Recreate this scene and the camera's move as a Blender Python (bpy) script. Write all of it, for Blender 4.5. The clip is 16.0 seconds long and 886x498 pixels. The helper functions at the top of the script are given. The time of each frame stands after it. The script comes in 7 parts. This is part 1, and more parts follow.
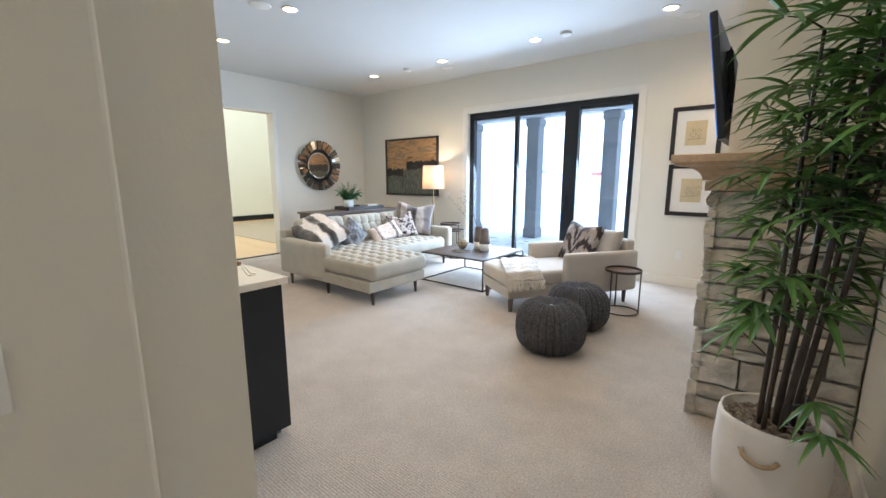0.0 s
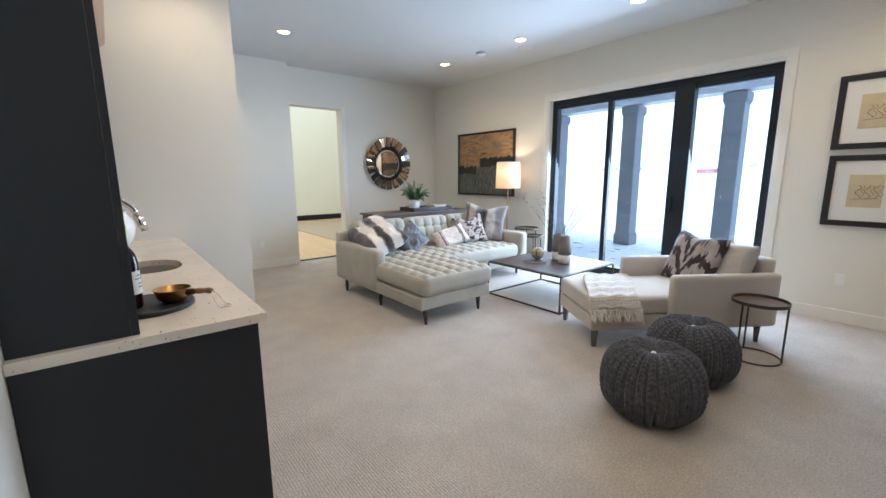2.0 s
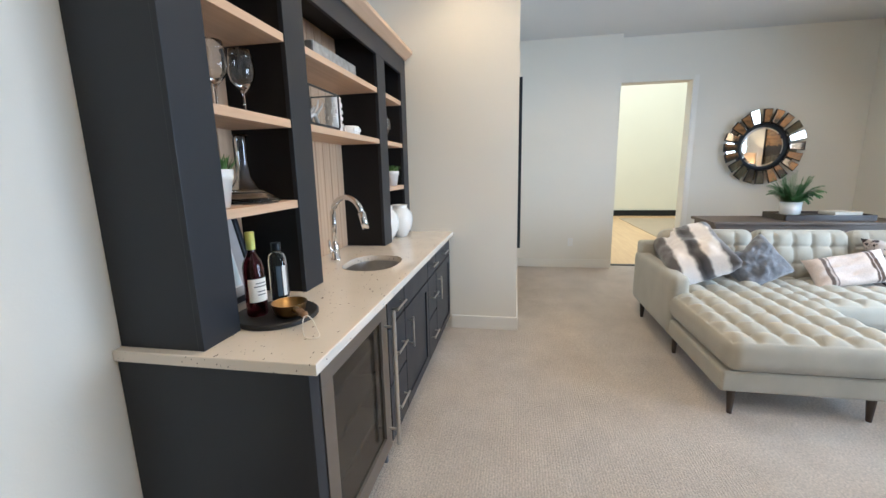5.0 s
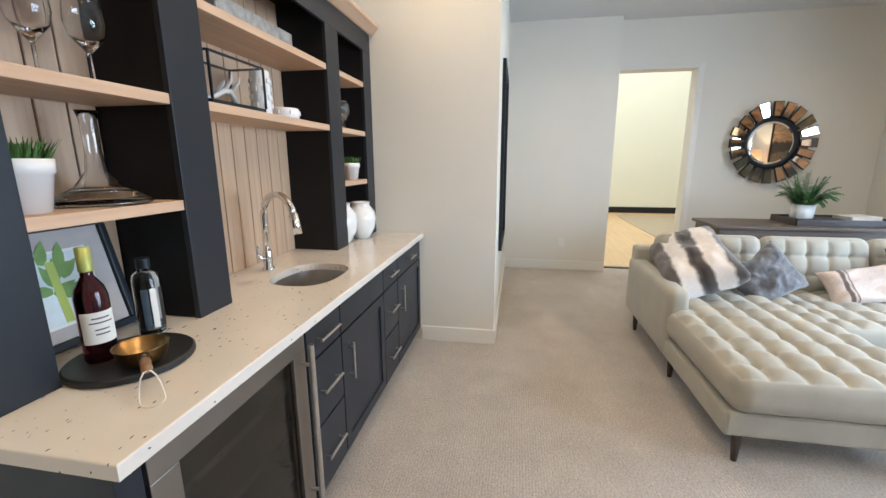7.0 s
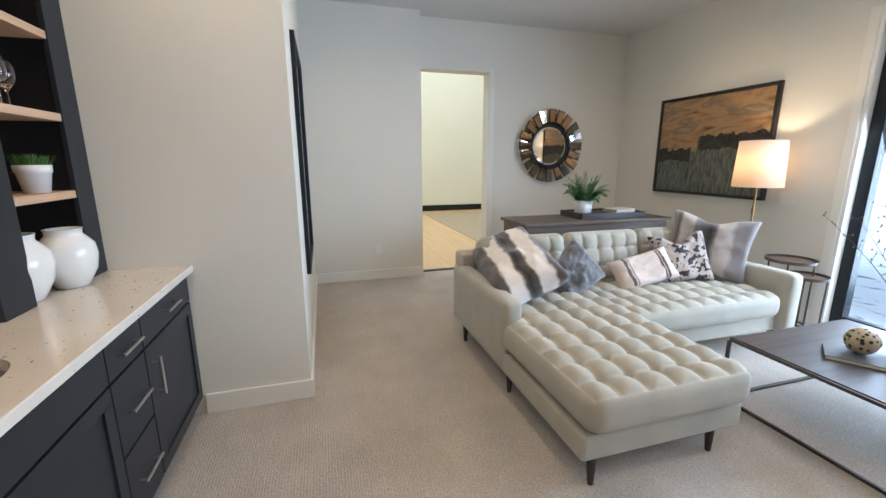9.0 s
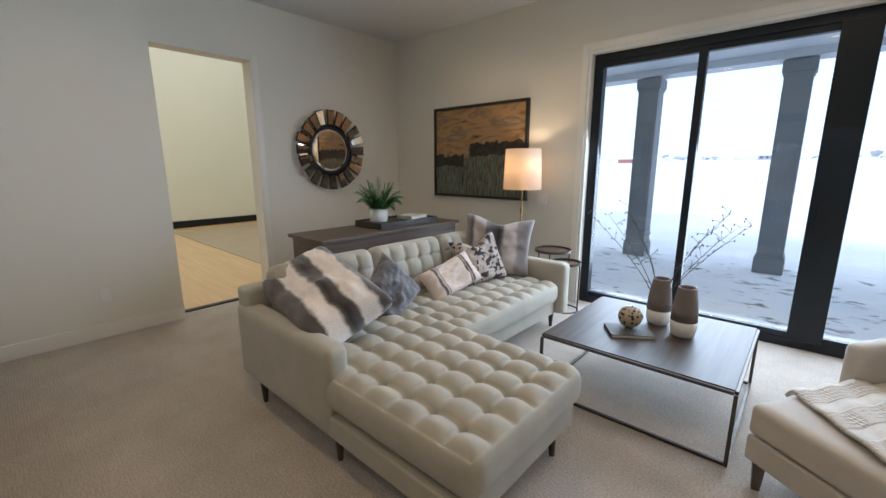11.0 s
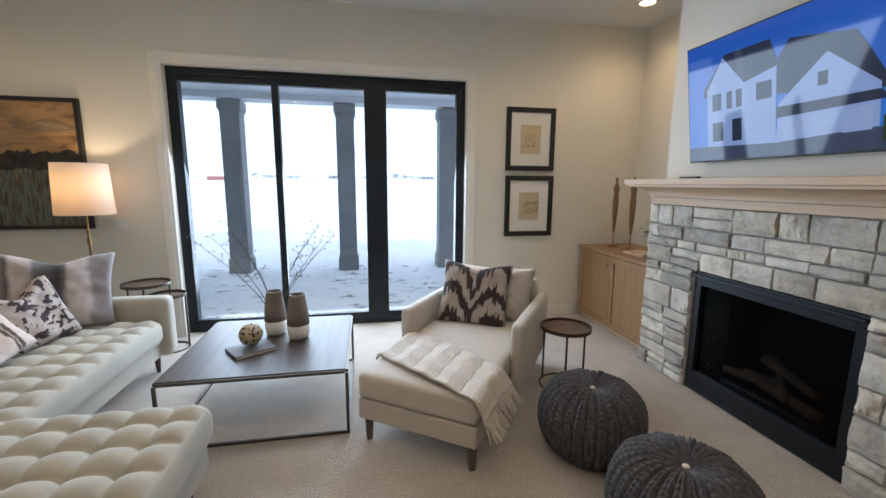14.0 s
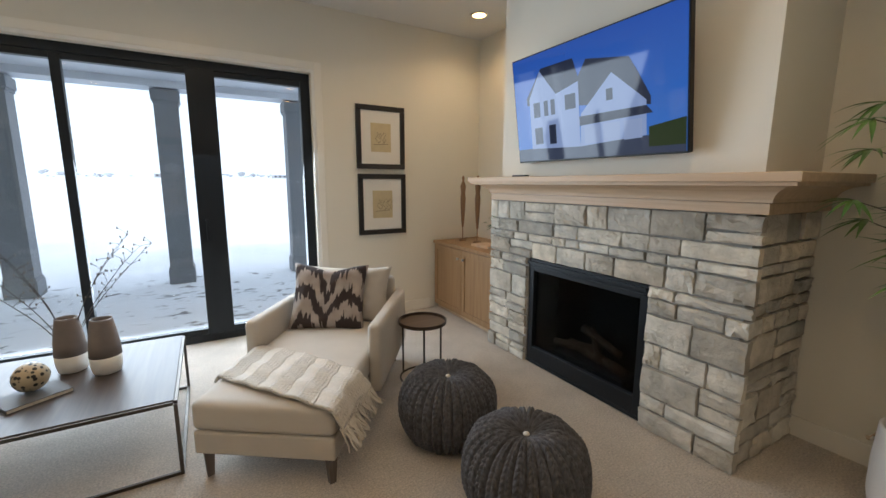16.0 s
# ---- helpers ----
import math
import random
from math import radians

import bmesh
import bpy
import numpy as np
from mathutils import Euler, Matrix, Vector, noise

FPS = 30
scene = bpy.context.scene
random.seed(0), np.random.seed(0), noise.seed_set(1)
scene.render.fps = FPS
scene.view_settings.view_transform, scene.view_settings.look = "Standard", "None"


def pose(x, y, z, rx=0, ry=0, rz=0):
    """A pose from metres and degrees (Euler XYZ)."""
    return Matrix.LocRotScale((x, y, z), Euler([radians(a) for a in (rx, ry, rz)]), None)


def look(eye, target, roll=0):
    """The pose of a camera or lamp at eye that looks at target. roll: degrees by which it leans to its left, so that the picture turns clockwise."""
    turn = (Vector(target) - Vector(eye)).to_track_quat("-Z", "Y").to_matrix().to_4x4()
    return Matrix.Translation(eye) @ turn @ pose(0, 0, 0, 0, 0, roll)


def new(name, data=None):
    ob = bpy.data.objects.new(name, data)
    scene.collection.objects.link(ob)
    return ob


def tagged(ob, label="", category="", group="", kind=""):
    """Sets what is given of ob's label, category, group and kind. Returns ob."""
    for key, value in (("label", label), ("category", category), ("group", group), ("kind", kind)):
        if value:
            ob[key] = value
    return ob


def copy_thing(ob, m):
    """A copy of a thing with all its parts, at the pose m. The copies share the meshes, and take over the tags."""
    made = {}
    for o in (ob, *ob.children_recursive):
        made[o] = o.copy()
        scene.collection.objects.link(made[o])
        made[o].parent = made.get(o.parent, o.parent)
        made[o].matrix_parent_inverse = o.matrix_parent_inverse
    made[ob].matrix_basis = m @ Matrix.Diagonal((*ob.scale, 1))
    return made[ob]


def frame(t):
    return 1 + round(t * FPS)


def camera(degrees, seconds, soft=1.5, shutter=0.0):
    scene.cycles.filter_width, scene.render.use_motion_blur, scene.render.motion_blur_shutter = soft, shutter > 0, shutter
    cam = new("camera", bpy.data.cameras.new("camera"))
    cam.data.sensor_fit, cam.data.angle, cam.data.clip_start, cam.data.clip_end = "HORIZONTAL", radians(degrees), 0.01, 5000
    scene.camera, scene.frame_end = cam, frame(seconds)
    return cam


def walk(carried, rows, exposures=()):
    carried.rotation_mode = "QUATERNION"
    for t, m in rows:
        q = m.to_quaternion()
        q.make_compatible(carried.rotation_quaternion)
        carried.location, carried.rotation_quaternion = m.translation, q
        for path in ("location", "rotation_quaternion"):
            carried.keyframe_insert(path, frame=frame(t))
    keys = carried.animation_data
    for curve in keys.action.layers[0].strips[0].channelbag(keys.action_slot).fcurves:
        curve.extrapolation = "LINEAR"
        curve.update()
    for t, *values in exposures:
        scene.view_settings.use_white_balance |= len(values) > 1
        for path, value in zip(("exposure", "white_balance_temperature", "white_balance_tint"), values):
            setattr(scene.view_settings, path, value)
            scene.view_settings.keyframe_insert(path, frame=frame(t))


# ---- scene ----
cam = camera(95.1, 16.0)
PATH = [
    (0, (0.064, 0.197, 1.434), (-1.181, 1.723, 1.089), -0.0),
    (0.5, (-0.07, 0.326, 1.425), (-1.327, 1.843, 1.082), -0.1),
    (1, (-0.155, 0.486, 1.431), (-1.468, 1.953, 1.077), -0.3),
    (1.5, (-0.215, 0.709, 1.426), (-1.617, 2.091, 1.074), -0.3),
    (2, (-0.32, 0.892, 1.425), (-1.849, 2.132, 1.075), -0.3),
    (2.5, (-0.441, 1.061, 1.442), (-2.13, 2.073, 1.093), -0.4),
    (3, (-0.539, 1.226, 1.449), (-2.359, 1.977, 1.096), -0.3),
    (3.5, (-0.619, 1.42, 1.46), (-2.532, 1.881, 1.101), -0.3),
    (4, (-0.744, 1.552, 1.456), (-2.705, 1.688, 1.089), -0.6),
    (4.5, (-0.838, 1.713, 1.469), (-2.796, 1.541, 1.1), -0.9),
    (4.7, (-0.866, 1.787, 1.462), (-2.807, 1.476, 1.098), -1.7),
    (6.8, (-1.306, 2.025, 1.472), (-3.215, 1.596, 1.059), -0.3),
    (7, (-1.376, 2.027, 1.47), (-3.3, 1.681, 1.049), -0.2),
    (7.5, (-1.537, 2.049, 1.456), (-3.488, 1.911, 1.034), -0.2),
    (8, (-1.708, 2.056, 1.471), (-3.658, 2.154, 1.039), 0.0),
    (8.5, (-1.846, 2.043, 1.462), (-3.772, 2.369, 1.032), 0.2),
    (8.7, (-1.91, 2.022, 1.471), (-3.819, 2.438, 1.045), 0.1),
    (10.8, (-2.53, 2.111, 1.489), (-3.926, 3.482, 1.075), -0.1),
    (11, (-2.568, 2.111, 1.487), (-3.878, 3.568, 1.084), -0.1),
    (11.5, (-2.639, 2.072, 1.497), (-3.676, 3.735, 1.101), -0.2),
    (12, (-2.671, 2.055, 1.5), (-3.398, 3.877, 1.113), -0.0),
    (12.5, (-2.664, 2.05, 1.493), (-3.073, 3.972, 1.123), 0.3),
    (13, (-2.626, 2.041, 1.505), (-2.746, 4.005, 1.15), 0.5),
    (13.5, (-2.594, 2.044, 1.518), (-2.453, 4.01, 1.179), 0.5),
    (14, (-2.571, 2.04, 1.511), (-2.198, 3.979, 1.194), 0.4),
    (14.5, (-2.551, 2.033, 1.514), (-1.984, 3.926, 1.205), 0.4),
    (15, (-2.54, 2.031, 1.507), (-1.807, 3.867, 1.202), 0.4),
    (15.5, (-2.514, 2.041, 1.511), (-1.641, 3.813, 1.198), 0.3),
    (16, (-2.493, 2.052, 1.505), (-1.496, 3.757, 1.186), 0.2),
]
EXPOSURES = [(0, 0.38, 5100, 5), (2, 0.10, 5000, 5), (3.5, 0.14, 5050, 5), (4.5, 0.22, 5100, 5), (7, 0.28, 5300, 6), (9, 0.02, 5200, 6), (11, -0.60, 5500, 7), (13, -0.53, 5500, 7), (15, -0.55, 5600, 6), (16, -0.53, 5900, 6)]
walk(cam, [(t, look(eye, target, roll)) for t, eye, target, roll in PATH], EXPOSURES)

# ---- light ----
world = bpy.data.worlds.new("sky")
scene.world = world
world.use_nodes = True
wn = world.node_tree
sky = wn.nodes.new("ShaderNodeTexSky")
sky.sky_type, sky.sun_disc = "NISHITA", False
sky.sun_elevation, sky.sun_rotation = radians(40), radians(200)
sky.air_density, sky.dust_density, sky.ozone_density = 1.0, 1.0, 1.5
wn.nodes["Background"].inputs["Strength"].default_value = 0.14
haze = wn.nodes.new("ShaderNodeMix")
haze.data_type = "RGBA"
haze.inputs["Factor"].default_value, haze.inputs["B"].default_value = 0.85, (14.5, 15.5, 17.0, 1)
wn.links.new(sky.outputs[0], haze.inputs["A"])
wn.links.new(haze.outputs["Result"], wn.nodes["Background"].inputs["Color"])

sun = new("sun", bpy.data.lights.new("sun", "SUN"))
sun.data.energy, sun.data.angle, sun.data.color = 2.4, radians(12), (1.0, 0.96, 0.9)
sun.matrix_world = look((0, 0, 0), (-math.sin(radians(200)), -math.cos(radians(200)), -math.tan(radians(40))))

window_light = new("window_daylight", bpy.data.lights.new("window_daylight", "AREA"))
window_light.data.shape, window_light.data.size, window_light.data.size_y = "RECTANGLE", 2.7, 2.3
window_light.data.energy, window_light.data.color = 205, (0.84, 0.92, 1.0)
window_light.matrix_world = look((-2.93, 6.58, 1.30), (-2.93, 3.0, -0.5))

# the y=1.50 row and the hallway light are unseen, added to brighten bar and floor
CANS = [(-5.705, 2.76), (-4.127, 2.778), (-2.57, 2.78), (-1.00, 2.78), (-5.62, 5.25), (-4.097, 5.28), (-2.56, 5.29), (-1.00, 5.275), (0.048, 5.69), (-3.95, 1.50), (-2.40, 1.50), (-0.85, 1.50), (-0.15, -1.3)]
CEILING = 3.19
CAN_WATTS, CAN_COLOR = 30, (1.0, 0.68, 0.37)


# ---- materials ----
def material(name, color, rough=0.6, metal=0.0, vary=0.12, scale=8.0, bump=0.0, bump_scale=120.0, dark=None, sheen=0.0, coat=0.0, random_tint=0.0, spec=0.5):
    """A surface with variation at two scales and fine relief, in metres."""
    m = bpy.data.materials.new(name)
    m.use_nodes = True
    t = m.node_tree
    b = t.nodes["Principled BSDF"]
    b.inputs["Roughness"].default_value, b.inputs["Metallic"].default_value = rough, metal
    b.inputs["Specular IOR Level"].default_value = spec
    b.inputs["Sheen Weight"].default_value, b.inputs["Coat Weight"].default_value = sheen, coat
    co = t.nodes.new("ShaderNodeTexCoord")
    n1 = t.nodes.new("ShaderNodeTexNoise")
    n1.inputs["Scale"].default_value, n1.inputs["Detail"].default_value = scale, 6
    t.links.new(co.outputs["Object"], n1.inputs["Vector"])
    mix = t.nodes.new("ShaderNodeMix")
    mix.data_type = "RGBA"
    low = dark or tuple(c * (1 - vary) for c in color)
    high = tuple(min(1, c * (1 + vary)) for c in color) if dark is None else color
    mix.inputs["A"].default_value, mix.inputs["B"].default_value = (*low, 1), (*high, 1)
    ramp = t.nodes.new("ShaderNodeMapRange")
    ramp.inputs["From Min"].default_value, ramp.inputs["From Max"].default_value = 0.3, 0.7
    t.links.new(n1.outputs["Fac"], ramp.inputs["Value"])
    t.links.new(ramp.outputs["Result"], mix.inputs["Factor"])
    out = mix.outputs["Result"]
    if random_tint:
        info = t.nodes.new("ShaderNodeObjectInfo")
        hsv = t.nodes.new("ShaderNodeHueSaturation")
        mr = t.nodes.new("ShaderNodeMapRange")
        mr.inputs["To Min"].default_value, mr.inputs["To Max"].default_value = 1 - random_tint, 1 + random_tint
        t.links.new(info.outputs["Random"], mr.inputs["Value"])
        t.links.new(mr.outputs["Result"], hsv.inputs["Value"])
        t.links.new(out, hsv.inputs["Color"])
        out = hsv.outputs["Color"]
    t.links.new(out, b.inputs["Base Color"])
    n2 = t.nodes.new("ShaderNodeTexNoise")
    n2.inputs["Scale"].default_value, n2.inputs["Detail"].default_value = bump_scale, 4
    t.links.new(co.outputs["Object"], n2.inputs["Vector"])
    rr = t.nodes.new("ShaderNodeMapRange")
    spread = 0.02 if metal > 0.5 else 0.08
    rr.inputs["To Min"].default_value, rr.inputs["To Max"].default_value = max(0, rough - spread), min(1, rough + spread)
    t.links.new(n1.outputs["Fac"], rr.inputs["Value"])
    t.links.new(rr.outputs["Result"], b.inputs["Roughness"])
    if bump:
        bp = t.nodes.new("ShaderNodeBump")
        bp.inputs["Strength"].default_value, bp.inputs["Distance"].default_value = 1.0, bump
        t.links.new(n2.outputs["Fac"], bp.inputs["Height"])
        t.links.new(bp.outputs["Normal"], b.inputs["Normal"])
    return m


def node_of(m, kind):
    return next(n for n in m.node_tree.nodes if n.bl_idname == kind)


def wood(name, light, dark, axis="x", rough=0.5, grain=14.0):
    """Wood with its grain along one axis."""
    m = bpy.data.materials.new(name)
    m.use_nodes = True
    t = m.node_tree
    b = t.nodes["Principled BSDF"]
    b.inputs["Roughness"].default_value = rough
    co = t.nodes.new("ShaderNodeTexCoord")
    mp = t.nodes.new("ShaderNodeMapping")
    s = {"x": (0.6, grain, grain), "y": (grain, 0.6, grain), "z": (grain, grain, 0.6)}[axis]
    mp.inputs["Scale"].default_value = s
    t.links.new(co.outputs["Object"], mp.inputs["Vector"])
    n1 = t.nodes.new("ShaderNodeTexNoise")
    n1.inputs["Scale"].default_value, n1.inputs["Detail"].default_value, n1.inputs["Distortion"].default_value = 2.2, 8, 0.6
    t.links.new(mp.outputs["Vector"], n1.inputs["Vector"])
    cr = t.nodes.new("ShaderNodeValToRGB")
    cr.color_ramp.elements[0].position, cr.color_ramp.elements[1].position = 0.28, 0.72
    cr.color_ramp.elements[0].color, cr.color_ramp.elements[1].color = (*dark, 1), (*light, 1)
    t.links.new(n1.outputs["Fac"], cr.inputs["Fac"])
    t.links.new(cr.outputs["Color"], b.inputs["Base Color"])
    bp = t.nodes.new("ShaderNodeBump")
    bp.inputs["Strength"].default_value, bp.inputs["Distance"].default_value = 0.5, 0.0008
    t.links.new(n1.outputs["Fac"], bp.inputs["Height"])
    t.links.new(bp.outputs["Normal"], b.inputs["Normal"])
    return m


def glow(name, color, strength):
    m = bpy.data.materials.new(name)
    m.use_nodes = True
    b = m.node_tree.nodes["Principled BSDF"]
    b.inputs["Base Color"].default_value = (*color, 1)
    b.inputs["Emission Color"].default_value, b.inputs["Emission Strength"].default_value = (*color, 1), strength
    return m


def clear_glass(name, tint=(1, 1, 1), rough=0.0):
    m = bpy.data.materials.new(name)
    m.use_nodes = True
    b = m.node_tree.nodes["Principled BSDF"]
    b.inputs["Base Color"].default_value = (*tint, 1)
    b.inputs["Roughness"].default_value, b.inputs["Transmission Weight"].default_value, b.inputs["IOR"].default_value = rough, 1.0, 1.45
    return m


M_WALL = material("wall_paint", (0.75, 0.715, 0.63), 0.75, vary=0.012, scale=1.5, bump=0.0006, bump_scale=90)
M_CEIL = material("ceiling_paint", (0.66, 0.655, 0.64), 0.85, vary=0.012, scale=2, bump=0.0008, bump_scale=60)
M_TRIM = material("trim_paint", (0.80, 0.77, 0.70), 0.45, vary=0.01, scale=3)
M_COURT_WALL = material("court_wall_paint", (0.83, 0.81, 0.68), 0.7, vary=0.015, scale=1.2, bump=0.0005)
M_COURT_FLOOR = wood("court_floor_maple", (0.72, 0.50, 0.26), (0.60, 0.38, 0.18), "x", 0.35, 8)
M_MAT = material("court_mat_vinyl", (0.42, 0.33, 0.22), 0.6, vary=0.05, scale=3)
# blue cast in this black imitates sky haze over the patio door frame
M_BLACK = material("black_metal_paint", (0.006, 0.009, 0.013), 0.42, vary=0.2, scale=5, spec=0.4)
M_CAB = material("charcoal_cabinet_paint", (0.018, 0.021, 0.027), 0.42, vary=0.06, scale=4, spec=0.35, bump=0.0002, bump_scale=200)
# same charcoal paint, darkened: shade inside the cabinets is put into the colour
M_CAB_SHADED = material("charcoal_cabinet_shaded", (0.009, 0.009, 0.010), 0.55, vary=0.06, scale=4, spec=0.25)
M_OAK = wood("light_oak", (0.63, 0.44, 0.29), (0.51, 0.335, 0.205), "x", 0.5)
M_OAK_Z = wood("light_oak_upright", (0.60, 0.43, 0.28), (0.47, 0.32, 0.20), "z", 0.5)
M_OAK_DARK = wood("honey_oak", (0.35, 0.21, 0.10), (0.26, 0.15, 0.068), "z", 0.5)
M_OAK_Y = wood("light_oak_cross", (0.62, 0.46, 0.31), (0.50, 0.35, 0.22), "y", 0.5)
M_DARKWOOD = wood("dark_walnut", (0.060, 0.042, 0.032), (0.028, 0.019, 0.015), "z", 0.4)
M_TABLEWOOD = wood("grey_brown_wood", (0.085, 0.062, 0.050), (0.036, 0.026, 0.022), "y", 0.42)
M_CONSOLE = wood("weathered_grey_wood", (0.17, 0.13, 0.10), (0.085, 0.065, 0.052), "y", 0.5)
M_LEG_GREY = wood("grey_stained_leg", (0.16, 0.13, 0.11), (0.09, 0.07, 0.06), "z", 0.5)
M_SOFA = material("sage_beige_velvet", (0.42, 0.395, 0.325), 0.85, vary=0.08, scale=6, bump=0.0008, bump_scale=350, sheen=0.25)
M_CHAIR = material("ivory_upholstery", (0.52, 0.475, 0.415), 0.85, vary=0.04, scale=7, bump=0.0006, bump_scale=420, sheen=0.2)
M_POUF = material("charcoal_knit_yarn", (0.088, 0.086, 0.093), 0.9, vary=0.35, scale=40, bump=0.002, bump_scale=260, sheen=0.1, spec=0.2)
M_IRON = material("dark_bronze_metal", (0.10, 0.085, 0.07), 0.38, 0.9, vary=0.15, scale=20)
M_STEEL = material("brushed_steel", (0.62, 0.61, 0.59), 0.28, 1.0, vary=0.05, scale=30)
M_STEEL_DARK = material("dark_brushed_steel", (0.30, 0.28, 0.26), 0.38, 1.0, vary=0.04, scale=6)
M_CHROME = material("polished_chrome", (0.80, 0.80, 0.80), 0.06, 1.0, vary=0.02, scale=10)
M_BRASS = material("aged_brass", (0.30, 0.19, 0.075), 0.30, 1.0, vary=0.2, scale=18)
M_WHITE = material("white_glaze", (0.78, 0.77, 0.74), 0.22, vary=0.02, scale=6, coat=0.3)
M_PLASTIC = material("white_plastic", (0.78, 0.77, 0.74), 0.4, vary=0.01)
M_SNOW = material("snow", (0.86, 0.88, 0.92), 0.9, vary=0.04, scale=0.35, bump=0.06, bump_scale=1.6)
M_COLUMN = material("porch_column_paint", (0.19, 0.205, 0.225), 0.6, vary=0.08, scale=3)
M_SOFFIT = material("porch_soffit", (0.55, 0.58, 0.63), 0.6, vary=0.04, scale=3)
M_STONE = material("limestone_veneer", (0.66, 0.63, 0.565), 0.85, scale=7, dark=(0.38, 0.365, 0.325), bump=0.014, bump_scale=30, random_tint=0.32)
st = M_STONE.node_tree
sa, sb, sm = (st.nodes.new(k) for k in ("ShaderNodeMath", "ShaderNodeMath", "ShaderNodeMix"))
sa.operation, sa.inputs[1].default_value, sb.operation = "MULTIPLY", 7.31, "FRACT"
sm.data_type, sm.blend_type, sm.inputs["B"].default_value = "RGBA", "MULTIPLY", (1.04, 0.985, 0.91, 1)
st.links.new(node_of(M_STONE, "ShaderNodeObjectInfo").outputs["Random"], sa.inputs[0])
st.links.new(sa.outputs[0], sb.inputs[0])
st.links.new(sb.outputs[0], sm.inputs["Factor"])
st.links.new(node_of(M_STONE, "ShaderNodeHueSaturation").outputs["Color"], sm.inputs["A"])
st.links.new(sm.outputs["Result"], st.nodes["Principled BSDF"].inputs["Base Color"])
M_MORTAR = material("grey_mortar", (0.31, 0.30, 0.28), 0.95, vary=0.12, scale=30, bump=0.003, bump_scale=90)
M_GLASS = clear_glass("clear_glass")
M_LEAF = material("bamboo_leaf", (0.17, 0.30, 0.075), 0.30, scale=3, dark=(0.05, 0.13, 0.035), random_tint=0.1)
M_MIRROR = material("mirror_silver", (0.80, 0.80, 0.78), 0.02, 1.0, vary=0.01)


# ---- builders ----
def part(name, bm, mat, parent=None, label="", smooth=False):
    me = bpy.data.meshes.new(name)
    bm.normal_update()
    bm.to_mesh(me)
    bm.free()
    if smooth:
        me.shade_smooth()
    for m in (mat if isinstance(mat, (list, tuple)) else [mat]):
        me.materials.append(m)
    ob = new(name, me)
    if parent is not None:
        ob.parent = parent
    if label:
        ob["label"] = label
    return ob


def thing(name, at, label, category, group="", kind=""):
    ob = new(name)
    ob.matrix_world = at if isinstance(at, Matrix) else pose(*at)
    ob.empty_display_size = 0.1
    return tagged(ob, label, category, group, kind)


def box(x0, y0, z0, x1, y1, z1, bevel=0.0, seg=2, bm=None):
    bm = bm or bmesh.new()
    x0, x1, y0, y1, z0, z1 = min(x0, x1), max(x0, x1), min(y0, y1), max(y0, y1), min(z0, z1), max(z0, z1)
    v = [bm.verts.new(p) for p in ((x0, y0, z0), (x1, y0, z0), (x1, y1, z0), (x0, y1, z0), (x0, y0, z1), (x1, y0, z1), (x1, y1, z1), (x0, y1, z1))]
    f = [bm.faces.new([v[i] for i in q]) for q in ((3, 2, 1, 0), (4, 5, 6, 7), (0, 1, 5, 4), (1, 2, 6, 5), (2, 3, 7, 6), (3, 0, 4, 7))]
    if bevel:
        edges = {e for face in f for e in face.edges}
        bmesh.ops.bevel(bm, geom=list(edges), offset=bevel, segments=seg, profile=0.5, affect="EDGES")
    return bm


def rod(p0, p1, r0, r1=None, seg=12, bm=None):
    bm = bm or bmesh.new()
    r1 = r0 if r1 is None else r1
    p0, p1 = Vector(p0), Vector(p1)
    d = p1 - p0
    m = Matrix.Translation((p0 + p1) / 2) @ d.to_track_quat("Z", "Y").to_matrix().to_4x4()
    bmesh.ops.create_cone(bm, cap_ends=True, segments=seg, radius1=r0, radius2=max(r1, 1e-5), depth=d.length, matrix=m)
    return bm


def lathe(profile, seg=32, at=(0, 0, 0), bm=None):
    """A turned body: (radius, height) from the bottom up."""
    bm = bm or bmesh.new()
    rings = []
    for r, z in profile:
        rings.append([bm.verts.new((at[0] + r * math.cos(2 * math.pi * k / seg), at[1] + r * math.sin(2 * math.pi * k / seg), at[2] + z)) for k in range(seg)])
    for a, b in zip(rings, rings[1:]):
        for k in range(seg):
            bm.faces.new((a[k], a[(k + 1) % seg], b[(k + 1) % seg], b[k]))
    if profile[0][0] > 1e-4:
        bm.faces.new(list(reversed(rings[0])))
    if profile[-1][0] > 1e-4:
        bm.faces.new(rings[-1])
    bmesh.ops.remove_doubles(bm, verts=bm.verts[:], dist=1e-5)
    return bm


def tube(points, radius, seg=8, bm=None):
    bm = bm or bmesh.new()
    pts = [Vector(p) for p in points]
    rad = radius if isinstance(radius, (list, tuple)) else [radius] * len(pts)
    rings = []
    for i, p in enumerate(pts):
        d = (pts[min(i + 1, len(pts) - 1)] - pts[max(i - 1, 0)]).normalized()
        side = d.cross(Vector((0.12, 0.31, 0.94)) if abs(d.z) < 0.9 else Vector((1, 0.1, 0))).normalized()
        up = side.cross(d)
        rings.append([bm.verts.new(p + rad[i] * (math.cos(2 * math.pi * k / seg) * side + math.sin(2 * math.pi * k / seg) * up)) for k in range(seg)])
    for a, b in zip(rings, rings[1:]):
        for k in range(seg):
            bm.faces.new((a[k], a[(k + 1) % seg], b[(k + 1) % seg], b[k]))
    bm.faces.new(list(reversed(rings[0])))
    bm.faces.new(rings[-1])
    bmesh.ops.recalc_face_normals(bm, faces=bm.faces[:])
    return bm


def moved(bm, m):
    bmesh.ops.transform(bm, matrix=m, verts=bm.verts[:])
    return bm


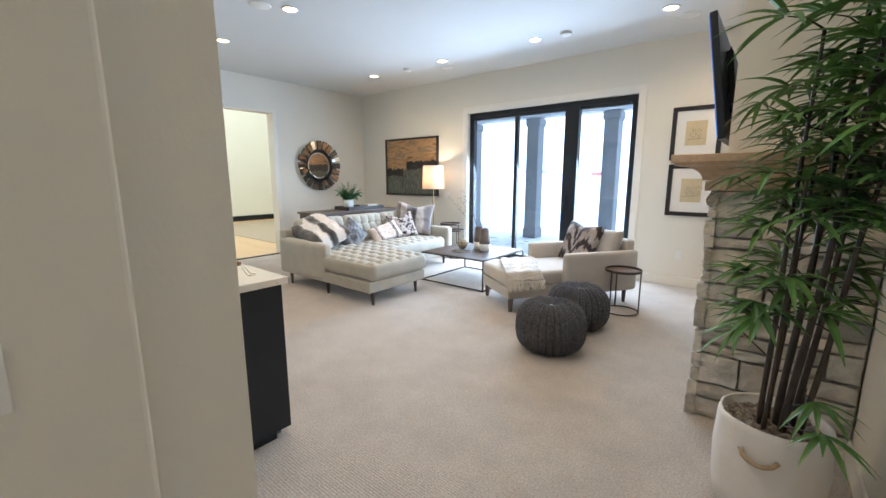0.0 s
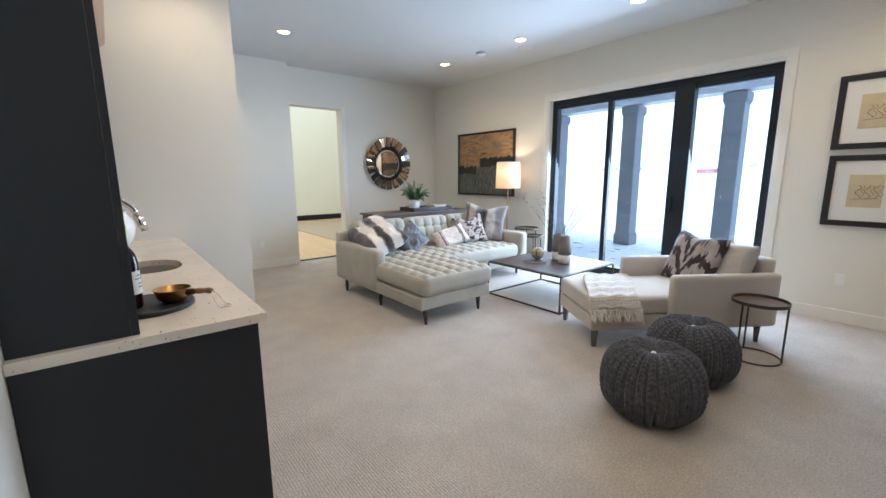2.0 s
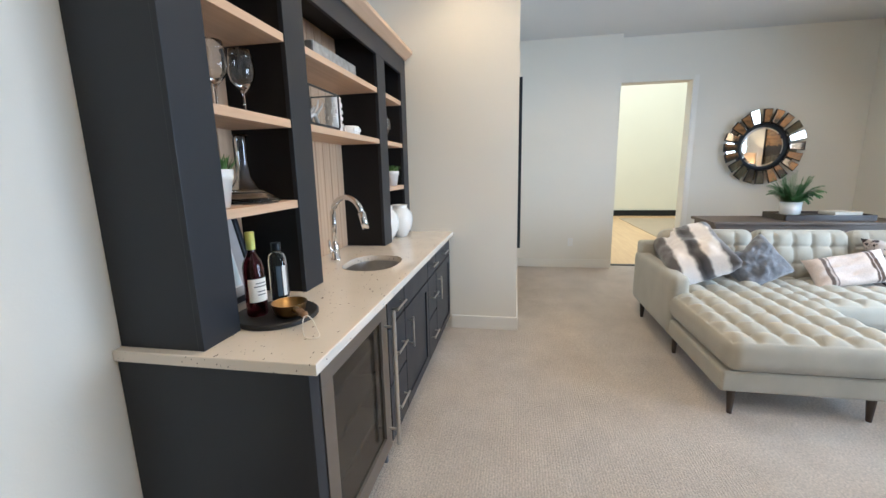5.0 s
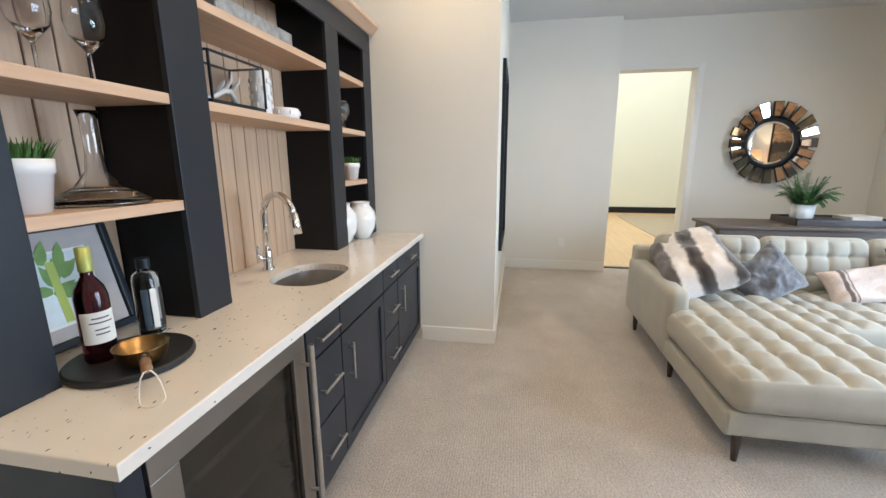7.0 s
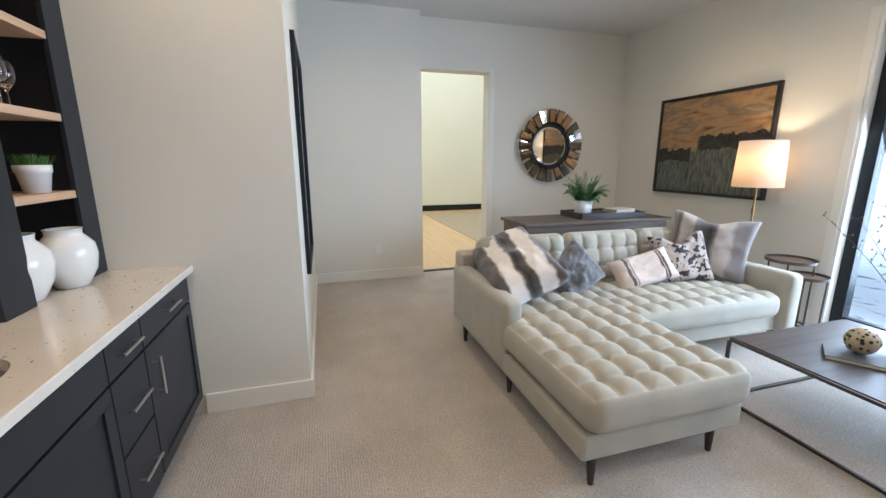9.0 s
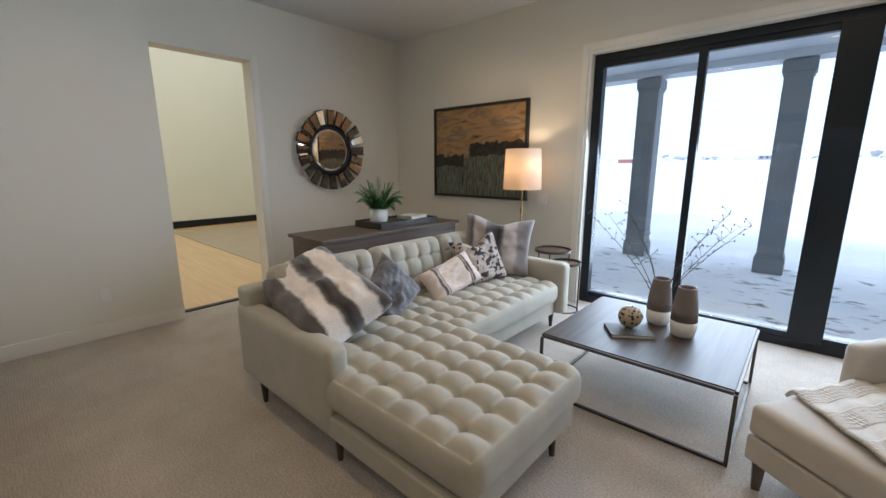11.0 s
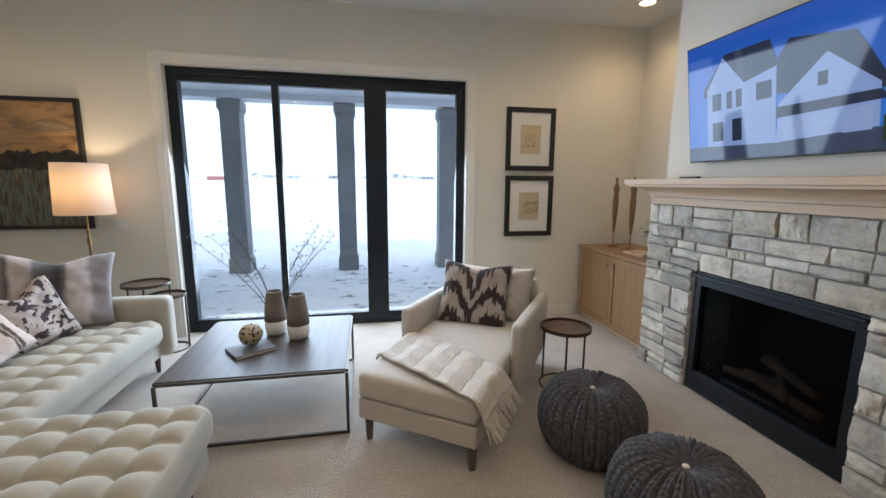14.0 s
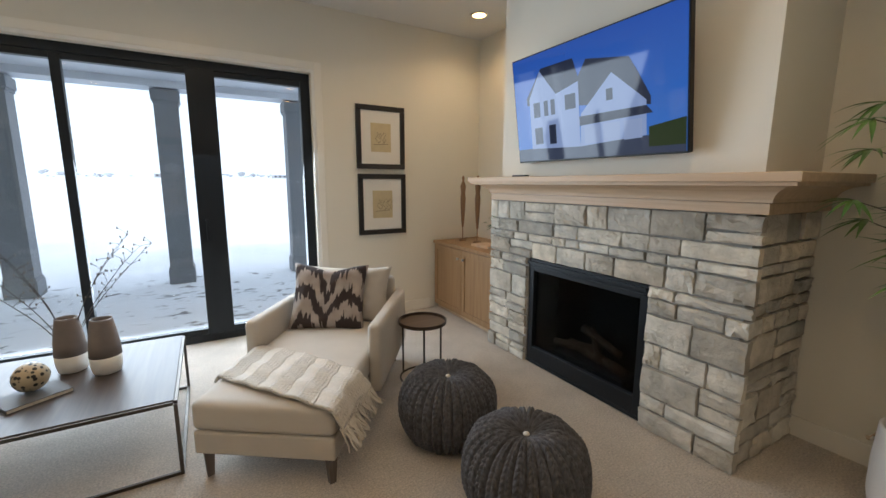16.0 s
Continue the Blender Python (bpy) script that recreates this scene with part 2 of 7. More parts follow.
def structure(name, bm, mat, label, category=""):
    ob = part(name, bm, mat)
    return tagged(ob, label, category or name.split("_")[0], kind="structure")


# ---- carpet, walls, ceiling ----
M_CARPET = material("loop_pile_carpet", (0.68, 0.60, 0.51), 0.95, scale=3.2, dark=(0.53, 0.46, 0.385), bump=0.003, bump_scale=260, sheen=0.25)
cn = M_CARPET.node_tree
cw, cco, cb2 = cn.nodes.new("ShaderNodeTexWave"), cn.nodes.new("ShaderNodeTexCoord"), cn.nodes.new("ShaderNodeBump")
cw.wave_type, cw.bands_direction = "BANDS", "Y"
cw.inputs["Scale"].default_value, cw.inputs["Distortion"].default_value, cw.inputs["Detail"].default_value, cw.inputs["Detail Scale"].default_value = 22.0, 4.0, 3.0, 14.0
cn.links.new(cco.outputs["Object"], cw.inputs["Vector"])
cn.links.new(cw.outputs["Fac"], cb2.inputs["Height"])
cb2.inputs["Distance"].default_value = 0.003
first = next(n for n in cn.nodes if n.bl_idname == "ShaderNodeBump" and n != cb2)
cn.links.new(cb2.outputs["Normal"], first.inputs["Normal"])
# speckled yarn and brushed patches of pile
blotch = next(n for n in cn.nodes if n.bl_idname == "ShaderNodeTexNoise" and n.inputs["Scale"].default_value < 10)
blotch.inputs["Detail"].default_value, blotch.inputs["Roughness"].default_value = 12, 0.68
yarn, yr, ym = (cn.nodes.new(k) for k in ("ShaderNodeTexNoise", "ShaderNodeMapRange", "ShaderNodeMix"))
yarn.inputs["Scale"].default_value, yarn.inputs["Detail"].default_value = 95.0, 3.0
yr.inputs["From Min"].default_value, yr.inputs["From Max"].default_value, yr.inputs["To Min"].default_value, yr.inputs["To Max"].default_value = 0.3, 0.7, 0.72, 1.18
ym.data_type, ym.blend_type = "RGBA", "MULTIPLY"
ym.inputs["Factor"].default_value = 1.0
cn.links.new(cco.outputs["Object"], yarn.inputs["Vector"])
cn.links.new(yarn.outputs["Fac"], yr.inputs["Value"])
pile = next(l for l in cn.links if l.to_socket.name == "Base Color").from_socket
cn.links.new(pile, ym.inputs["A"])
cn.links.new(yr.outputs["Result"], ym.inputs["B"])
cn.links.new(ym.outputs["Result"], cn.nodes["Principled BSDF"].inputs["Base Color"])
bm = box(-7.26, 0.40, -0.12, 0.5, 6.4, 0.0)
box(-0.87, -2.0, -0.12, 0.5, 0.40, 0.0, bm=bm)
floor = structure("floor", bm, M_CARPET, "beige ribbed loop-pile carpet over the whole room", "floor")

WY, WX = 6.30, -7.23
bm = box(-7.43, WY, 0, -4.345, WY + 0.2, CEILING)
box(-1.51, WY, 0, 0.7, WY + 0.2, CEILING, bm=bm)
box(-4.345, WY, 2.565, -1.51, WY + 0.2, CEILING, bm=bm)
structure("wall_north", bm, M_WALL, "cream painted wall with a wide glazed patio door", "wall")
bm = box(WX - 0.2, 4.21, 0, WX, WY, CEILING)
box(WX - 0.2, 3.24, 2.60, WX, 4.21, CEILING, bm=bm)
box(WX - 0.2, 1.882, 0, -7.05, 3.24, CEILING, bm=bm)
structure("wall_west", bm, M_WALL, "cream painted wall with a doorway into the sports court", "wall")
structure("wall_bump", box(-7.43, 0.40, 0, -4.50, 1.882, CEILING), M_WALL, "cream painted wall block closing the bar alcove", "wall")
structure("wall_south", box(-4.50, 0.40, 0, -0.87, 0.60, CEILING), M_WALL, "cream painted wall behind the bar", "wall")
structure("wall_hall", box(-1.05, -2.0, 0, -0.83, 0.397, CEILING, 0.012, 3), M_WALL, "cream painted hallway wall with a rounded corner", "wall")
structure("wall_entry", box(-1.05, -2.2, 0, 0.7, -2.0, CEILING), M_WALL, "cream painted wall at the end of the hallway", "wall")
structure("wall_east", box(0.5, -2.0, 0, 0.7, WY, CEILING), M_WALL, "cream painted wall beside the fireplace", "wall")
structure("ceiling", box(-7.43, -2.2, CEILING, 0.7, 6.5, CEILING + 0.15), M_CEIL, "white painted ceiling with recessed lights", "ceiling")


def baseboard(x0, y0, x1, y1):
    bm = box(x0, y0, 0, x1, y1, 0.125, 0.004)
    return structure("baseboard", bm, M_TRIM, "cream painted flat baseboard", "baseboard")


baseboard(-7.23, WY - 0.016, -4.446, WY)
baseboard(-1.409, WY - 0.016, -0.2, WY)
baseboard(WX, 4.27, WX + 0.016, WY - 0.016)
baseboard(-7.05, 1.898, -7.034, 3.24)
baseboard(-7.05, 1.882, -4.50, 1.898)
baseboard(-4.50, 1.285, -4.484, 1.898)
baseboard(-1.938, 0.60, -0.87, 0.616)
baseboard(0.484, -2.0, 0.5, 2.95)

# ---- sports court beyond the doorway ----
structure("court_floor", box(-14.2, -2, -0.14, WX - 0.03, 10, -0.01), M_COURT_FLOOR, "pale maple sports court floor", "floor")
structure("court_mat", box(-13.3, 4.78, -0.01, -8.0, 9.0, 0.0), M_MAT, "grey-brown vinyl zone on the court floor", "floor")
bm = box(-14.2, -2, 0, -14.0, 10, 6.0)
box(-14.2, 10, 0, WX - 0.2, 10.2, 6.0, bm=bm)
box(-14.2, -2.2, 0, WX - 0.2, -2, 6.0, bm=bm)
box(WX - 0.26, -2.0, 0, WX - 0.203, 3.2, 6.0, bm=bm)
box(WX - 0.26, 4.25, 0, WX - 0.203, 10, 6.0, bm=bm)
box(WX - 0.26, 3.2, 2.64, WX - 0.203, 4.25, 6.0, bm=bm)
structure("court_wall", bm, M_COURT_WALL, "tall cream painted court walls", "wall")
structure("court_baseboard", box(-13.99, -2, -0.01, -13.96, 10, 0.16), M_BLACK, "black rubber court baseboard", "baseboard")
structure("court_ceiling", box(-14.2, -2.2, 6.0, WX - 0.2, 10.2, 6.1), M_CEIL, "white court ceiling", "ceiling")
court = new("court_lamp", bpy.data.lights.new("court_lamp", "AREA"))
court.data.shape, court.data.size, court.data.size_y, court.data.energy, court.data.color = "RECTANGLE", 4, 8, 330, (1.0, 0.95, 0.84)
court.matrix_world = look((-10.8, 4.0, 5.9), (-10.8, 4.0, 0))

# ---- outside ----
structure("ground", box(-900, 6.55, -0.4, 900, 1500, -0.10), M_SNOW, "flat snow-covered ground reaching the horizon", "ground")
structure("porch_soffit", box(-9, 6.5, 3.00, 3, 10.3, 3.10), M_SOFFIT, "pale porch ceiling over the patio", "ceiling")
structure("porch_beam", box(-9, 9.60, 2.90, 3, 10.0, 3.00), M_SOFFIT, "pale porch beam on square columns", "beam")


def window_frame():
    y0, y1 = 6.375, 6.47
    w = thing("window_1", (-2.98, 6.42, 0), "black-framed three-panel sliding patio door, closed", "patio door", kind="structure")
    o = Vector((-2.98, 6.42, 0))

    def p(name, x0, z0, x1, z1, d0=y0, d1=y1, label="", mat=M_BLACK):
        return part(name, moved(box(x0, d0, z0, x1, d1, z1, 0.004), Matrix.Translation(-o)), mat, w, label)
    p("window_frame", -4.345, 2.49, -1.51, 2.565)
    p("window_sill", -4.345, 0.0, -1.51, 0.075)
    p("window_frame", -4.345, 0.075, -4.255, 2.49)
    p("window_frame", -1.60, 0.075, -1.51, 2.49)
    p("mullion", -2.557, 0.075, -2.337, 2.49, 6.35, 6.46)
    p("mullion", -3.437, 0.075, -3.372, 2.49, 6.38, 6.45)
    for x0, x1 in ((-4.255, -3.437), (-3.372, -2.557), (-2.337, -1.60)):
        p("rail", x0, 0.075, x1, 0.125, 6.385, 6.45)
        p("rail", x0, 2.44, x1, 2.49, 6.385, 6.45)
        pane = p("pane", x0, 0.125, x1, 2.44, 6.415, 6.421, "clear window glass", M_PANE)
        pane.visible_shadow = False
    p("handle", -2.50, 0.98, -2.48, 1.17, 6.325, 6.3495)
    return w


M_PANE = bpy.data.materials.new("window_glass")
M_PANE.use_nodes = True
tn = M_PANE.node_tree
tn.nodes.remove(tn.nodes["Principled BSDF"])
tr, gl, mx, fr, fp, fa = (tn.nodes.new(k) for k in ("ShaderNodeBsdfTransparent", "ShaderNodeBsdfGlossy", "ShaderNodeMixShader", "ShaderNodeLayerWeight", "ShaderNodeMath", "ShaderNodeMath"))
gl.inputs["Roughness"].default_value, fr.inputs["Blend"].default_value = 0.01, 0.5
fp.operation, fp.inputs[1].default_value = "POWER", 4.5
fa.operation, fa.inputs[1].default_value, fa.inputs[2].default_value = "MULTIPLY_ADD", 0.75, 0.035
tn.links.new(fr.outputs["Facing"], fp.inputs[0])
tn.links.new(fp.outputs[0], fa.inputs[0])
tn.links.new(fa.outputs[0], mx.inputs[0])
tn.links.new(tr.outputs[0], mx.inputs[1])
tn.links.new(gl.outputs[0], mx.inputs[2])
tn.links.new(mx.outputs[0], tn.nodes["Material Output"].inputs[0])
window_frame()


# ---- patterned materials ----
def striped(name, stops, axis=0, width=0.5, distort=0.03, noise_scale=9.0, rough=0.9, sheen=0.4, bump=0.002, bump_scale=160.0):
    """Cloth whose colours run across one axis in bands with wavering edges. stops: (place 0 to 1, colour)."""
    m = bpy.data.materials.new(name)
    m.use_nodes = True
    t = m.node_tree
    b = t.nodes["Principled BSDF"]
    b.inputs["Roughness"].default_value, b.inputs["Sheen Weight"].default_value = rough, sheen
    co = t.nodes.new("ShaderNodeTexCoord")
    nz = t.nodes.new("ShaderNodeTexNoise")
    nz.inputs["Scale"].default_value, nz.inputs["Detail"].default_value = noise_scale, 5
    t.links.new(co.outputs["Object"], nz.inputs["Vector"])
    sp = t.nodes.new("ShaderNodeSeparateXYZ")
    t.links.new(co.outputs["Object"], sp.inputs[0])
    a = t.nodes.new("ShaderNodeMath")
    a.operation = "MULTIPLY_ADD"
    a.inputs[1].default_value, a.inputs[2].default_value = 1 / width, 0.5 - distort / width * 0.5
    t.links.new(sp.outputs[axis], a.inputs[0])
    c = t.nodes.new("ShaderNodeMath")
    c.operation = "MULTIPLY_ADD"
    c.inputs[1].default_value = distort / width
    t.links.new(nz.outputs["Fac"], c.inputs[0])
    t.links.new(a.outputs[0], c.inputs[2])
    cr = t.nodes.new("ShaderNodeValToRGB")
    cr.color_ramp.interpolation = "LINEAR"
    while len(cr.color_ramp.elements) < len(stops):
        cr.color_ramp.elements.new(0.5)
    for e, (p, col) in zip(cr.color_ramp.elements, stops):
        e.position, e.color = p, (*col, 1)
    t.links.new(c.outputs[0], cr.inputs["Fac"])
    n3 = t.nodes.new("ShaderNodeTexNoise")
    n3.inputs["Scale"].default_value = bump_scale
    t.links.new(co.outputs["Object"], n3.inputs["Vector"])
    mx = t.nodes.new("ShaderNodeMix")
    mx.data_type, mx.blend_type = "RGBA", "MULTIPLY"
    mx.inputs["Factor"].default_value = 0.45
    t.links.new(cr.outputs["Color"], mx.inputs["A"])
    t.links.new(n3.outputs["Fac"], mx.inputs["B"])
    br = t.nodes.new("ShaderNodeMix")
    br.data_type, br.blend_type = "RGBA", "MULTIPLY"
    br.inputs["Factor"].default_value, br.inputs["B"].default_value = 1.0, (1.42, 1.42, 1.42, 1)
    t.links.new(mx.outputs["Result"], br.inputs["A"])
    t.links.new(br.outputs["Result"], b.inputs["Base Color"])
    bp = t.nodes.new("ShaderNodeBump")
    bp.inputs["Distance"].default_value = bump
    t.links.new(n3.outputs["Fac"], bp.inputs["Height"])
    t.links.new(bp.outputs["Normal"], b.inputs["Normal"])
    return m


def blotched(name, base, ink, scale, low, high, stretch=(1, 1, 1), rough=0.9, distort=1.2):
    """Cloth with blotches of ink on a base colour."""
    m = bpy.data.materials.new(name)
    m.use_nodes = True
    t = m.node_tree
    b = t.nodes["Principled BSDF"]
    b.inputs["Roughness"].default_value = rough
    co, mp, nz, cr = (t.nodes.new(k) for k in ("ShaderNodeTexCoord", "ShaderNodeMapping", "ShaderNodeTexNoise", "ShaderNodeValToRGB"))
    mp.inputs["Scale"].default_value = stretch
    nz.inputs["Scale"].default_value, nz.inputs["Detail"].default_value, nz.inputs["Distortion"].default_value = scale, 3, distort
    t.links.new(co.outputs["Object"], mp.inputs["Vector"])
    t.links.new(mp.outputs["Vector"], nz.inputs["Vector"])
    t.links.new(nz.outputs["Fac"], cr.inputs["Fac"])
    cr.color_ramp.elements[0].position, cr.color_ramp.elements[0].color = low, (*base, 1)
    cr.color_ramp.elements[1].position, cr.color_ramp.elements[1].color = high, (*ink, 1)
    t.links.new(cr.outputs["Color"], b.inputs["Base Color"])
    return m


GREY, LIGHT, DARK, WARM = (0.105, 0.093, 0.090), (0.82, 0.77, 0.74), (0.035, 0.030, 0.030), (0.60, 0.50, 0.43)
M_FUR = striped("grey_white_faux_fur", [(0.0, DARK), (0.10, GREY), (0.20, GREY), (0.24, LIGHT), (0.42, LIGHT), (0.47, GREY), (0.52, DARK), (0.64, GREY), (0.68, LIGHT), (0.86, LIGHT), (0.90, GREY), (1.0, GREY)], 2, 0.50, 0.11, 5)
M_GREY_CLOTH = material("slate_grey_velvet", (0.15, 0.152, 0.165), 0.8, vary=0.3, scale=18, bump=0.012, bump_scale=26, sheen=0.4)
M_BLUSH = striped("blush_woven_cotton", [(0.0, WARM), (0.14, WARM), (0.15, (0.06, 0.032, 0.02)), (0.19, (0.09, 0.05, 0.03)), (0.195, WARM), (0.21, (0.07, 0.04, 0.025)), (0.235, (0.09, 0.05, 0.03)), (0.245, WARM), (0.74, WARM), (0.75, (0.08, 0.05, 0.04)), (0.78, WARM), (0.80, (0.10, 0.07, 0.05)), (0.84, (0.12, 0.08, 0.06)), (0.85, WARM)], 0, 0.5, 0.012, 60)
M_FLORAL = blotched("cream_cotton_dark_print", (0.50, 0.435, 0.395), (0.05, 0.035, 0.036), 15, 0.52, 0.56)
M_IKAT = material("ivory_brown_ikat", (0.46, 0.405, 0.365), 0.9, scale=9, dark=(0.30, 0.25, 0.225), bump=0.001, bump_scale=300)


def ikat_motif():
    """Dark mirrored zigzag bands with ragged threads over the ivory ground."""
    t = M_IKAT.node_tree
    b = t.nodes["Principled BSDF"]

    def calc(op, a, c=None, d=None):
        n = t.nodes.new("ShaderNodeMath")
        n.operation = op
        for k, q in enumerate((a, c, d)):
            if isinstance(q, (int, float)):
                n.inputs[k].default_value = q
            elif q is not None:
                t.links.new(q, n.inputs[k])
        return n.outputs[0]
    co, sp, mp, nz, mr, mx = (t.nodes.new("ShaderNode" + k) for k in ("TexCoord", "SeparateXYZ", "Mapping", "TexNoise", "MapRange", "Mix"))
    t.links.new(co.outputs["Object"], sp.inputs[0])
    t.links.new(co.outputs["Object"], mp.inputs["Vector"])
    mp.inputs["Scale"].default_value = (60, 3, 7)
    nz.inputs["Scale"].default_value, nz.inputs["Detail"].default_value = 1.0, 2
    t.links.new(mp.outputs["Vector"], nz.inputs["Vector"])
    ragged = calc("MULTIPLY_ADD", nz.outputs["Fac"], 0.19, sp.outputs["Z"])
    blot = t.nodes.new("ShaderNodeTexNoise")
    blot.inputs["Scale"].default_value, blot.inputs["Detail"].default_value = 6.5, 2
    t.links.new(co.outputs["Object"], blot.inputs["Vector"])
    ragged = calc("MULTIPLY_ADD", blot.outputs["Fac"], 0.20, ragged)
    curve = calc("MULTIPLY", calc("SINE", calc("MULTIPLY", calc("ABSOLUTE", sp.outputs["X"]), 9.4)), 0.25)
    band = calc("PINGPONG", calc("ADD", calc("SUBTRACT", ragged, curve), 0.025), 0.112)
    mr.inputs["From Min"].default_value, mr.inputs["From Max"].default_value = 0.050, 0.060
    t.links.new(band, mr.inputs["Value"])
    mx.data_type, mx.inputs["A"].default_value = "RGBA", (0.04, 0.028, 0.027, 1)
    t.links.new(mr.outputs["Result"], mx.inputs["Factor"])
    t.links.new(b.inputs["Base Color"].links[0].from_socket, mx.inputs["B"])
    t.links.new(mx.outputs["Result"], b.inputs["Base Color"])


ikat_motif()
M_STRIPE_FUR = striped("taupe_grey_striped_fur", [(0.0, (0.17, 0.145, 0.14)), (0.18, (0.22, 0.19, 0.18)), (0.23, (0.44, 0.39, 0.36)), (0.40, (0.46, 0.41, 0.38)), (0.45, GREY), (0.50, DARK), (0.62, GREY), (0.69, (0.15, 0.14, 0.145)), (0.73, (0.42, 0.37, 0.34)), (0.87, (0.50, 0.45, 0.42)), (0.92, GREY), (1.0, (0.26, 0.23, 0.22))], 0, 0.58, 0.07, 6)
M_THROW = material("cream_knit_throw", (0.57, 0.52, 0.45), 0.9, vary=0.08, scale=60, bump=0.004, bump_scale=75, sheen=0.3)
tk = M_THROW.node_tree
tv_, tb_ = tk.nodes.new("ShaderNodeTexVoronoi"), next(n for n in tk.nodes if n.bl_idname == "ShaderNodeBump")
tv_.distance, tv_.inputs["Scale"].default_value, tv_.inputs["Randomness"].default_value = "CHEBYCHEV", 48.0, 0.05
tk.links.new(next(n for n in tk.nodes if n.bl_idname == "ShaderNodeTexCoord").outputs["Object"], tv_.inputs["Vector"])
tsx, tm1, tm2, tm3, tm4 = (tk.nodes.new("ShaderNode" + k) for k in ("SeparateXYZ", "Math", "Math", "Math", "Math"))
tm1.operation, tm1.inputs[1].default_value, tm2.operation = "MULTIPLY", 36.0, "SINE"
tm3.operation, tm3.use_clamp, tm3.inputs[1].default_value, tm3.inputs[2].default_value = "MULTIPLY_ADD", True, 4.0, 1.2
tm4.operation = "MULTIPLY"
tk.links.new(next(n for n in tk.nodes if n.bl_idname == "ShaderNodeTexCoord").outputs["Object"], tsx.inputs[0])
for ta_, tc_ in ((tsx.outputs["X"], tm1), (tm1.outputs[0], tm2), (tm2.outputs[0], tm3), (tm3.outputs[0], tm4)):
    tk.links.new(ta_, tc_.inputs[0])
tk.links.new(tv_.outputs["Distance"], tm4.inputs[1])
tk.links.new(tm4.outputs[0], tb_.inputs["Height"])
tb_.inputs["Distance"].default_value = 0.012


def tufts(nu, nv, depth):
    """Quilting with nu by nv puffs between sunk buttons."""
    def f(u, v):
        edge = min(1.0, min(u * nu, (1 - u) * nu, v * nv, (1 - v) * nv) * 2.2 + 0.12)
        su, sv = abs(math.sin(math.pi * u * nu)), abs(math.sin(math.pi * v * nv))
        seam = 1 - (0.25 + 0.75 * su ** 0.5) * (0.10 + 0.90 * sv ** 0.5)
        button = math.exp(-(su * su + sv * sv) * 6)
        return edge * (-depth * 0.75 * seam - depth * 0.5 * button)
    return f


def padded(sx, sy, sz, r=0.05, steps=(28, 28, 8), puff=None, crown=0.0):
    """A padded block round the origin with edges rounded by r, a quilted top and slightly swollen sides."""
    bm = bmesh.new()
    nx, ny, nz = steps
    cache = {}
    half = (sx / 2, sy / 2, sz / 2)
    r = min(r, *half)

    def spread(i, n, h):
        """Places along one side, closer together near the rounded edge."""
        f = 2 * i / n - 1
        return math.copysign(abs(f) ** 0.8, f) * h

    def vert(i, j, k):
        if (i, j, k) not in cache:
            p = Vector((2 * i / nx - 1, 2 * j / ny - 1, 2 * k / nz - 1))
            w = Vector((spread(i, nx, half[0]) if not puff else p.x * half[0], spread(j, ny, half[1]) if not puff else p.y * half[1], spread(k, nz, half[2])))
            c = Vector([max(-(h - r), min(h - r, q)) for h, q in zip(half, w)])
            d = w - c
            if d.length > 1e-9:
                w = c + d.normalized() * r
            if puff and k == nz:
                w.z += puff(i / nx, j / ny)
            if crown and w.z > 0:
                w.z += crown * (1 - p.x ** 2) * (1 - p.y ** 2)
            cache[(i, j, k)] = bm.verts.new(w)
        return cache[(i, j, k)]

    def quads(na, nb, fn, flip):
        for a in range(na):
            for b in range(nb):
                q = [fn(a, b), fn(a + 1, b), fn(a + 1, b + 1), fn(a, b + 1)]
                bm.faces.new(q[::-1] if flip else q)
    quads(nx, ny, lambda a, b: vert(a, b, 0), True)
    quads(nx, ny, lambda a, b: vert(a, b, nz), False)
    quads(ny, nz, lambda a, b: vert(0, a, b), True)
    quads(ny, nz, lambda a, b: vert(nx, a, b), False)
    quads(nz, nx, lambda a, b: vert(b, 0, a), True)
    quads(nz, nx, lambda a, b: vert(b, ny, a), False)
    return bm


def pillow_mesh(w, h, t, n=30, seed=0, chop=0.0):
    """A stuffed cushion, standing in the x-z plane, with drawn-out corners and a few folds."""
    bm = bmesh.new()
    rows = {}
    for side in (1, -1):
        for i in range(n + 1):
            for j in range(n + 1):
                u, v = 2 * i / n - 1, 2 * j / n - 1
                if side < 0 and (i in (0, n) or j in (0, n)):
                    rows[(side, i, j)] = rows[(1, i, j)]
                    continue
                pinch = 1 - 0.10 * (1 - abs(u) ** 2) * abs(v) ** 3
                pinch2 = 1 - 0.10 * (1 - abs(v) ** 2) * abs(u) ** 3
                bulge = ((1 - u ** 4) * (1 - v ** 4)) ** 0.45
                fold = (0.16 * noise.noise((u * 2.1 + seed, v * 2.1, side * 3.7)) + 0.07 * noise.noise((u * 5.5 + seed, v * 5.5, side * 1.9))) * bulge
                dent = chop * math.exp(-(u / 0.42) ** 2) * max(0.0, (v + 0.6) / 1.6) ** 2
                rows[(side, i, j)] = bm.verts.new((u * w / 2 * pinch2, side * t / 2 * (bulge * (1 + fold * 2 + dent * 0.6)), v * h / 2 * pinch - dent * h))
    for side in (1, -1):
        for i in range(n):
            for j in range(n):
                q = [rows[(side, i, j)], rows[(side, i + 1, j)], rows[(side, i + 1, j + 1)], rows[(side, i, j + 1)]]
                bm.faces.new(q[::-1] if side > 0 else q)
    bmesh.ops.recalc_face_normals(bm, faces=bm.faces[:])
    return bm


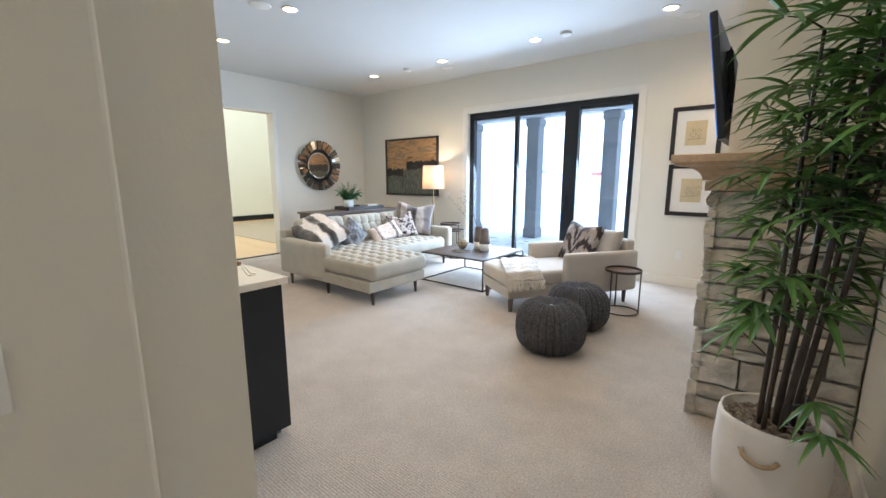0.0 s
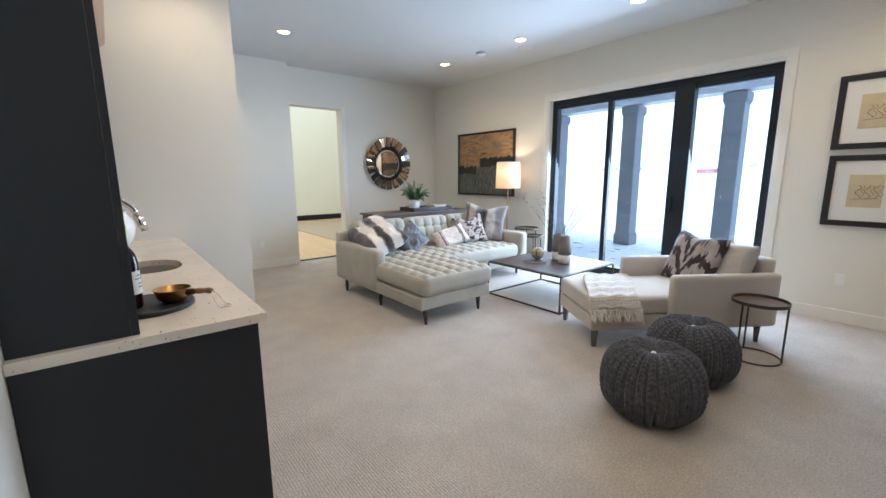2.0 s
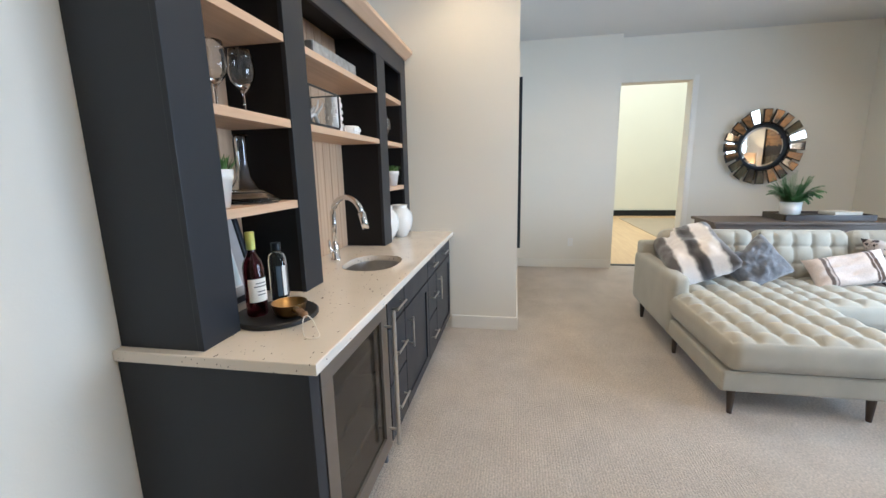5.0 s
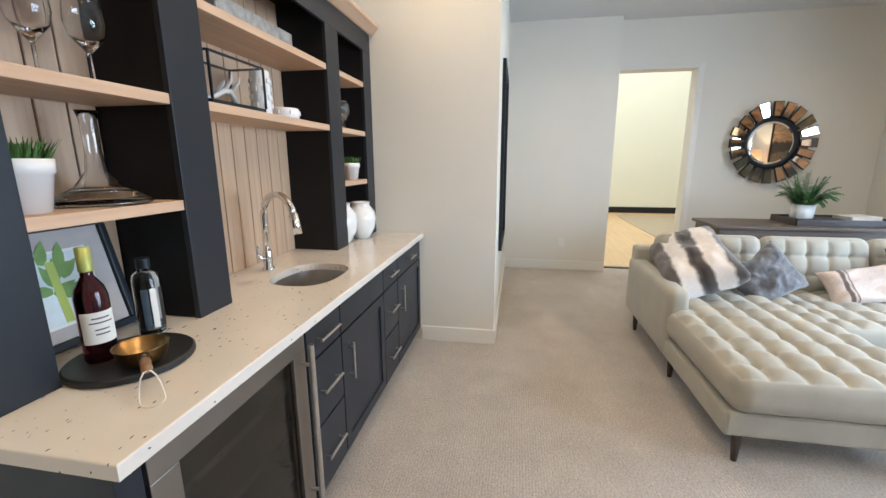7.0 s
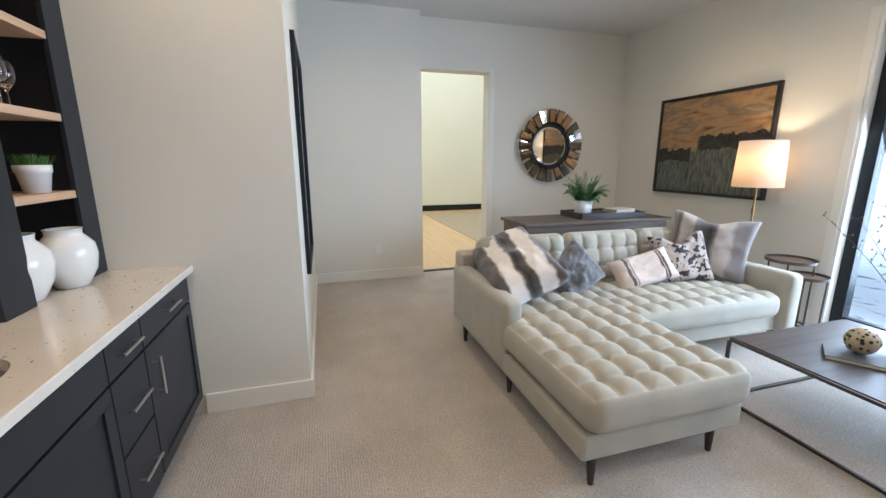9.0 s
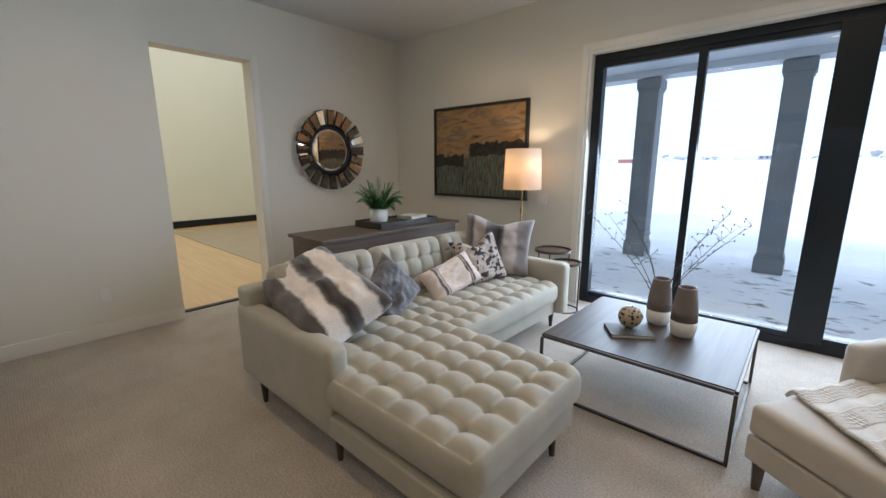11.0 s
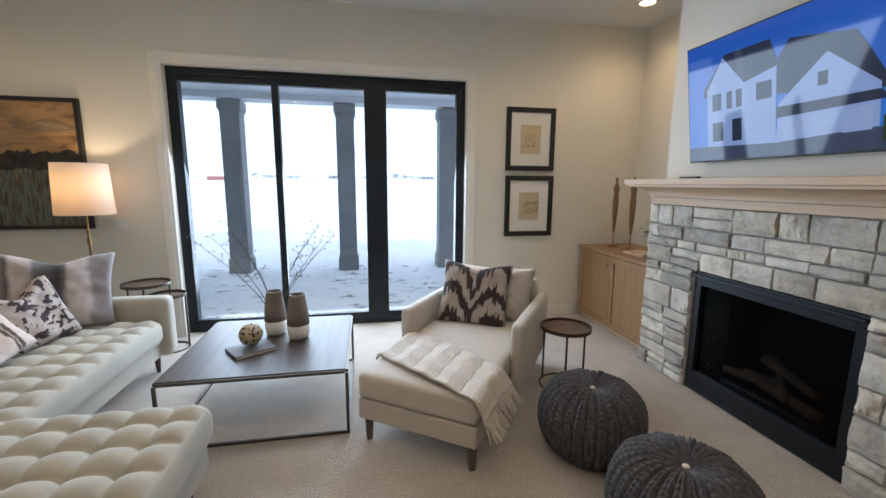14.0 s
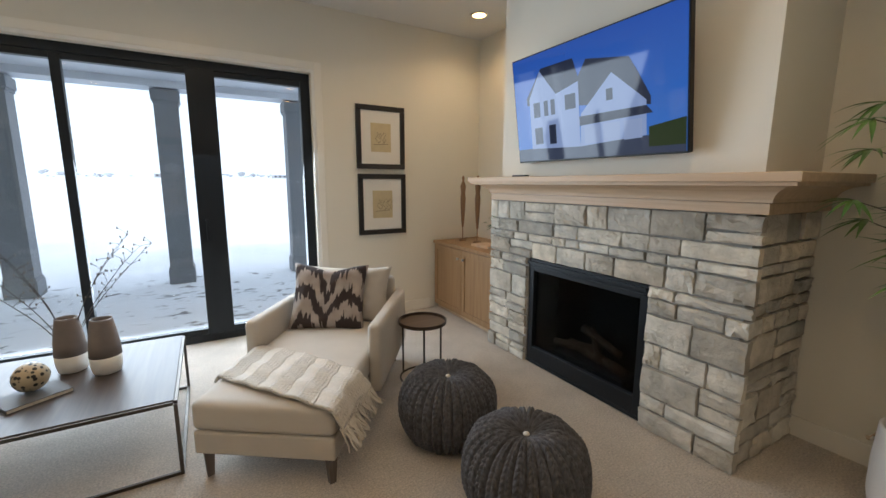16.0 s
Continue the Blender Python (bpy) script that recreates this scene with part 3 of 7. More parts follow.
def leaning(center, normal, spin):
    """The pose of a cushion at center whose face looks along normal, turned in its own plane by spin degrees."""
    n = Vector(normal).normalized()
    side = Vector((0, 0, 1)).cross(n).normalized()
    up = n.cross(side)
    m = Matrix((side, n, up)).transposed().to_4x4()
    if m.determinant() < 0:
        m = Matrix((-side, n, up)).transposed().to_4x4()
    return Matrix.Translation(center) @ m @ pose(0, 0, 0, 0, spin, 0)


def spanned(center, along, up):
    """The pose of a cushion at center whose width runs along one way and whose height runs up another."""
    x = Vector(along).normalized()
    y = Vector(up).cross(x).normalized()
    return Matrix.Translation(center) @ Matrix((x, y, x.cross(y))).transposed().to_4x4()


def pillow(at, w, h, t, mat, label, seed=0, chop=0.0):
    ob = part("pillow", pillow_mesh(w, h, t, seed=seed, chop=chop), mat, smooth=True)
    ob.matrix_world = at
    return tagged(ob, label, "pillow", "pillows")


def tapered_leg(x, y, top, r0=0.024, r1=0.013, lean=(0, 0), mat=None, parent=None, square=False):
    bm = rod((x + lean[0], y + lean[1], 0), (x, y, top), r1, r0, 4 if square else 14)
    return part("leg", bm, mat or M_DARKWOOD, parent)


# ---- sofa ----
def sofa():
    s = thing("sectional_sofa", (0.03, 0.006, 0), "sage beige velvet chaise sectional with tufted cushions", "sofa")
    part("base", box(-5.22, 3.06, 0.15, -3.37, 3.995, 0.285, 0.018), M_SOFA, s)
    part("base", box(-5.22, 3.998, 0.15, -4.20, 5.53, 0.285, 0.018), M_SOFA, s)
    # arms
    part("arm", moved(padded(1.06, 0.135, 0.48, 0.045, (20, 8, 12)), Matrix.Translation((-4.72, 3.118, 0.39))), M_SOFA, s, smooth=True)
    part("arm", moved(padded(1.10, 0.135, 0.48, 0.045, (20, 8, 12)), Matrix.Translation((-4.67, 5.475, 0.39))), M_SOFA, s, smooth=True)
    part("back_frame", box(-5.25, 3.07, 0.16, -5.10, 5.52, 0.74, 0.03, 3), M_SOFA, s)
    # seat cushions
    part("chaise_cushion", moved(padded(1.655, 0.955, 0.225, 0.088, (120, 70, 12), tufts(10, 6, 0.070), 0.016), Matrix.Translation((-4.15, 3.535, 0.392))), M_SOFA, s, "deep button-tufted chaise cushion", True)
    part("seat_cushion", moved(padded(0.875, 1.40, 0.205, 0.08, (60, 100, 12), tufts(5, 9, 0.058), 0.014), Matrix.Translation((-4.58, 4.70, 0.375))), M_SOFA, s, "button-tufted bench cushion", True)
    # back cushions, quilted on the front
    for y0, y1 in ((3.20, 3.98), (3.99, 4.73), (4.74, 5.40)):
        m = Matrix.Translation((-5.02, (y0 + y1) / 2, 0.645)) @ pose(0, 0, 0, 0, 76, 0)
        part("back_cushion", moved(padded(0.46, y1 - y0, 0.19, 0.075, (42, 60, 10), tufts(3, 5, 0.046), 0.02), m), M_SOFA, s, "button-tufted back cushion", True)
    for x, y in ((-3.41, 3.14), (-3.43, 3.87), (-4.22, 3.115), (-5.03, 3.10), (-4.26, 5.47), (-5.12, 5.45)):
        tapered_leg(x, y, 0.16, 0.026, 0.014, (0.008 if x > -4 else 0, 0), parent=s)
    return s


sofa()
pillow(spanned((-4.730, 3.39, 0.70), (1.0, -0.12, -0.20), (0.06, 0.50, 0.26)), 0.88, 0.54, 0.30, M_FUR, "grey and white striped faux fur pillow against the sofa arm", 1)
pillow(leaning((-4.680, 3.87, 0.625), (0.85, -0.10, 0.45), 34), 0.42, 0.40, 0.22, M_GREY_CLOTH, "slate grey velvet pillow on the sofa", 2, 0.10)
pillow(leaning((-4.690, 4.57, 0.585), (0.80, -0.20, 0.60), 16), 0.56, 0.29, 0.14, M_BLUSH, "blush woven lumbar pillow with dark bands", 3)
pillow(leaning((-4.710, 4.97, 0.655), (0.80, -0.40, 0.40), 10), 0.46, 0.45, 0.17, M_FLORAL, "cream pillow with dark printed motifs", 4, 0.20)
pillow(leaning((-4.710, 5.26, 0.745), (0.58, -0.78, 0.25), -6), 0.66, 0.56, 0.18, M_STRIPE_FUR, "large taupe and grey striped fur pillow", 5, 0.10)


# ---- chaise chair ----
def chaise_chair():
    c = thing("chaise_chair", pose(-2.309, 4.121, 0, 0, 0, -34.8), "ivory upholstered chaise armchair with dark wooden legs", "armchair")
    part("base", box(-0.365, -0.05, 0.15, 0.365, 0.62, 0.275, 0.012), M_CHAIR, c)
    part("base", box(-0.40, 0.623, 0.15, 0.40, 1.50, 0.275, 0.012), M_CHAIR, c)
    bm = padded(0.74, 1.34, 0.155, 0.034, (26, 40, 10), None, 0.018)
    part("seat_cushion", moved(bm, Matrix.Translation((0, 0.615, 0.354))), M_CHAIR, c, smooth=True)
    for s in (-1, 1):
        bm = padded(0.085, 0.94, 0.46, 0.032, (8, 22, 14))
        part("arm", moved(bm, Matrix.Translation((s * 0.405, 1.055, 0.395))), M_CHAIR, c, smooth=True)
    bm = padded(0.72, 0.11, 0.56, 0.035, (24, 8, 16))
    part("backrest", moved(bm, Matrix.Translation((0, 1.47, 0.455)) @ pose(0, 0, 0, -5)), M_CHAIR, c, smooth=True)
    bm = pillow_mesh(0.74, 0.46, 0.22, seed=9)
    part("back_cushion", moved(bm, Matrix.Translation((0, 1.30, 0.62)) @ pose(0, 0, 0, -14)), M_CHAIR, c, smooth=True)
    for x, y in ((-0.325, 0.0), (0.325, 0.0), (0.33, 0.60), (-0.33, 0.60), (0.35, 1.44), (-0.35, 1.44)):
        part("leg", rod((x, y, 0), (x, y, 0.152), 0.022, 0.034, 4), M_LEG_GREY, c, "grey-brown tapered wooden leg")
    return c


chaise_chair()
pillow(pose(-2.309, 4.121, 0, 0, 0, -34.8) @ pose(-0.065, 1.10, 0.65, -22, 2, 6), 0.57, 0.52, 0.17, M_IKAT, "ivory and dark brown ikat pillow on the chaise", 6, 0.07)


def throw():
    """A knitted blanket over the chaise, hanging over one side, with a fringe."""
    t = thing("throw_blanket", pose(-2.309, 4.121, 0, 0, 0, -34.8), "cream waffle-knit throw with a fringe over the chaise", "blanket")
    bm = bmesh.new()
    n, k = 60, 26
    grid = {}
    for i in range(n + 1):
        for j in range(k + 1):
            u, v = i / n, j / k
            s = -0.395 + u * 0.86
            y = 0.41 - 0.40 * (min(s, 0.37) + 0.345) + (v - 0.52) * (0.44 + 0.03 * math.sin(5 * u))
            edge = 0.365
            if s < edge:
                x, z = s, 0.438 + 0.016 * math.cos(s / edge * 1.5) - 1.2 * max(0.0, -0.365 - s)
            else:
                d = s - edge
                x, z = edge + 0.006 + d * (0.45 + 0.25 * v) + 0.010 * math.sin(v * 9), 0.44 - d * 0.8
            z += 0.006 * math.sin(v * 17 + u * 4) + 0.004 * math.sin(u * 31)
            z += 0.0025 * abs(math.sin(u * n * 0.55)) * abs(math.sin(v * k * 0.6))
            grid[(i, j)] = bm.verts.new((x, y, z))
    for i in range(n):
        for j in range(k):
            bm.faces.new((grid[(i, j)], grid[(i + 1, j)], grid[(i + 1, j + 1)], grid[(i, j + 1)]))
    ob = part("cloth", bm, M_THROW, t, smooth=True)
    so = ob.modifiers.new("thick", "SOLIDIFY")
    so.thickness, so.offset = 0.014, 1
    rnd = random.Random(3)
    bm = bmesh.new()
    for j in range(64):
        v = j / 63
        y = 0.124 + (v - 0.52) * 0.43
        p = Vector((0.371 + 0.1 * (0.45 + 0.25 * v) + 0.010 * math.sin(v * 9), y, 0.366))
        pts = [p]
        d = Vector((rnd.uniform(0.3, 0.75), rnd.uniform(-0.25, 0.25), -1)).normalized()
        for q in range(4):
            pts.append(pts[-1] + d * 0.033)
            d = (d + Vector((rnd.uniform(-0.4, 0.5), rnd.uniform(-0.4, 0.4), 0))).normalized()
        tube(pts, [0.006, 0.0055, 0.005, 0.0045, 0.003], 5, bm)
    part("fringe", bm, M_THROW, t, "knotted cream fringe", True)


throw()


# ---- coffee table ----
def coffee_table():
    t = thing("coffee_table", (-3.222, 4.905, 0), "square dark wood coffee table on a thin bronze frame", "coffee table")
    h = 0.520
    part("tabletop", box(-h + 0.006, -h + 0.006, 0.392, h - 0.006, h - 0.006, 0.415, 0.003), M_TABLEWOOD, t)
    b = 0.009
    for x, y in ((-1, -1), (1, -1), (1, 1), (-1, 1)):
        part("leg", box(x * h - b, y * h - b, 0.0, x * h + b, y * h + b, 0.391, 0.002), M_IRON, t)
    for z in (0.010, 0.400):
        for s in (-1, 1):
            part("rail", box(-h + b, s * h - b, z - b, h - b, s * h + b, z + b, 0.002), M_IRON, t)
            part("rail", box(s * h - b, -h + b, z - b, s * h + b, h - b, z + b, 0.002), M_IRON, t)


coffee_table()
M_VASE = material("taupe_stoneware", (0.20, 0.165, 0.145), 0.7, vary=0.12, scale=10, bump=0.001, bump_scale=140)
M_VASE_BASE = material("chalk_white_stoneware", (0.74, 0.72, 0.68), 0.75, vary=0.04, scale=12, bump=0.0006)


def vase(x, y, s, branches):
    v = thing("vase", (x, y, 0.415), "taupe stoneware vase with a white dipped base", "vase", "vases on the coffee table")
    part("base", lathe([(0.050 * s, 0.0), (0.066 * s, 0.008), (0.075 * s, 0.05), (0.077 * s, 0.105)], 36), M_VASE_BASE, v, "chalk white lower band", True)
    part("body", lathe([(0.077 * s, 0.105), (0.074 * s, 0.17), (0.064 * s, 0.25), (0.054 * s, 0.31), (0.052 * s, 0.322), (0.046 * s, 0.322), (0.05 * s, 0.30), (0.058 * s, 0.2), (0.0, 0.12)], 36), M_VASE, v, smooth=True)
    if branches:
        rnd = random.Random(11)
        b = thing("branch_bundle", (x, y, 0.415), "thin bare branches with small buds in the vase", "branches")
        tw, bud = bmesh.new(), bmesh.new()
        for k in range(8):
            a = rnd.uniform(-0.5, 0.5) + (math.pi if k % 2 else 0.0)
            lean = rnd.uniform(0.12, 0.62)
            p = Vector((0.01 * math.cos(a), 0.01 * math.sin(a), 0.13))
            pts = [p]
            d = Vector((math.cos(a) * lean, math.sin(a) * lean, 1)).normalized()
            for q in range(9):
                pts.append(pts[-1] + d * rnd.uniform(0.06, 0.10))
                d = (d + Vector((math.cos(a) * 0.06, rnd.uniform(-0.1, 0.1), rnd.uniform(-0.08, 0.06)))).normalized()
            tube(pts, [0.0032 * (1 - 0.08 * i) for i in range(len(pts))], 5, tw)
            for q in range(4, len(pts)):
                for r in range(2):
                    e = pts[q] + Vector((rnd.uniform(-0.05, 0.05), rnd.uniform(-0.05, 0.05), rnd.uniform(0.0, 0.05)))
                    tube([pts[q], (pts[q] + e) / 2 + Vector((0, 0, 0.004)), e], [0.0014, 0.0012, 0.001], 4, tw)
                    bmesh.ops.create_icosphere(bud, subdivisions=1, radius=0.006, matrix=Matrix.Translation(e) @ Matrix.Diagonal((0.7, 0.7, 1.4, 1)))
        part("twig", tw, M_TWIG, b)
        tagged(part("bud", bud, M_BUD, b, "small grey-brown buds"), kind="stuff")


M_TWIG = material("bare_twig_bark", (0.07, 0.055, 0.045), 0.8, vary=0.2, scale=30)
M_BUD = material("bud_husk", (0.22, 0.19, 0.16), 0.8, vary=0.2, scale=30)
vase(-3.235, 5.075, 1.0, True)
vase(-3.058, 4.955, 1.0, False)


def book(x, y, z, rz, w, d, h, cover, label):
    b = thing("book", pose(x, y, z, 0, 0, rz), label, "book")
    part("cover", box(-w / 2, -d / 2, 0, w / 2, d / 2, 0.003, 0.001), cover, b)
    part("cover", box(-w / 2, -d / 2, h - 0.003, w / 2, d / 2, h, 0.001), cover, b)
    part("spine", box(-w / 2, -d / 2, 0.003, -w / 2 + 0.003, d / 2, h - 0.003), cover, b)
    part("pages", box(-w / 2 + 0.0035, -d / 2 + 0.004, 0.0032, w / 2 - 0.004, d / 2 - 0.004, h - 0.0032), M_PAPER, b, "off-white page block")


M_PAPER = material("book_paper", (0.72, 0.68, 0.60), 0.8, vary=0.04, scale=80)
M_SLATE = material("slate_book_cloth", (0.10, 0.105, 0.115), 0.6, vary=0.1, scale=20)
book(-3.33, 4.77, 0.415, 34, 0.26, 0.20, 0.022, M_SLATE, "slate grey book lying on the coffee table")
M_SPOT = material("pierced_cream_shell", (0.46, 0.37, 0.24), 0.45, vary=0.1, scale=20)
so_ = M_SPOT.node_tree
sv_, sr_, sm_ = (so_.nodes.new(k) for k in ("ShaderNodeTexVoronoi", "ShaderNodeMapRange", "ShaderNodeMix"))
sv_.inputs["Scale"].default_value, sv_.inputs["Randomness"].default_value = 42.0, 0.5
sr_.inputs["From Min"].default_value, sr_.inputs["From Max"].default_value = 0.36, 0.42
sm_.data_type = "RGBA"
sm_.inputs["A"].default_value = (0.012, 0.010, 0.009, 1)
so_.links.new(next(n for n in so_.nodes if n.bl_idname == "ShaderNodeTexCoord").outputs["Object"], sv_.inputs["Vector"])
so_.links.new(sv_.outputs["Distance"], sr_.inputs["Value"])
so_.links.new(sr_.outputs["Result"], sm_.inputs["Factor"])
so_.links.new(next(l for l in so_.links if l.to_socket.name == "Base Color").from_socket, sm_.inputs["B"])
so_.links.new(sm_.outputs["Result"], so_.nodes["Principled BSDF"].inputs["Base Color"])
bm = bmesh.new()
bmesh.ops.create_icosphere(bm, subdivisions=3, radius=0.075, matrix=Matrix.Translation((0, 0, 0.075)))
for v in bm.verts:
    v.co += v.co.normalized() * 0.006 * noise.noise(v.co * 30)
ball = tagged(part("decorative_ball", bm, M_SPOT, smooth=True), "spotted gold and black decorative ball on the book", "ornament")
ball.location = (-3.34, 4.815, 0.437)


# ---- round side tables ----
def side_table(x, y, h, r, label, tilt=0.0):
    t = thing("side_table", (x, y, 0), label, "side table", "round tray tables")
    part("tray", lathe([(r - 0.006, h - 0.028), (r, h - 0.026), (r, h), (r - 0.008, h), (r - 0.010, h - 0.022), (r - 0.02, h - 0.024), (0, h - 0.024)], 40), M_TRAY, t, "dark round tray with a raised rim")
    part("lining", lathe([(0, h - 0.0235), (r - 0.013, h - 0.0235), (r - 0.013, h - 0.020), (0, h - 0.020)], 40), M_TRAY_LINING, t, "brown wood lining")
    for k in range(3):
        a = 2.2 + k * 2 * math.pi / 3
        part("leg", rod((0.94 * r * math.cos(a), 0.94 * r * math.sin(a), 0.0), (0.94 * r * math.cos(a), 0.94 * r * math.sin(a), h - 0.028), 0.0075), M_IRON, t)
    ring = [(0.94 * r * math.cos(a), 0.94 * r * math.sin(a), 0.008) for a in np.linspace(0, 2 * math.pi, 33)]
    part("ring", tube(ring, 0.0075, 8), M_IRON, t, smooth=True)


M_TRAY_LINING = wood("walnut_lining", (0.17, 0.115, 0.08), (0.10, 0.066, 0.045), "x", 0.45)
M_TRAY = material("dark_bronze_tray", (0.075, 0.055, 0.042), 0.35, 0.4, vary=0.2, scale=12)
side_table(-1.118, 4.712, 0.475, 0.185, "round dark bronze side table beside the chaise")
side_table(-4.52, 6.03, 0.62, 0.19, "tall round bronze tray table at the sofa arm")
side_table(-4.34, 5.98, 0.52, 0.15, "small round bronze tray table under the taller one")


# ---- poufs ----
def pouf(x, y, rz, label):
    p = thing("pouf", pose(x, y, 0, 0, 0, rz), label, "pouf", "knitted poufs")
    bm = bmesh.new()
    ribs, per, rows, stitches = 30, 12, 280, 24
    R, H = 0.292, 0.40
    rings = []
    for j in range(rows + 1):
        f = j / rows
        a = math.pi * (f - 0.5)
        c = max(math.cos(a), 0.0) ** 0.62
        z = H / 2 + H / 2 * math.copysign(abs(math.sin(a)) ** 0.85, math.sin(a))
        z -= 0.03 * math.exp(-(c / 0.25) ** 2) if f > 0.5 else 0
        fade = min(1.0, c * 2.2)
        out, rise = math.cos(a) ** 0.5 if math.cos(a) > 0 else 0.0, math.sin(a)
        ring = []
        for k in range(ribs * per):
            w = 2 * math.pi * k / (ribs * per)
            q = (k % per) / per
            # a column of slanting loops, two strands wide, with a deep groove on either side
            strand = abs(math.sin(2 * math.pi * q)) ** 0.5
            slant = 1.7 * abs(q - 0.5) + 0.33 * ((k // per) % 3)
            loop = abs(math.sin(math.pi * (f * stitches + slant))) ** 0.55
            cord = 1.0 if (k // per) % 3 == 0 else 0.72
            lift = math.sin(math.pi * q) ** 0.5 * (0.014 + cord * 0.019 * strand * (0.25 + 0.75 * loop))
            r = R * c * 0.925 + lift * fade * out
            ring.append(bm.verts.new((r * math.cos(w), r * math.sin(w), max(0.0, z + lift * fade * rise))))
        rings.append(ring)
    n = ribs * per
    for a, b in zip(rings, rings[1:]):
        for k in range(n):
            bm.faces.new((a[k], a[(k + 1) % n], b[(k + 1) % n], b[k]))
    bmesh.ops.remove_doubles(bm, verts=bm.verts[:], dist=1e-5)
    part("cover", bm, M_POUF, p, smooth=True)
    part("knot", lathe([(0.0, 0.37), (0.016, 0.372), (0.014, 0.380), (0.0, 0.384)], 12), M_PAPER, p, "pale centre knot", True)
    return p


first_pouf = pouf(-1.305, 3.322, 0, "charcoal cable-knit pouf standing on the carpet")
copy_thing(first_pouf, pose(-1.325, 3.985, 0, 0, 0, 40))


# ---- floor lamp ----
def floor_lamp():
    l = thing("floor_lamp", (-4.905, 6.0, 0), "brass floor lamp with a white linen drum shade, lit", "lamp")
    part("base", lathe([(0.13, 0), (0.135, 0.006), (0.13, 0.018), (0.02, 0.024), (0.012, 0.05)], 32), M_BRASS, l, smooth=True)
    part("pole", rod((0, 0, 0.045), (0, 0, 1.42), 0.009), M_BRASS, l)
    part("knob", rod((0, 0, 0.98), (0, 0, 1.03), 0.016), M_BRASS, l)
    shade = part("shade", lathe([(0.205, 1.235), (0.188, 1.66), (0.185, 1.66), (0.202, 1.235)], 48), M_LAMPSHADE, l, "white linen drum shade", True)
    bm = bmesh.new()
    bmesh.ops.create_icosphere(bm, subdivisions=2, radius=0.03, matrix=Matrix.Translation((0, 0, 1.45)))
    part("bulb", bm, M_BULB, l, "glowing warm bulb", True)
    lamp = new("lamp_bulb", bpy.data.lights.new("lamp_bulb", "POINT"))
    lamp.data.energy, lamp.data.color, lamp.data.shadow_soft_size = LAMP_WATTS, (1.0, 0.70, 0.40), 0.035
    lamp.location = (-4.905, 6.0, 1.50)


LAMP_WATTS = 12
M_LAMPSHADE = bpy.data.materials.new("lamp_linen")
M_LAMPSHADE.use_nodes = True
ln = M_LAMPSHADE.node_tree
ln.nodes.remove(ln.nodes["Principled BSDF"])
df, tl, mxs = (ln.nodes.new(k) for k in ("ShaderNodeBsdfDiffuse", "ShaderNodeBsdfTranslucent", "ShaderNodeMixShader"))
df.inputs[0].default_value, tl.inputs[0].default_value, mxs.inputs[0].default_value = (0.80, 0.74, 0.66, 1), (0.88, 0.74, 0.58, 1), 0.45
ln.links.new(df.outputs[0], mxs.inputs[1])
ln.links.new(tl.outputs[0], mxs.inputs[2])
ln.links.new(mxs.outputs[0], ln.nodes["Material Output"].inputs[0])
M_BULB = glow("bulb_glow", (1.0, 0.75, 0.45), 8)
floor_lamp()


# ---- console behind the sofa ----
def console():
    c = thing("console_table", (-5.78, 4.76, 0), "weathered grey wood console behind the sofa", "console")
    part("top", box(-0.29, -0.88, 0.85, 0.29, 0.88, 0.88, 0.004), M_CONSOLE, c)
    part("body", box(-0.26, -0.85, 0.08, 0.26, 0.85, 0.849, 0.004), M_CONSOLE, c)
    for x in (-0.22, 0.22):
        for y in (-0.80, 0.80):
            part("leg", box(x - 0.03, y - 0.03, 0, x + 0.03, y + 0.03, 0.08), M_CONSOLE, c)


console()


def tray_box(x, y, z, w, d, h, label):
    t = thing("tray", (x, y, z), label, "tray")
    part("bottom", box(-w / 2 + 0.0065, -d / 2 + 0.0065, 0.001, w / 2 - 0.0065, d / 2 - 0.0065, 0.044), M_TRAYWOOD, t)
    for s in (-1, 1):
        part("side", box(s * w / 2 - 0.006, -d / 2, 0.0, s * w / 2 + 0.006, d / 2, h, 0.002), M_TRAYWOOD, t)
        part("side", box(-w / 2 + 0.0065, s * d / 2 - 0.006, 0.0, w / 2 - 0.0065, s * d / 2 + 0.006, h, 0.002), M_TRAYWOOD, t)


M_TRAYWOOD = wood("espresso_wood", (0.045, 0.030, 0.026), (0.022, 0.015, 0.013), "y", 0.4)
tray_box(-5.80, 4.985, 0.88, 0.40, 0.80, 0.06, "espresso wood tray on the console")
book(-5.80, 5.20, 0.9245, 8, 0.20, 0.28, 0.035, M_PAPER, "white book lying in the tray")
M_FERN = material("fern_green", (0.11, 0.27, 0.085), 0.5, scale=6, dark=(0.045, 0.13, 0.04))


def leaf_blade(bm, p, d, length, width, droop=0.5, segs=4, side=None):
    """One lance-shaped leaf with a folded midrib."""
    d = d.normalized()
    up = Vector((0, 0, 1))
    s = side or d.cross(up)
    if s.length < 1e-3:
        s = Vector((1, 0, 0))
    s.normalize()
    prev = None
    for i in range(segs + 1):
        f = i / segs
        w = width * math.sin(math.pi * (0.08 + 0.92 * f) ** 0.75) * 0.5 if i < segs else 0.0008
        c = p + d * length * f - up * droop * length * f * f
        n = s.cross(d).normalized()
        row = [bm.verts.new(c - s * w + n * w * 0.35), bm.verts.new(c), bm.verts.new(c + s * w + n * w * 0.35)]
        if prev:
            for k in range(2):
                bm.faces.new((prev[k], prev[k + 1], row[k + 1], row[k]))
        prev = row


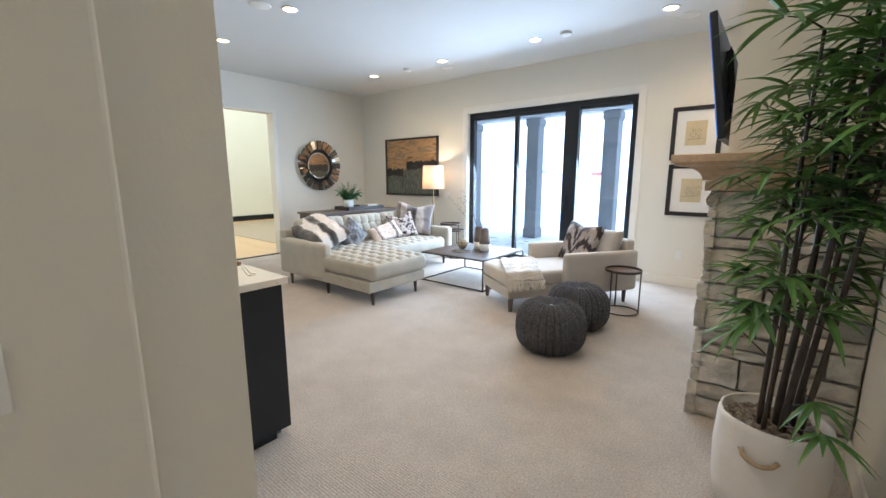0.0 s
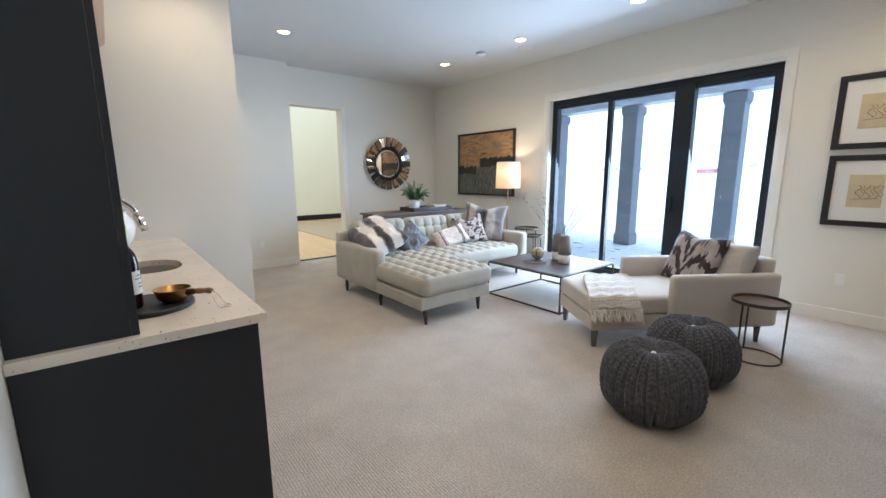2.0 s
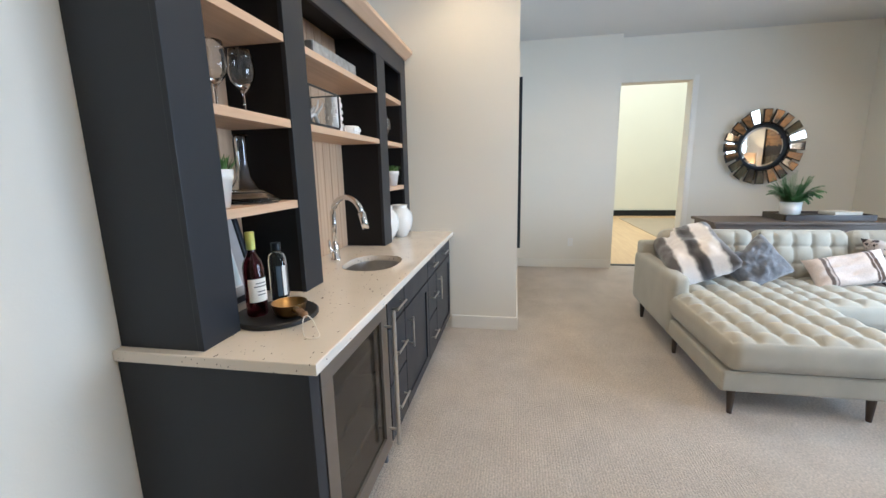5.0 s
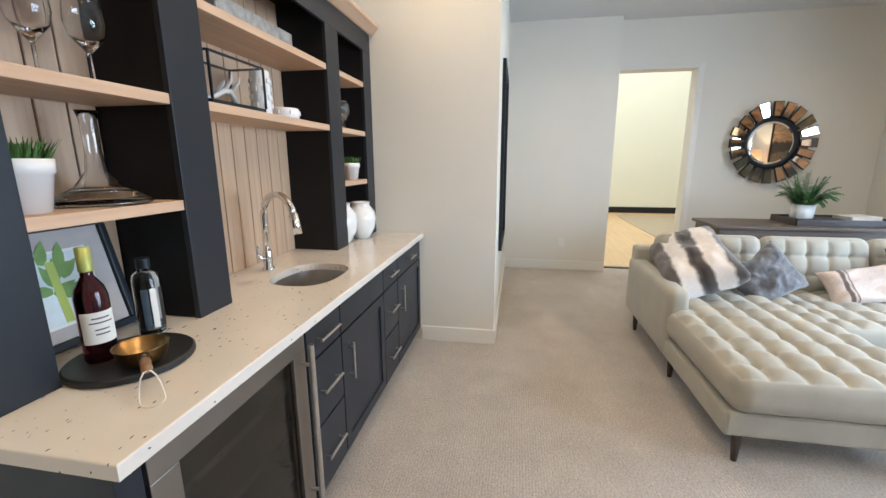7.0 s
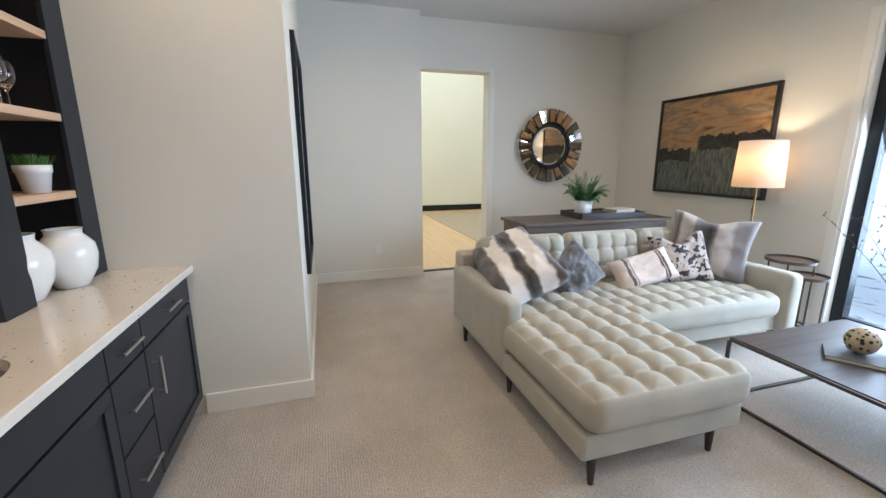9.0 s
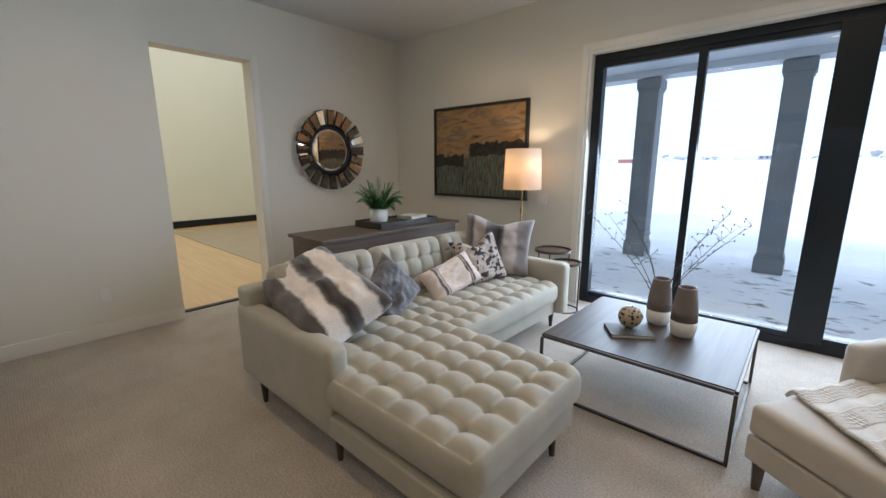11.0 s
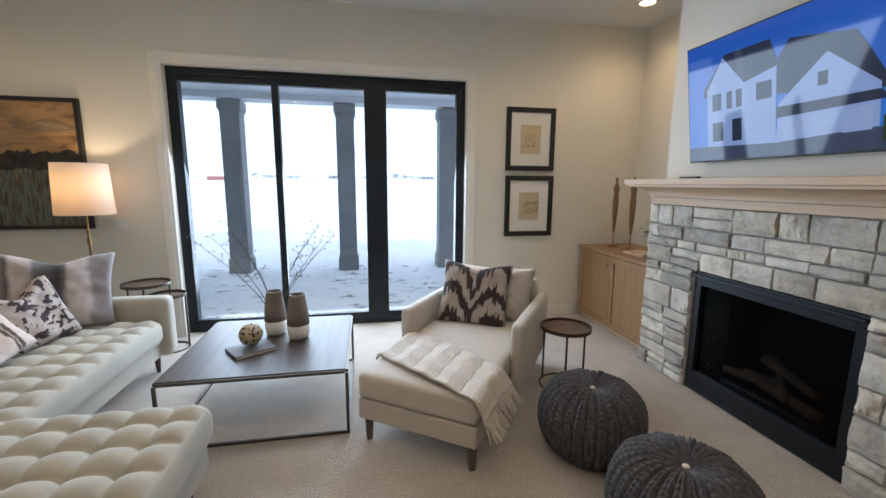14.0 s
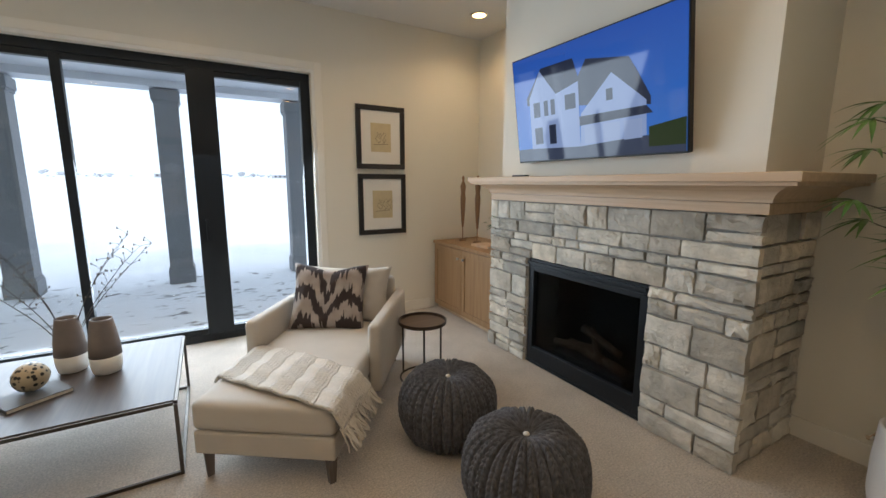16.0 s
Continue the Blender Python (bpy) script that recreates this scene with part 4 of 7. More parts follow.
def potted_fern(x, y, z):
    f = thing("potted_fern", (x, y, z), "green fern in a white ceramic pot on the tray", "plant")
    part("pot", lathe([(0.078, 0), (0.090, 0.01), (0.096, 0.135), (0.088, 0.135), (0.086, 0.115), (0, 0.11)], 32), M_WHITE, f, "white ceramic pot", True)
    rnd = random.Random(21)
    bm = bmesh.new()
    st = bmesh.new()
    for k in range(52):
        a, lean = rnd.uniform(0, 2 * math.pi), rnd.uniform(0.08, 0.95)
        d = Vector((math.cos(a) * lean, math.sin(a) * lean, 1)).normalized()
        p = Vector((0.03 * math.cos(a), 0.03 * math.sin(a), 0.1))
        length = rnd.uniform(0.22, 0.40)
        pts = []
        for i in range(9):
            t = i / 8
            pts.append(p + d * length * t - Vector((0, 0, 0.17 * t ** 3 * lean)))
        tube(pts, 0.0015, 4, st)
        for i in range(2, 9):
            along = (pts[i] - pts[i - 1]).normalized()
            sd = along.cross(Vector((0, 0, 1))).normalized()
            for s in (-1, 1):
                for q in (0.0, 0.33, 0.66):
                    leaf_blade(bm, pts[i - 1].lerp(pts[i], q), along * 0.8 + sd * s + Vector((0, 0, rnd.uniform(-0.3, 0.3))), 0.095 * (1.15 - i / 9), 0.011, 0.35, 2)
    tagged(part("fronds", bm, M_FERN, f, "feathery green fronds"), kind="stuff")
    tagged(part("stems", st, M_FERN, f), kind="stuff")


potted_fern(-5.82, 4.745, 0.9245)


# ---- sunburst mirror ----
def sunburst_mirror():
    m = thing("sunburst_mirror", pose(WX + 0.001, 5.112, 1.682, 0, 90, 0), "round sunburst mirror ringed with silvery glass petals", "mirror")
    part("backing", lathe([(0.33, 0.0), (0.33, 0.012), (0, 0.012)], 48), M_BLACK, m)
    part("glass", lathe([(0.0, 0.034), (0.235, 0.034), (0.262, 0.028)][::-1], 64), M_MIRROR, m, "round mirror glass")
    part("ring", lathe([(0.262, 0.012), (0.262, 0.040), (0.275, 0.048), (0.305, 0.040), (0.315, 0.012)], 64), M_BLACK, m, "black inner ring", True)
    n = 20
    tilts = random.Random(14)
    for k in range(n):
        for short in (0, 1):
            a = 2 * math.pi * (k + 0.5 * short) / n
            r0, r1 = 0.315, (0.435 if short else 0.495)
            w0, w1 = (0.030, 0.040) if short else (0.040, 0.056)
            z = 0.016 if short else 0.030
            bm = bmesh.new()
            pts = [(r0, -w0), (r1, -w1), (r1, w1), (r0, w0)]
            lo = [bm.verts.new((x, y, z - 0.014)) for x, y in pts]
            hi = [bm.verts.new((x, y, z)) for x, y in pts]
            b = 0.007
            inn = [bm.verts.new((x + (b if i in (0, 3) else -b), y - math.copysign(b, y), z + 0.006 + (0.004 if i in (1, 2) else 0))) for i, (x, y) in enumerate(pts)]
            for i in range(4):
                j = (i + 1) % 4
                f = bm.faces.new((lo[i], lo[j], hi[j], hi[i]))
                f.material_index = 1
                f = bm.faces.new((hi[i], hi[j], inn[j], inn[i]))
                f.material_index = 1
            bm.faces.new(inn)
            bmesh.ops.recalc_face_normals(bm, faces=bm.faces[:])
            ob = part("petal", bm, [M_PETAL, M_BLACK], m)
            ob.matrix_basis = pose(0, 0, 0, 0, 0, math.degrees(a)) @ pose(0, 0, 0, tilts.uniform(-7, 7), (-6 if not short else 4) + tilts.uniform(-4, 4), 0)


M_PETAL = material("antiqued_mirror", (0.86, 0.80, 0.72), 0.06, 1.0, vary=0.08, scale=20)
sunburst_mirror()


# ---- pictures ----
def frame_bars(parent, w, h, t, depth, mat):
    """Four mitred-looking bars; the picture lies in the local x-z plane and faces -y."""
    part("frame", box(-w / 2, -depth, h / 2 - t, w / 2, 0, h / 2, 0.004), mat, parent)
    part("frame", box(-w / 2, -depth, -h / 2, w / 2, 0, -h / 2 + t, 0.004), mat, parent)
    part("frame", box(-w / 2, -depth, -h / 2 + t, -w / 2 + t, 0, h / 2 - t, 0.004), mat, parent)
    part("frame", box(w / 2 - t, -depth, -h / 2 + t, w / 2, 0, h / 2 - t, 0.004), mat, parent)


def painted_canvas():
    """Ochre sky over a broken dark band, with grey-green drips below."""
    m = bpy.data.materials.new("abstract_oil_paint")
    m.use_nodes = True
    t = m.node_tree
    b = t.nodes["Principled BSDF"]
    b.inputs["Roughness"].default_value = 0.45
    co, sp = t.nodes.new("ShaderNodeTexCoord"), t.nodes.new("ShaderNodeSeparateXYZ")
    t.links.new(co.outputs["Object"], sp.inputs[0])

    def nz(scale, stretch, detail=6, distort=0.0):
        mp, n = t.nodes.new("ShaderNodeMapping"), t.nodes.new("ShaderNodeTexNoise")
        mp.inputs["Scale"].default_value = stretch
        n.inputs["Scale"].default_value, n.inputs["Detail"].default_value, n.inputs["Distortion"].default_value = scale, detail, distort
        t.links.new(co.outputs["Object"], mp.inputs["Vector"])
        t.links.new(mp.outputs["Vector"], n.inputs["Vector"])
        return n.outputs["Fac"]

    def ramp(fac, stops):
        r = t.nodes.new("ShaderNodeValToRGB")
        while len(r.color_ramp.elements) < len(stops):
            r.color_ramp.elements.new(0.5)
        for e, (p, c) in zip(r.color_ramp.elements, stops):
            e.position, e.color = p, (*c, 1)
        t.links.new(fac, r.inputs["Fac"])
        return r.outputs["Color"]

    def mathn(op, a, bb, cc=None):
        n = t.nodes.new("ShaderNodeMath")
        n.operation = op
        for i, v in enumerate((a, bb, cc)):
            if v is None:
                continue
            if isinstance(v, (int, float)):
                n.inputs[i].default_value = v
            else:
                t.links.new(v, n.inputs[i])
        return n.outputs[0]

    def mixn(fac, a, bb):
        n = t.nodes.new("ShaderNodeMix")
        n.data_type = "RGBA"
        t.links.new(fac, n.inputs["Factor"])
        t.links.new(a, n.inputs["A"])
        t.links.new(bb, n.inputs["B"])
        return n.outputs["Result"]
    upper = ramp(nz(3.0, (0.8, 1, 2.6), 8, 0.5), [(0.30, (0.05, 0.032, 0.02)), (0.40, (0.30, 0.17, 0.07)), (0.50, (0.42, 0.25, 0.11)), (0.60, (0.22, 0.15, 0.085)), (0.72, (0.46, 0.33, 0.19))])
    lower = ramp(nz(6.0, (5.0, 1, 0.7), 7, 0.3), [(0.30, (0.012, 0.011, 0.009)), (0.40, (0.075, 0.075, 0.055)), (0.50, (0.15, 0.175, 0.14)), (0.60, (0.055, 0.045, 0.03)), (0.72, (0.24, 0.18, 0.11))])
    step = mathn("MULTIPLY", mathn("GREATER_THAN", sp.outputs[0], -0.13), 0.14)
    height = mathn("SUBTRACT", mathn("ADD", sp.outputs[2], mathn("MULTIPLY", nz(9, (1, 1, 1), 8), 0.17)), step)
    is_up = mathn("GREATER_THAN", height, 0.0)
    col = mixn(is_up, lower, upper)
    d = mathn("ABSOLUTE", mathn("ADD", height, 0.025), 0)
    band = mathn("MULTIPLY", mathn("LESS_THAN", d, 0.075), mathn("GREATER_THAN", mathn("ABSOLUTE", mathn("ADD", sp.outputs[0], 0.16), 0), 0.05))
    black = ramp(nz(20, (1, 1, 1)), [(0.3, (0.008, 0.007, 0.006)), (0.75, (0.05, 0.04, 0.03))])
    col = mixn(band, col, black)
    t.links.new(col, b.inputs["Base Color"])
    bp = t.nodes.new("ShaderNodeBump")
    bp.inputs["Distance"].default_value = 0.004
    t.links.new(nz(40, (1, 1, 1)), bp.inputs["Height"])
    t.links.new(bp.outputs["Normal"], b.inputs["Normal"])
    return m


M_FRAME = material("espresso_frame", (0.016, 0.013, 0.012), 0.4, vary=0.2, scale=20)
p = thing("abstract_painting", (-5.735, WY - 0.001, 1.655), "abstract ochre and green painting in a dark frame", "painting")
frame_bars(p, 1.44, 1.14, 0.035, 0.045, M_FRAME)
part("canvas", box(-0.686, -0.030, -0.536, 0.686, -0.004, 0.536), painted_canvas(), p, "ochre, black and grey-green canvas")

M_MATBOARD = material("white_mat_board", (0.78, 0.76, 0.72), 0.8, vary=0.01, scale=20)
M_PRINT = material("tan_print_paper", (0.58, 0.49, 0.31), 0.8, vary=0.05, scale=12)
M_INK = material("grey_ink", (0.10, 0.08, 0.06), 0.8, vary=0.1)


def small_picture(x, z, seed):
    q = thing("framed_print", (x, WY - 0.001, z), "small tan print with a wide mat in a black frame", "picture", "pair of framed prints")
    w, h = 0.552, 0.66
    frame_bars(q, w, h, 0.052, 0.030, M_FRAME)
    part("mat_board", box(-w / 2 + 0.0525, -0.014, -h / 2 + 0.0525, w / 2 - 0.0525, -0.006, h / 2 - 0.0525), M_MATBOARD, q, "wide white mat")
    part("print", box(-0.115, -0.0165, -0.15, 0.115, -0.0145, 0.15), M_PRINT, q, "tan paper with thin ink shapes")
    rnd = random.Random(seed)
    bm = bmesh.new()
    for k in range(2 + seed % 2):
        cx = -0.045 + 0.06 * k
        pts = [(cx + 0.018 * math.sin(i * 0.9 + k) + rnd.uniform(-0.004, 0.004), -0.019, 0.055 - i * 0.013) for i in range(10)]
        tube(pts, 0.0022, 4, bm)
        tube([(cx + 0.03 + 0.012 * math.sin(i * 1.3), -0.019, 0.05 - i * 0.013) for i in range(9)], 0.0016, 4, bm)
    tube([(-0.085, -0.019, -0.075), (0.0, -0.019, -0.07), (0.08, -0.019, -0.066)], 0.002, 4, bm)
    part("drawing", bm, M_INK, q, "thin grey ink strokes")


small_picture(-0.800, 1.990, 4)
small_picture(-0.793, 1.276, 7)
big = thing("wall_mirror", pose(-5.55, 1.883, 1.49, 0, 0, 180), "tall mirror in a thin black frame on the wall", "mirror")
frame_bars(big, 1.05, 1.64, 0.025, 0.03, M_BLACK)
part("glass", box(-0.499, -0.012, -0.794, 0.499, -0.004, 0.794), M_MIRROR, big, "plain mirror glass")


# ---- plates on the walls ----
def plate(m, label, category, w=0.07, h=0.115, holes=True):
    p = thing("wall_plate" if holes else "thermostat", m, label, category)
    part("cover", box(-w / 2, -0.007, -h / 2, w / 2, 0, h / 2, 0.002), M_PLASTIC, p)
    if holes:
        for s in (-0.022, 0.022):
            part("socket", box(-0.017, -0.010, s - 0.015, 0.017, -0.0072, s + 0.015, 0.002), M_TRIM, p)


plate(pose(-0.86, WY - 0.001, 0.42), "white double outlet plate on the wall", "outlet")
plate(pose(-7.049, 2.66, 0.38, 0, 0, 90), "white double outlet plate on the wall", "outlet")
plate(pose(-4.82, WY - 0.001, 1.12), "white switch plate behind the lamp", "switch", 0.12)
plate(pose(-1.05, 0.601, 1.54, 0, 0, 180), "white thermostat on the wall", "thermostat", 0.12, 0.10, False)
plate(pose(-0.829, 0.188, 1.13, 0, 0, 90), "white switch plate in the hallway", "switch")
# casing and threshold of the doorway
structure("door_trim", box(WX - 0.19, 4.195, 0, WX + 0.012, 4.208, 2.60), M_TRIM, "cream painted door jamb", "trim")
structure("door_trim", box(WX, 4.21, 0, WX + 0.014, 4.27, 2.655, 0.003), M_TRIM, "cream painted door casing", "trim")
for x0, z0, x1, z1 in ((-4.445, 0, -4.375, 2.665), (-1.48, 0, -1.41, 2.665), (-4.3745, 2.595, -1.4805, 2.665)):
    structure("window_trim", box(x0, WY - 0.012, z0, x1, WY - 0.0005, z1, 0.003), M_TRIM, "cream painted flat casing round the patio door", "trim")
for x0, z0, x1, z1 in ((-4.3745, 0, -4.3455, 2.594), (-1.5095, 0, -1.4805, 2.594), (-4.345, 2.566, -1.51, 2.594)):
    structure("window_trim", box(x0, WY - 0.006, z0, x1, WY - 0.0005, z1, 0.002), M_PLASTIC, "white jamb edge round the patio door", "trim")
structure("threshold", box(WX - 0.05, 3.245, 0.0, WX + 0.02, 4.19, 0.014, 0.003), M_BLACK, "black metal threshold of the doorway", "threshold")

# ---- ceiling fittings ----
M_CAN = glow("lit_lens", (1.0, 0.80, 0.50), 5)
# builds the added, unseen lights of CANS just like the others
for x, y in CANS:
    c = thing("recessed_light", (x, y, CEILING), "white recessed ceiling light, lit", "ceiling light", "recessed lights")
    part("trim_ring", lathe([(0.090, -0.001), (0.088, -0.008), (0.070, -0.010), (0.066, -0.004), (0.066, -0.001)], 32), M_PLASTIC, c, smooth=True)
    part("lens", lathe([(0.0, -0.0035), (0.0655, -0.0035)][::-1], 32), M_CAN, c, "warm glowing lens")
    lamp = new("can_lamp", bpy.data.lights.new("can_lamp", "SPOT"))
    lamp.data.energy, lamp.data.color, lamp.data.spot_size, lamp.data.spot_blend, lamp.data.shadow_soft_size = CAN_WATTS, CAN_COLOR, radians(152), 0.8, 0.05
    lamp.location = (x, y, CEILING - 0.02)
for x, y in ((-2.143, 5.287), (-4.83, 5.28)):
    s = thing("smoke_detector", (x, y, CEILING), "round white smoke detector on the ceiling", "smoke detector")
    part("body", lathe([(0.0, -0.040), (0.045, -0.040), (0.062, -0.030), (0.068, -0.012), (0.07, -0.001)], 32), M_PLASTIC, s, smooth=True)
    part("vent", lathe([(0.066, -0.022), (0.0685, -0.02), (0.0685, -0.016), (0.066, -0.014)], 32), M_MORTAR, s)
for x, y in ((-4.28, 2.53), (-0.88, 5.62), (-4.27, 5.6)):
    s = thing("ceiling_speaker", (x, y, CEILING), "round white flush ceiling speaker", "speaker")
    part("grille", lathe([(0.0, -0.005), (0.105, -0.006), (0.11, -0.001)], 40), M_PLASTIC, s, smooth=True)


# ---- mantel, firebox and television ----
def mantel():
    m = thing("mantel", (0, 0, 0), "light oak mantel shelf with a coved moulding", "mantel")

    def loft(name, prof, lbl=""):
        bm = bmesh.new()
        rings = []
        for o, z in prof:
            rings.append([bm.verts.new(q) for q in ((0.497, 2.941 - o, z), (-0.22 - o, 2.941 - o, z), (-0.22 - o, 4.99 + o, z), (0.497, 4.99 + o, z))])
        for a, b in zip(rings, rings[1:]):
            for k in range(4):
                bm.faces.new((a[k], a[(k + 1) % 4], b[(k + 1) % 4], b[k]))
        bm.faces.new(rings[0][::-1])
        bm.faces.new(rings[-1])
        bmesh.ops.recalc_face_normals(bm, faces=bm.faces[:])
        return part(name, bm, M_OAK_Y, m, lbl)
    loft("fascia", [(0.012, 1.365), (0.030, 1.365), (0.032, 1.368), (0.032, 1.418), (0.012, 1.42)])
    cove = [(0.02, 1.4205)] + [(0.045 + 0.115 * (1 - math.cos(a)), 1.4215 + 0.078 * math.sin(a)) for a in np.linspace(0, math.pi / 2, 8)] + [(0.02, 1.4998)]
    loft("cove_moulding", cove, "hollow oak cove moulding")
    loft("bead", [(0.02, 1.500), (0.170, 1.500), (0.170, 1.516), (0.02, 1.516)])
    loft("shelf", [(0.0, 1.5165), (0.182, 1.5165), (0.186, 1.520), (0.186, 1.556), (0.182, 1.56), (0.0, 1.56)])


mantel()
tagged(part("remote", box(-0.27, 4.56, 1.5605, -0.225, 4.72, 1.576, 0.004), M_BLACK), "black remote control lying on the mantel", "remote")


def television():
    tv = thing("television", pose(-0.262, 3.968, 1.67, 0, -8.5, 0), "large flat television on a tilting bracket, showing a house", "television")
    w, h = 1.345, 0.765
    part("case", box(0.004, -w / 2, 0, 0.045, w / 2, h, 0.004), M_BLACK, tv)
    part("bracket", box(0.046, -0.25, 0.20, 0.085, 0.25, 0.62, 0.004), M_BLACK, tv, "black steel wall bracket")
    part("cable", tube([(0.05, -0.42, 0.52), (0.09, -0.46, 0.58), (0.085, -0.48, 0.47), (0.05, -0.44, 0.28)], 0.004, 6), M_BLACK, tv)
    sw, sh = w / 2 - 0.010, h - 0.022

    def poly(name, pts, mat, lift):
        bm = bmesh.new()
        bm.faces.new([bm.verts.new((0.003 - lift, sw - 2 * sw * u, 0.012 + sh * v)) for u, v in pts])
        return part(name, bm, mat, scr)
    scr = part("screen", box(0.0, -sw, 0.012, 0.0038, sw, 0.012 + sh), M_SCREEN, tv, "lit screen with a blue evening sky")
    L = 0.0042
    poly("picture_ground", [(0, 0), (1, 0), (1, 0.14), (0, 0.12)], M_PIX_GROUND, L)
    poly("picture_lawn", [(0.84, 0.05), (1, 0.05), (1, 0.24), (0.84, 0.20)], M_PIX_GRASS, L + 0.0004)
    poly("picture_roof", [(0.10, 0.62), (0.22, 0.86), (0.44, 0.86), (0.47, 0.70), (0.52, 0.82), (0.75, 0.74), (0.79, 0.62), (0.85, 0.42), (0.85, 0.36), (0.10, 0.55)], M_PIX_ROOF, L + 0.0004)
    poly("picture_house", [(0.12, 0.12), (0.47, 0.10), (0.47, 0.66), (0.32, 0.60), (0.21, 0.84), (0.12, 0.60)], M_PIX_WALL, L + 0.0008)
    poly("picture_house", [(0.47, 0.10), (0.83, 0.14), (0.83, 0.40), (0.66, 0.66), (0.48, 0.38)], M_PIX_WALL, L + 0.0010)
    poly("picture_roof", [(0.47, 0.36), (0.83, 0.36), (0.86, 0.30), (0.47, 0.28)], M_PIX_ROOF, L + 0.0014)
    for u, v, a, b in ((0.15, 0.42, 0.05, 0.14), (0.23, 0.42, 0.03, 0.14), (0.28, 0.42, 0.03, 0.14), (0.38, 0.44, 0.07, 0.13), (0.63, 0.45, 0.035, 0.09), (0.15, 0.16, 0.06, 0.16), (0.26, 0.15, 0.05, 0.18)):
        poly("picture_window", [(u, v), (u + a, v), (u + a, v + b), (u, v + b)], M_PIX_ROOF, L + 0.0014)
    for u in (0.50, 0.61, 0.72):
        poly("picture_garage", [(u, 0.12), (u + 0.09, 0.125), (u + 0.09, 0.27), (u, 0.27)], M_PIX_LIGHT, L + 0.0014)


M_SCREEN = bpy.data.materials.new("screen_sky")
M_SCREEN.use_nodes = True
sn = M_SCREEN.node_tree
sb = sn.nodes["Principled BSDF"]
sco, ssp, scr_ramp = sn.nodes.new("ShaderNodeTexCoord"), sn.nodes.new("ShaderNodeSeparateXYZ"), sn.nodes.new("ShaderNodeValToRGB")
sn.links.new(sco.outputs["Object"], ssp.inputs[0])
sn.links.new(ssp.outputs[2], scr_ramp.inputs[0])
scr_ramp.color_ramp.elements[0].color, scr_ramp.color_ramp.elements[1].color = (0.06, 0.20, 0.62, 1), (0.02, 0.07, 0.42, 1)
sn.links.new(scr_ramp.outputs[0], sb.inputs["Emission Color"])
sb.inputs["Base Color"].default_value, sb.inputs["Emission Strength"].default_value, sb.inputs["Roughness"].default_value = (0.01, 0.01, 0.012, 1), 1.0, 0.05
sb.inputs["Specular IOR Level"].default_value = 0.3


def lit(name, color, strength=1.0):
    m = glow(name, color, strength)
    b = m.node_tree.nodes["Principled BSDF"]
    b.inputs["Base Color"].default_value, b.inputs["Roughness"].default_value = (0.01, 0.01, 0.012, 1), 0.05
    b.inputs["Specular IOR Level"].default_value = 0.3
    return m


M_PIX_GROUND, M_PIX_GRASS = lit("screen_ground", (0.05, 0.06, 0.10)), lit("screen_grass", (0.03, 0.045, 0.015))
M_PIX_ROOF, M_PIX_WALL, M_PIX_LIGHT = lit("screen_roof", (0.022, 0.028, 0.055)), lit("screen_wall", (0.30, 0.37, 0.60)), lit("screen_light", (0.34, 0.40, 0.60))
television()


def firebox():
    f = thing("firebox", (-0.180, 4.012, 0), "black gas fireplace insert with a glass front", "fireplace insert")
    w = 0.530
    part("frame", box(-0.02, -w, 0.03, 0.03, -w + 0.055, 0.895, 0.003), M_BLACK, f)
    part("frame", box(-0.02, w - 0.055, 0.03, 0.03, w, 0.895, 0.003), M_BLACK, f)
    part("frame", box(-0.02, -w + 0.0555, 0.80, 0.03, w - 0.0555, 0.895, 0.003), M_BLACK, f)
    part("hood", box(-0.050, -w + 0.005, 0.862, -0.0205, w - 0.005, 0.880, 0.003), M_BLACK, f)
    part("louvre", box(-0.030, -w + 0.02, 0.828, -0.0205, w - 0.02, 0.838, 0.001), M_BLACK, f)
    part("frame", box(-0.02, -w + 0.0555, 0.03, 0.03, w - 0.0555, 0.15, 0.003), M_BLACK, f)
    part("hearth_rail", box(-0.026, -w, 0.005, 0.04, w, 0.0295, 0.003), M_BLACK, f)
    glass = part("glass", box(0.012, -w + 0.0555, 0.1505, 0.016, w - 0.0555, 0.7995), M_FIREGLASS, f, "dark reflective glass")
    bm = box(0.30, -w + 0.03, 0.05, 0.31, w - 0.03, 0.89)
    box(0.031, -w + 0.02, 0.05, 0.31, -w + 0.03, 0.89, bm=bm)
    box(0.031, w - 0.03, 0.05, 0.31, w - 0.02, 0.89, bm=bm)
    box(0.031, -w + 0.02, 0.89, 0.31, w - 0.02, 0.90, bm=bm)
    box(0.031, -w + 0.02, 0.04, 0.31, w - 0.02, 0.05, bm=bm)
    part("liner", bm, M_SOOT, f, "sooty black liner")
    for p0, p1, r in (((0.12, -0.30, 0.20), (0.17, 0.22, 0.24), 0.045), ((0.20, -0.05, 0.26), (0.10, 0.32, 0.22), 0.04), ((0.14, -0.25, 0.31), (0.2, 0.12, 0.38), 0.035), ((0.1, -0.12, 0.2), (0.22, 0.06, 0.40), 0.03)):
        a, b = Vector(p0), Vector(p1)
        pts = [a.lerp(b, i / 6) + 0.012 * noise.noise_vector(a.lerp(b, i / 6) * 9) for i in range(7)]
        part("log", tube(pts, [r * (0.8 + 0.25 * noise.noise(q * 14)) for q in pts], 10), M_LOG, f, "grey-brown ceramic log", True)
    part("grate", box(0.08, -0.33, 0.10, 0.26, 0.33, 0.16, 0.01), M_BLACK, f)


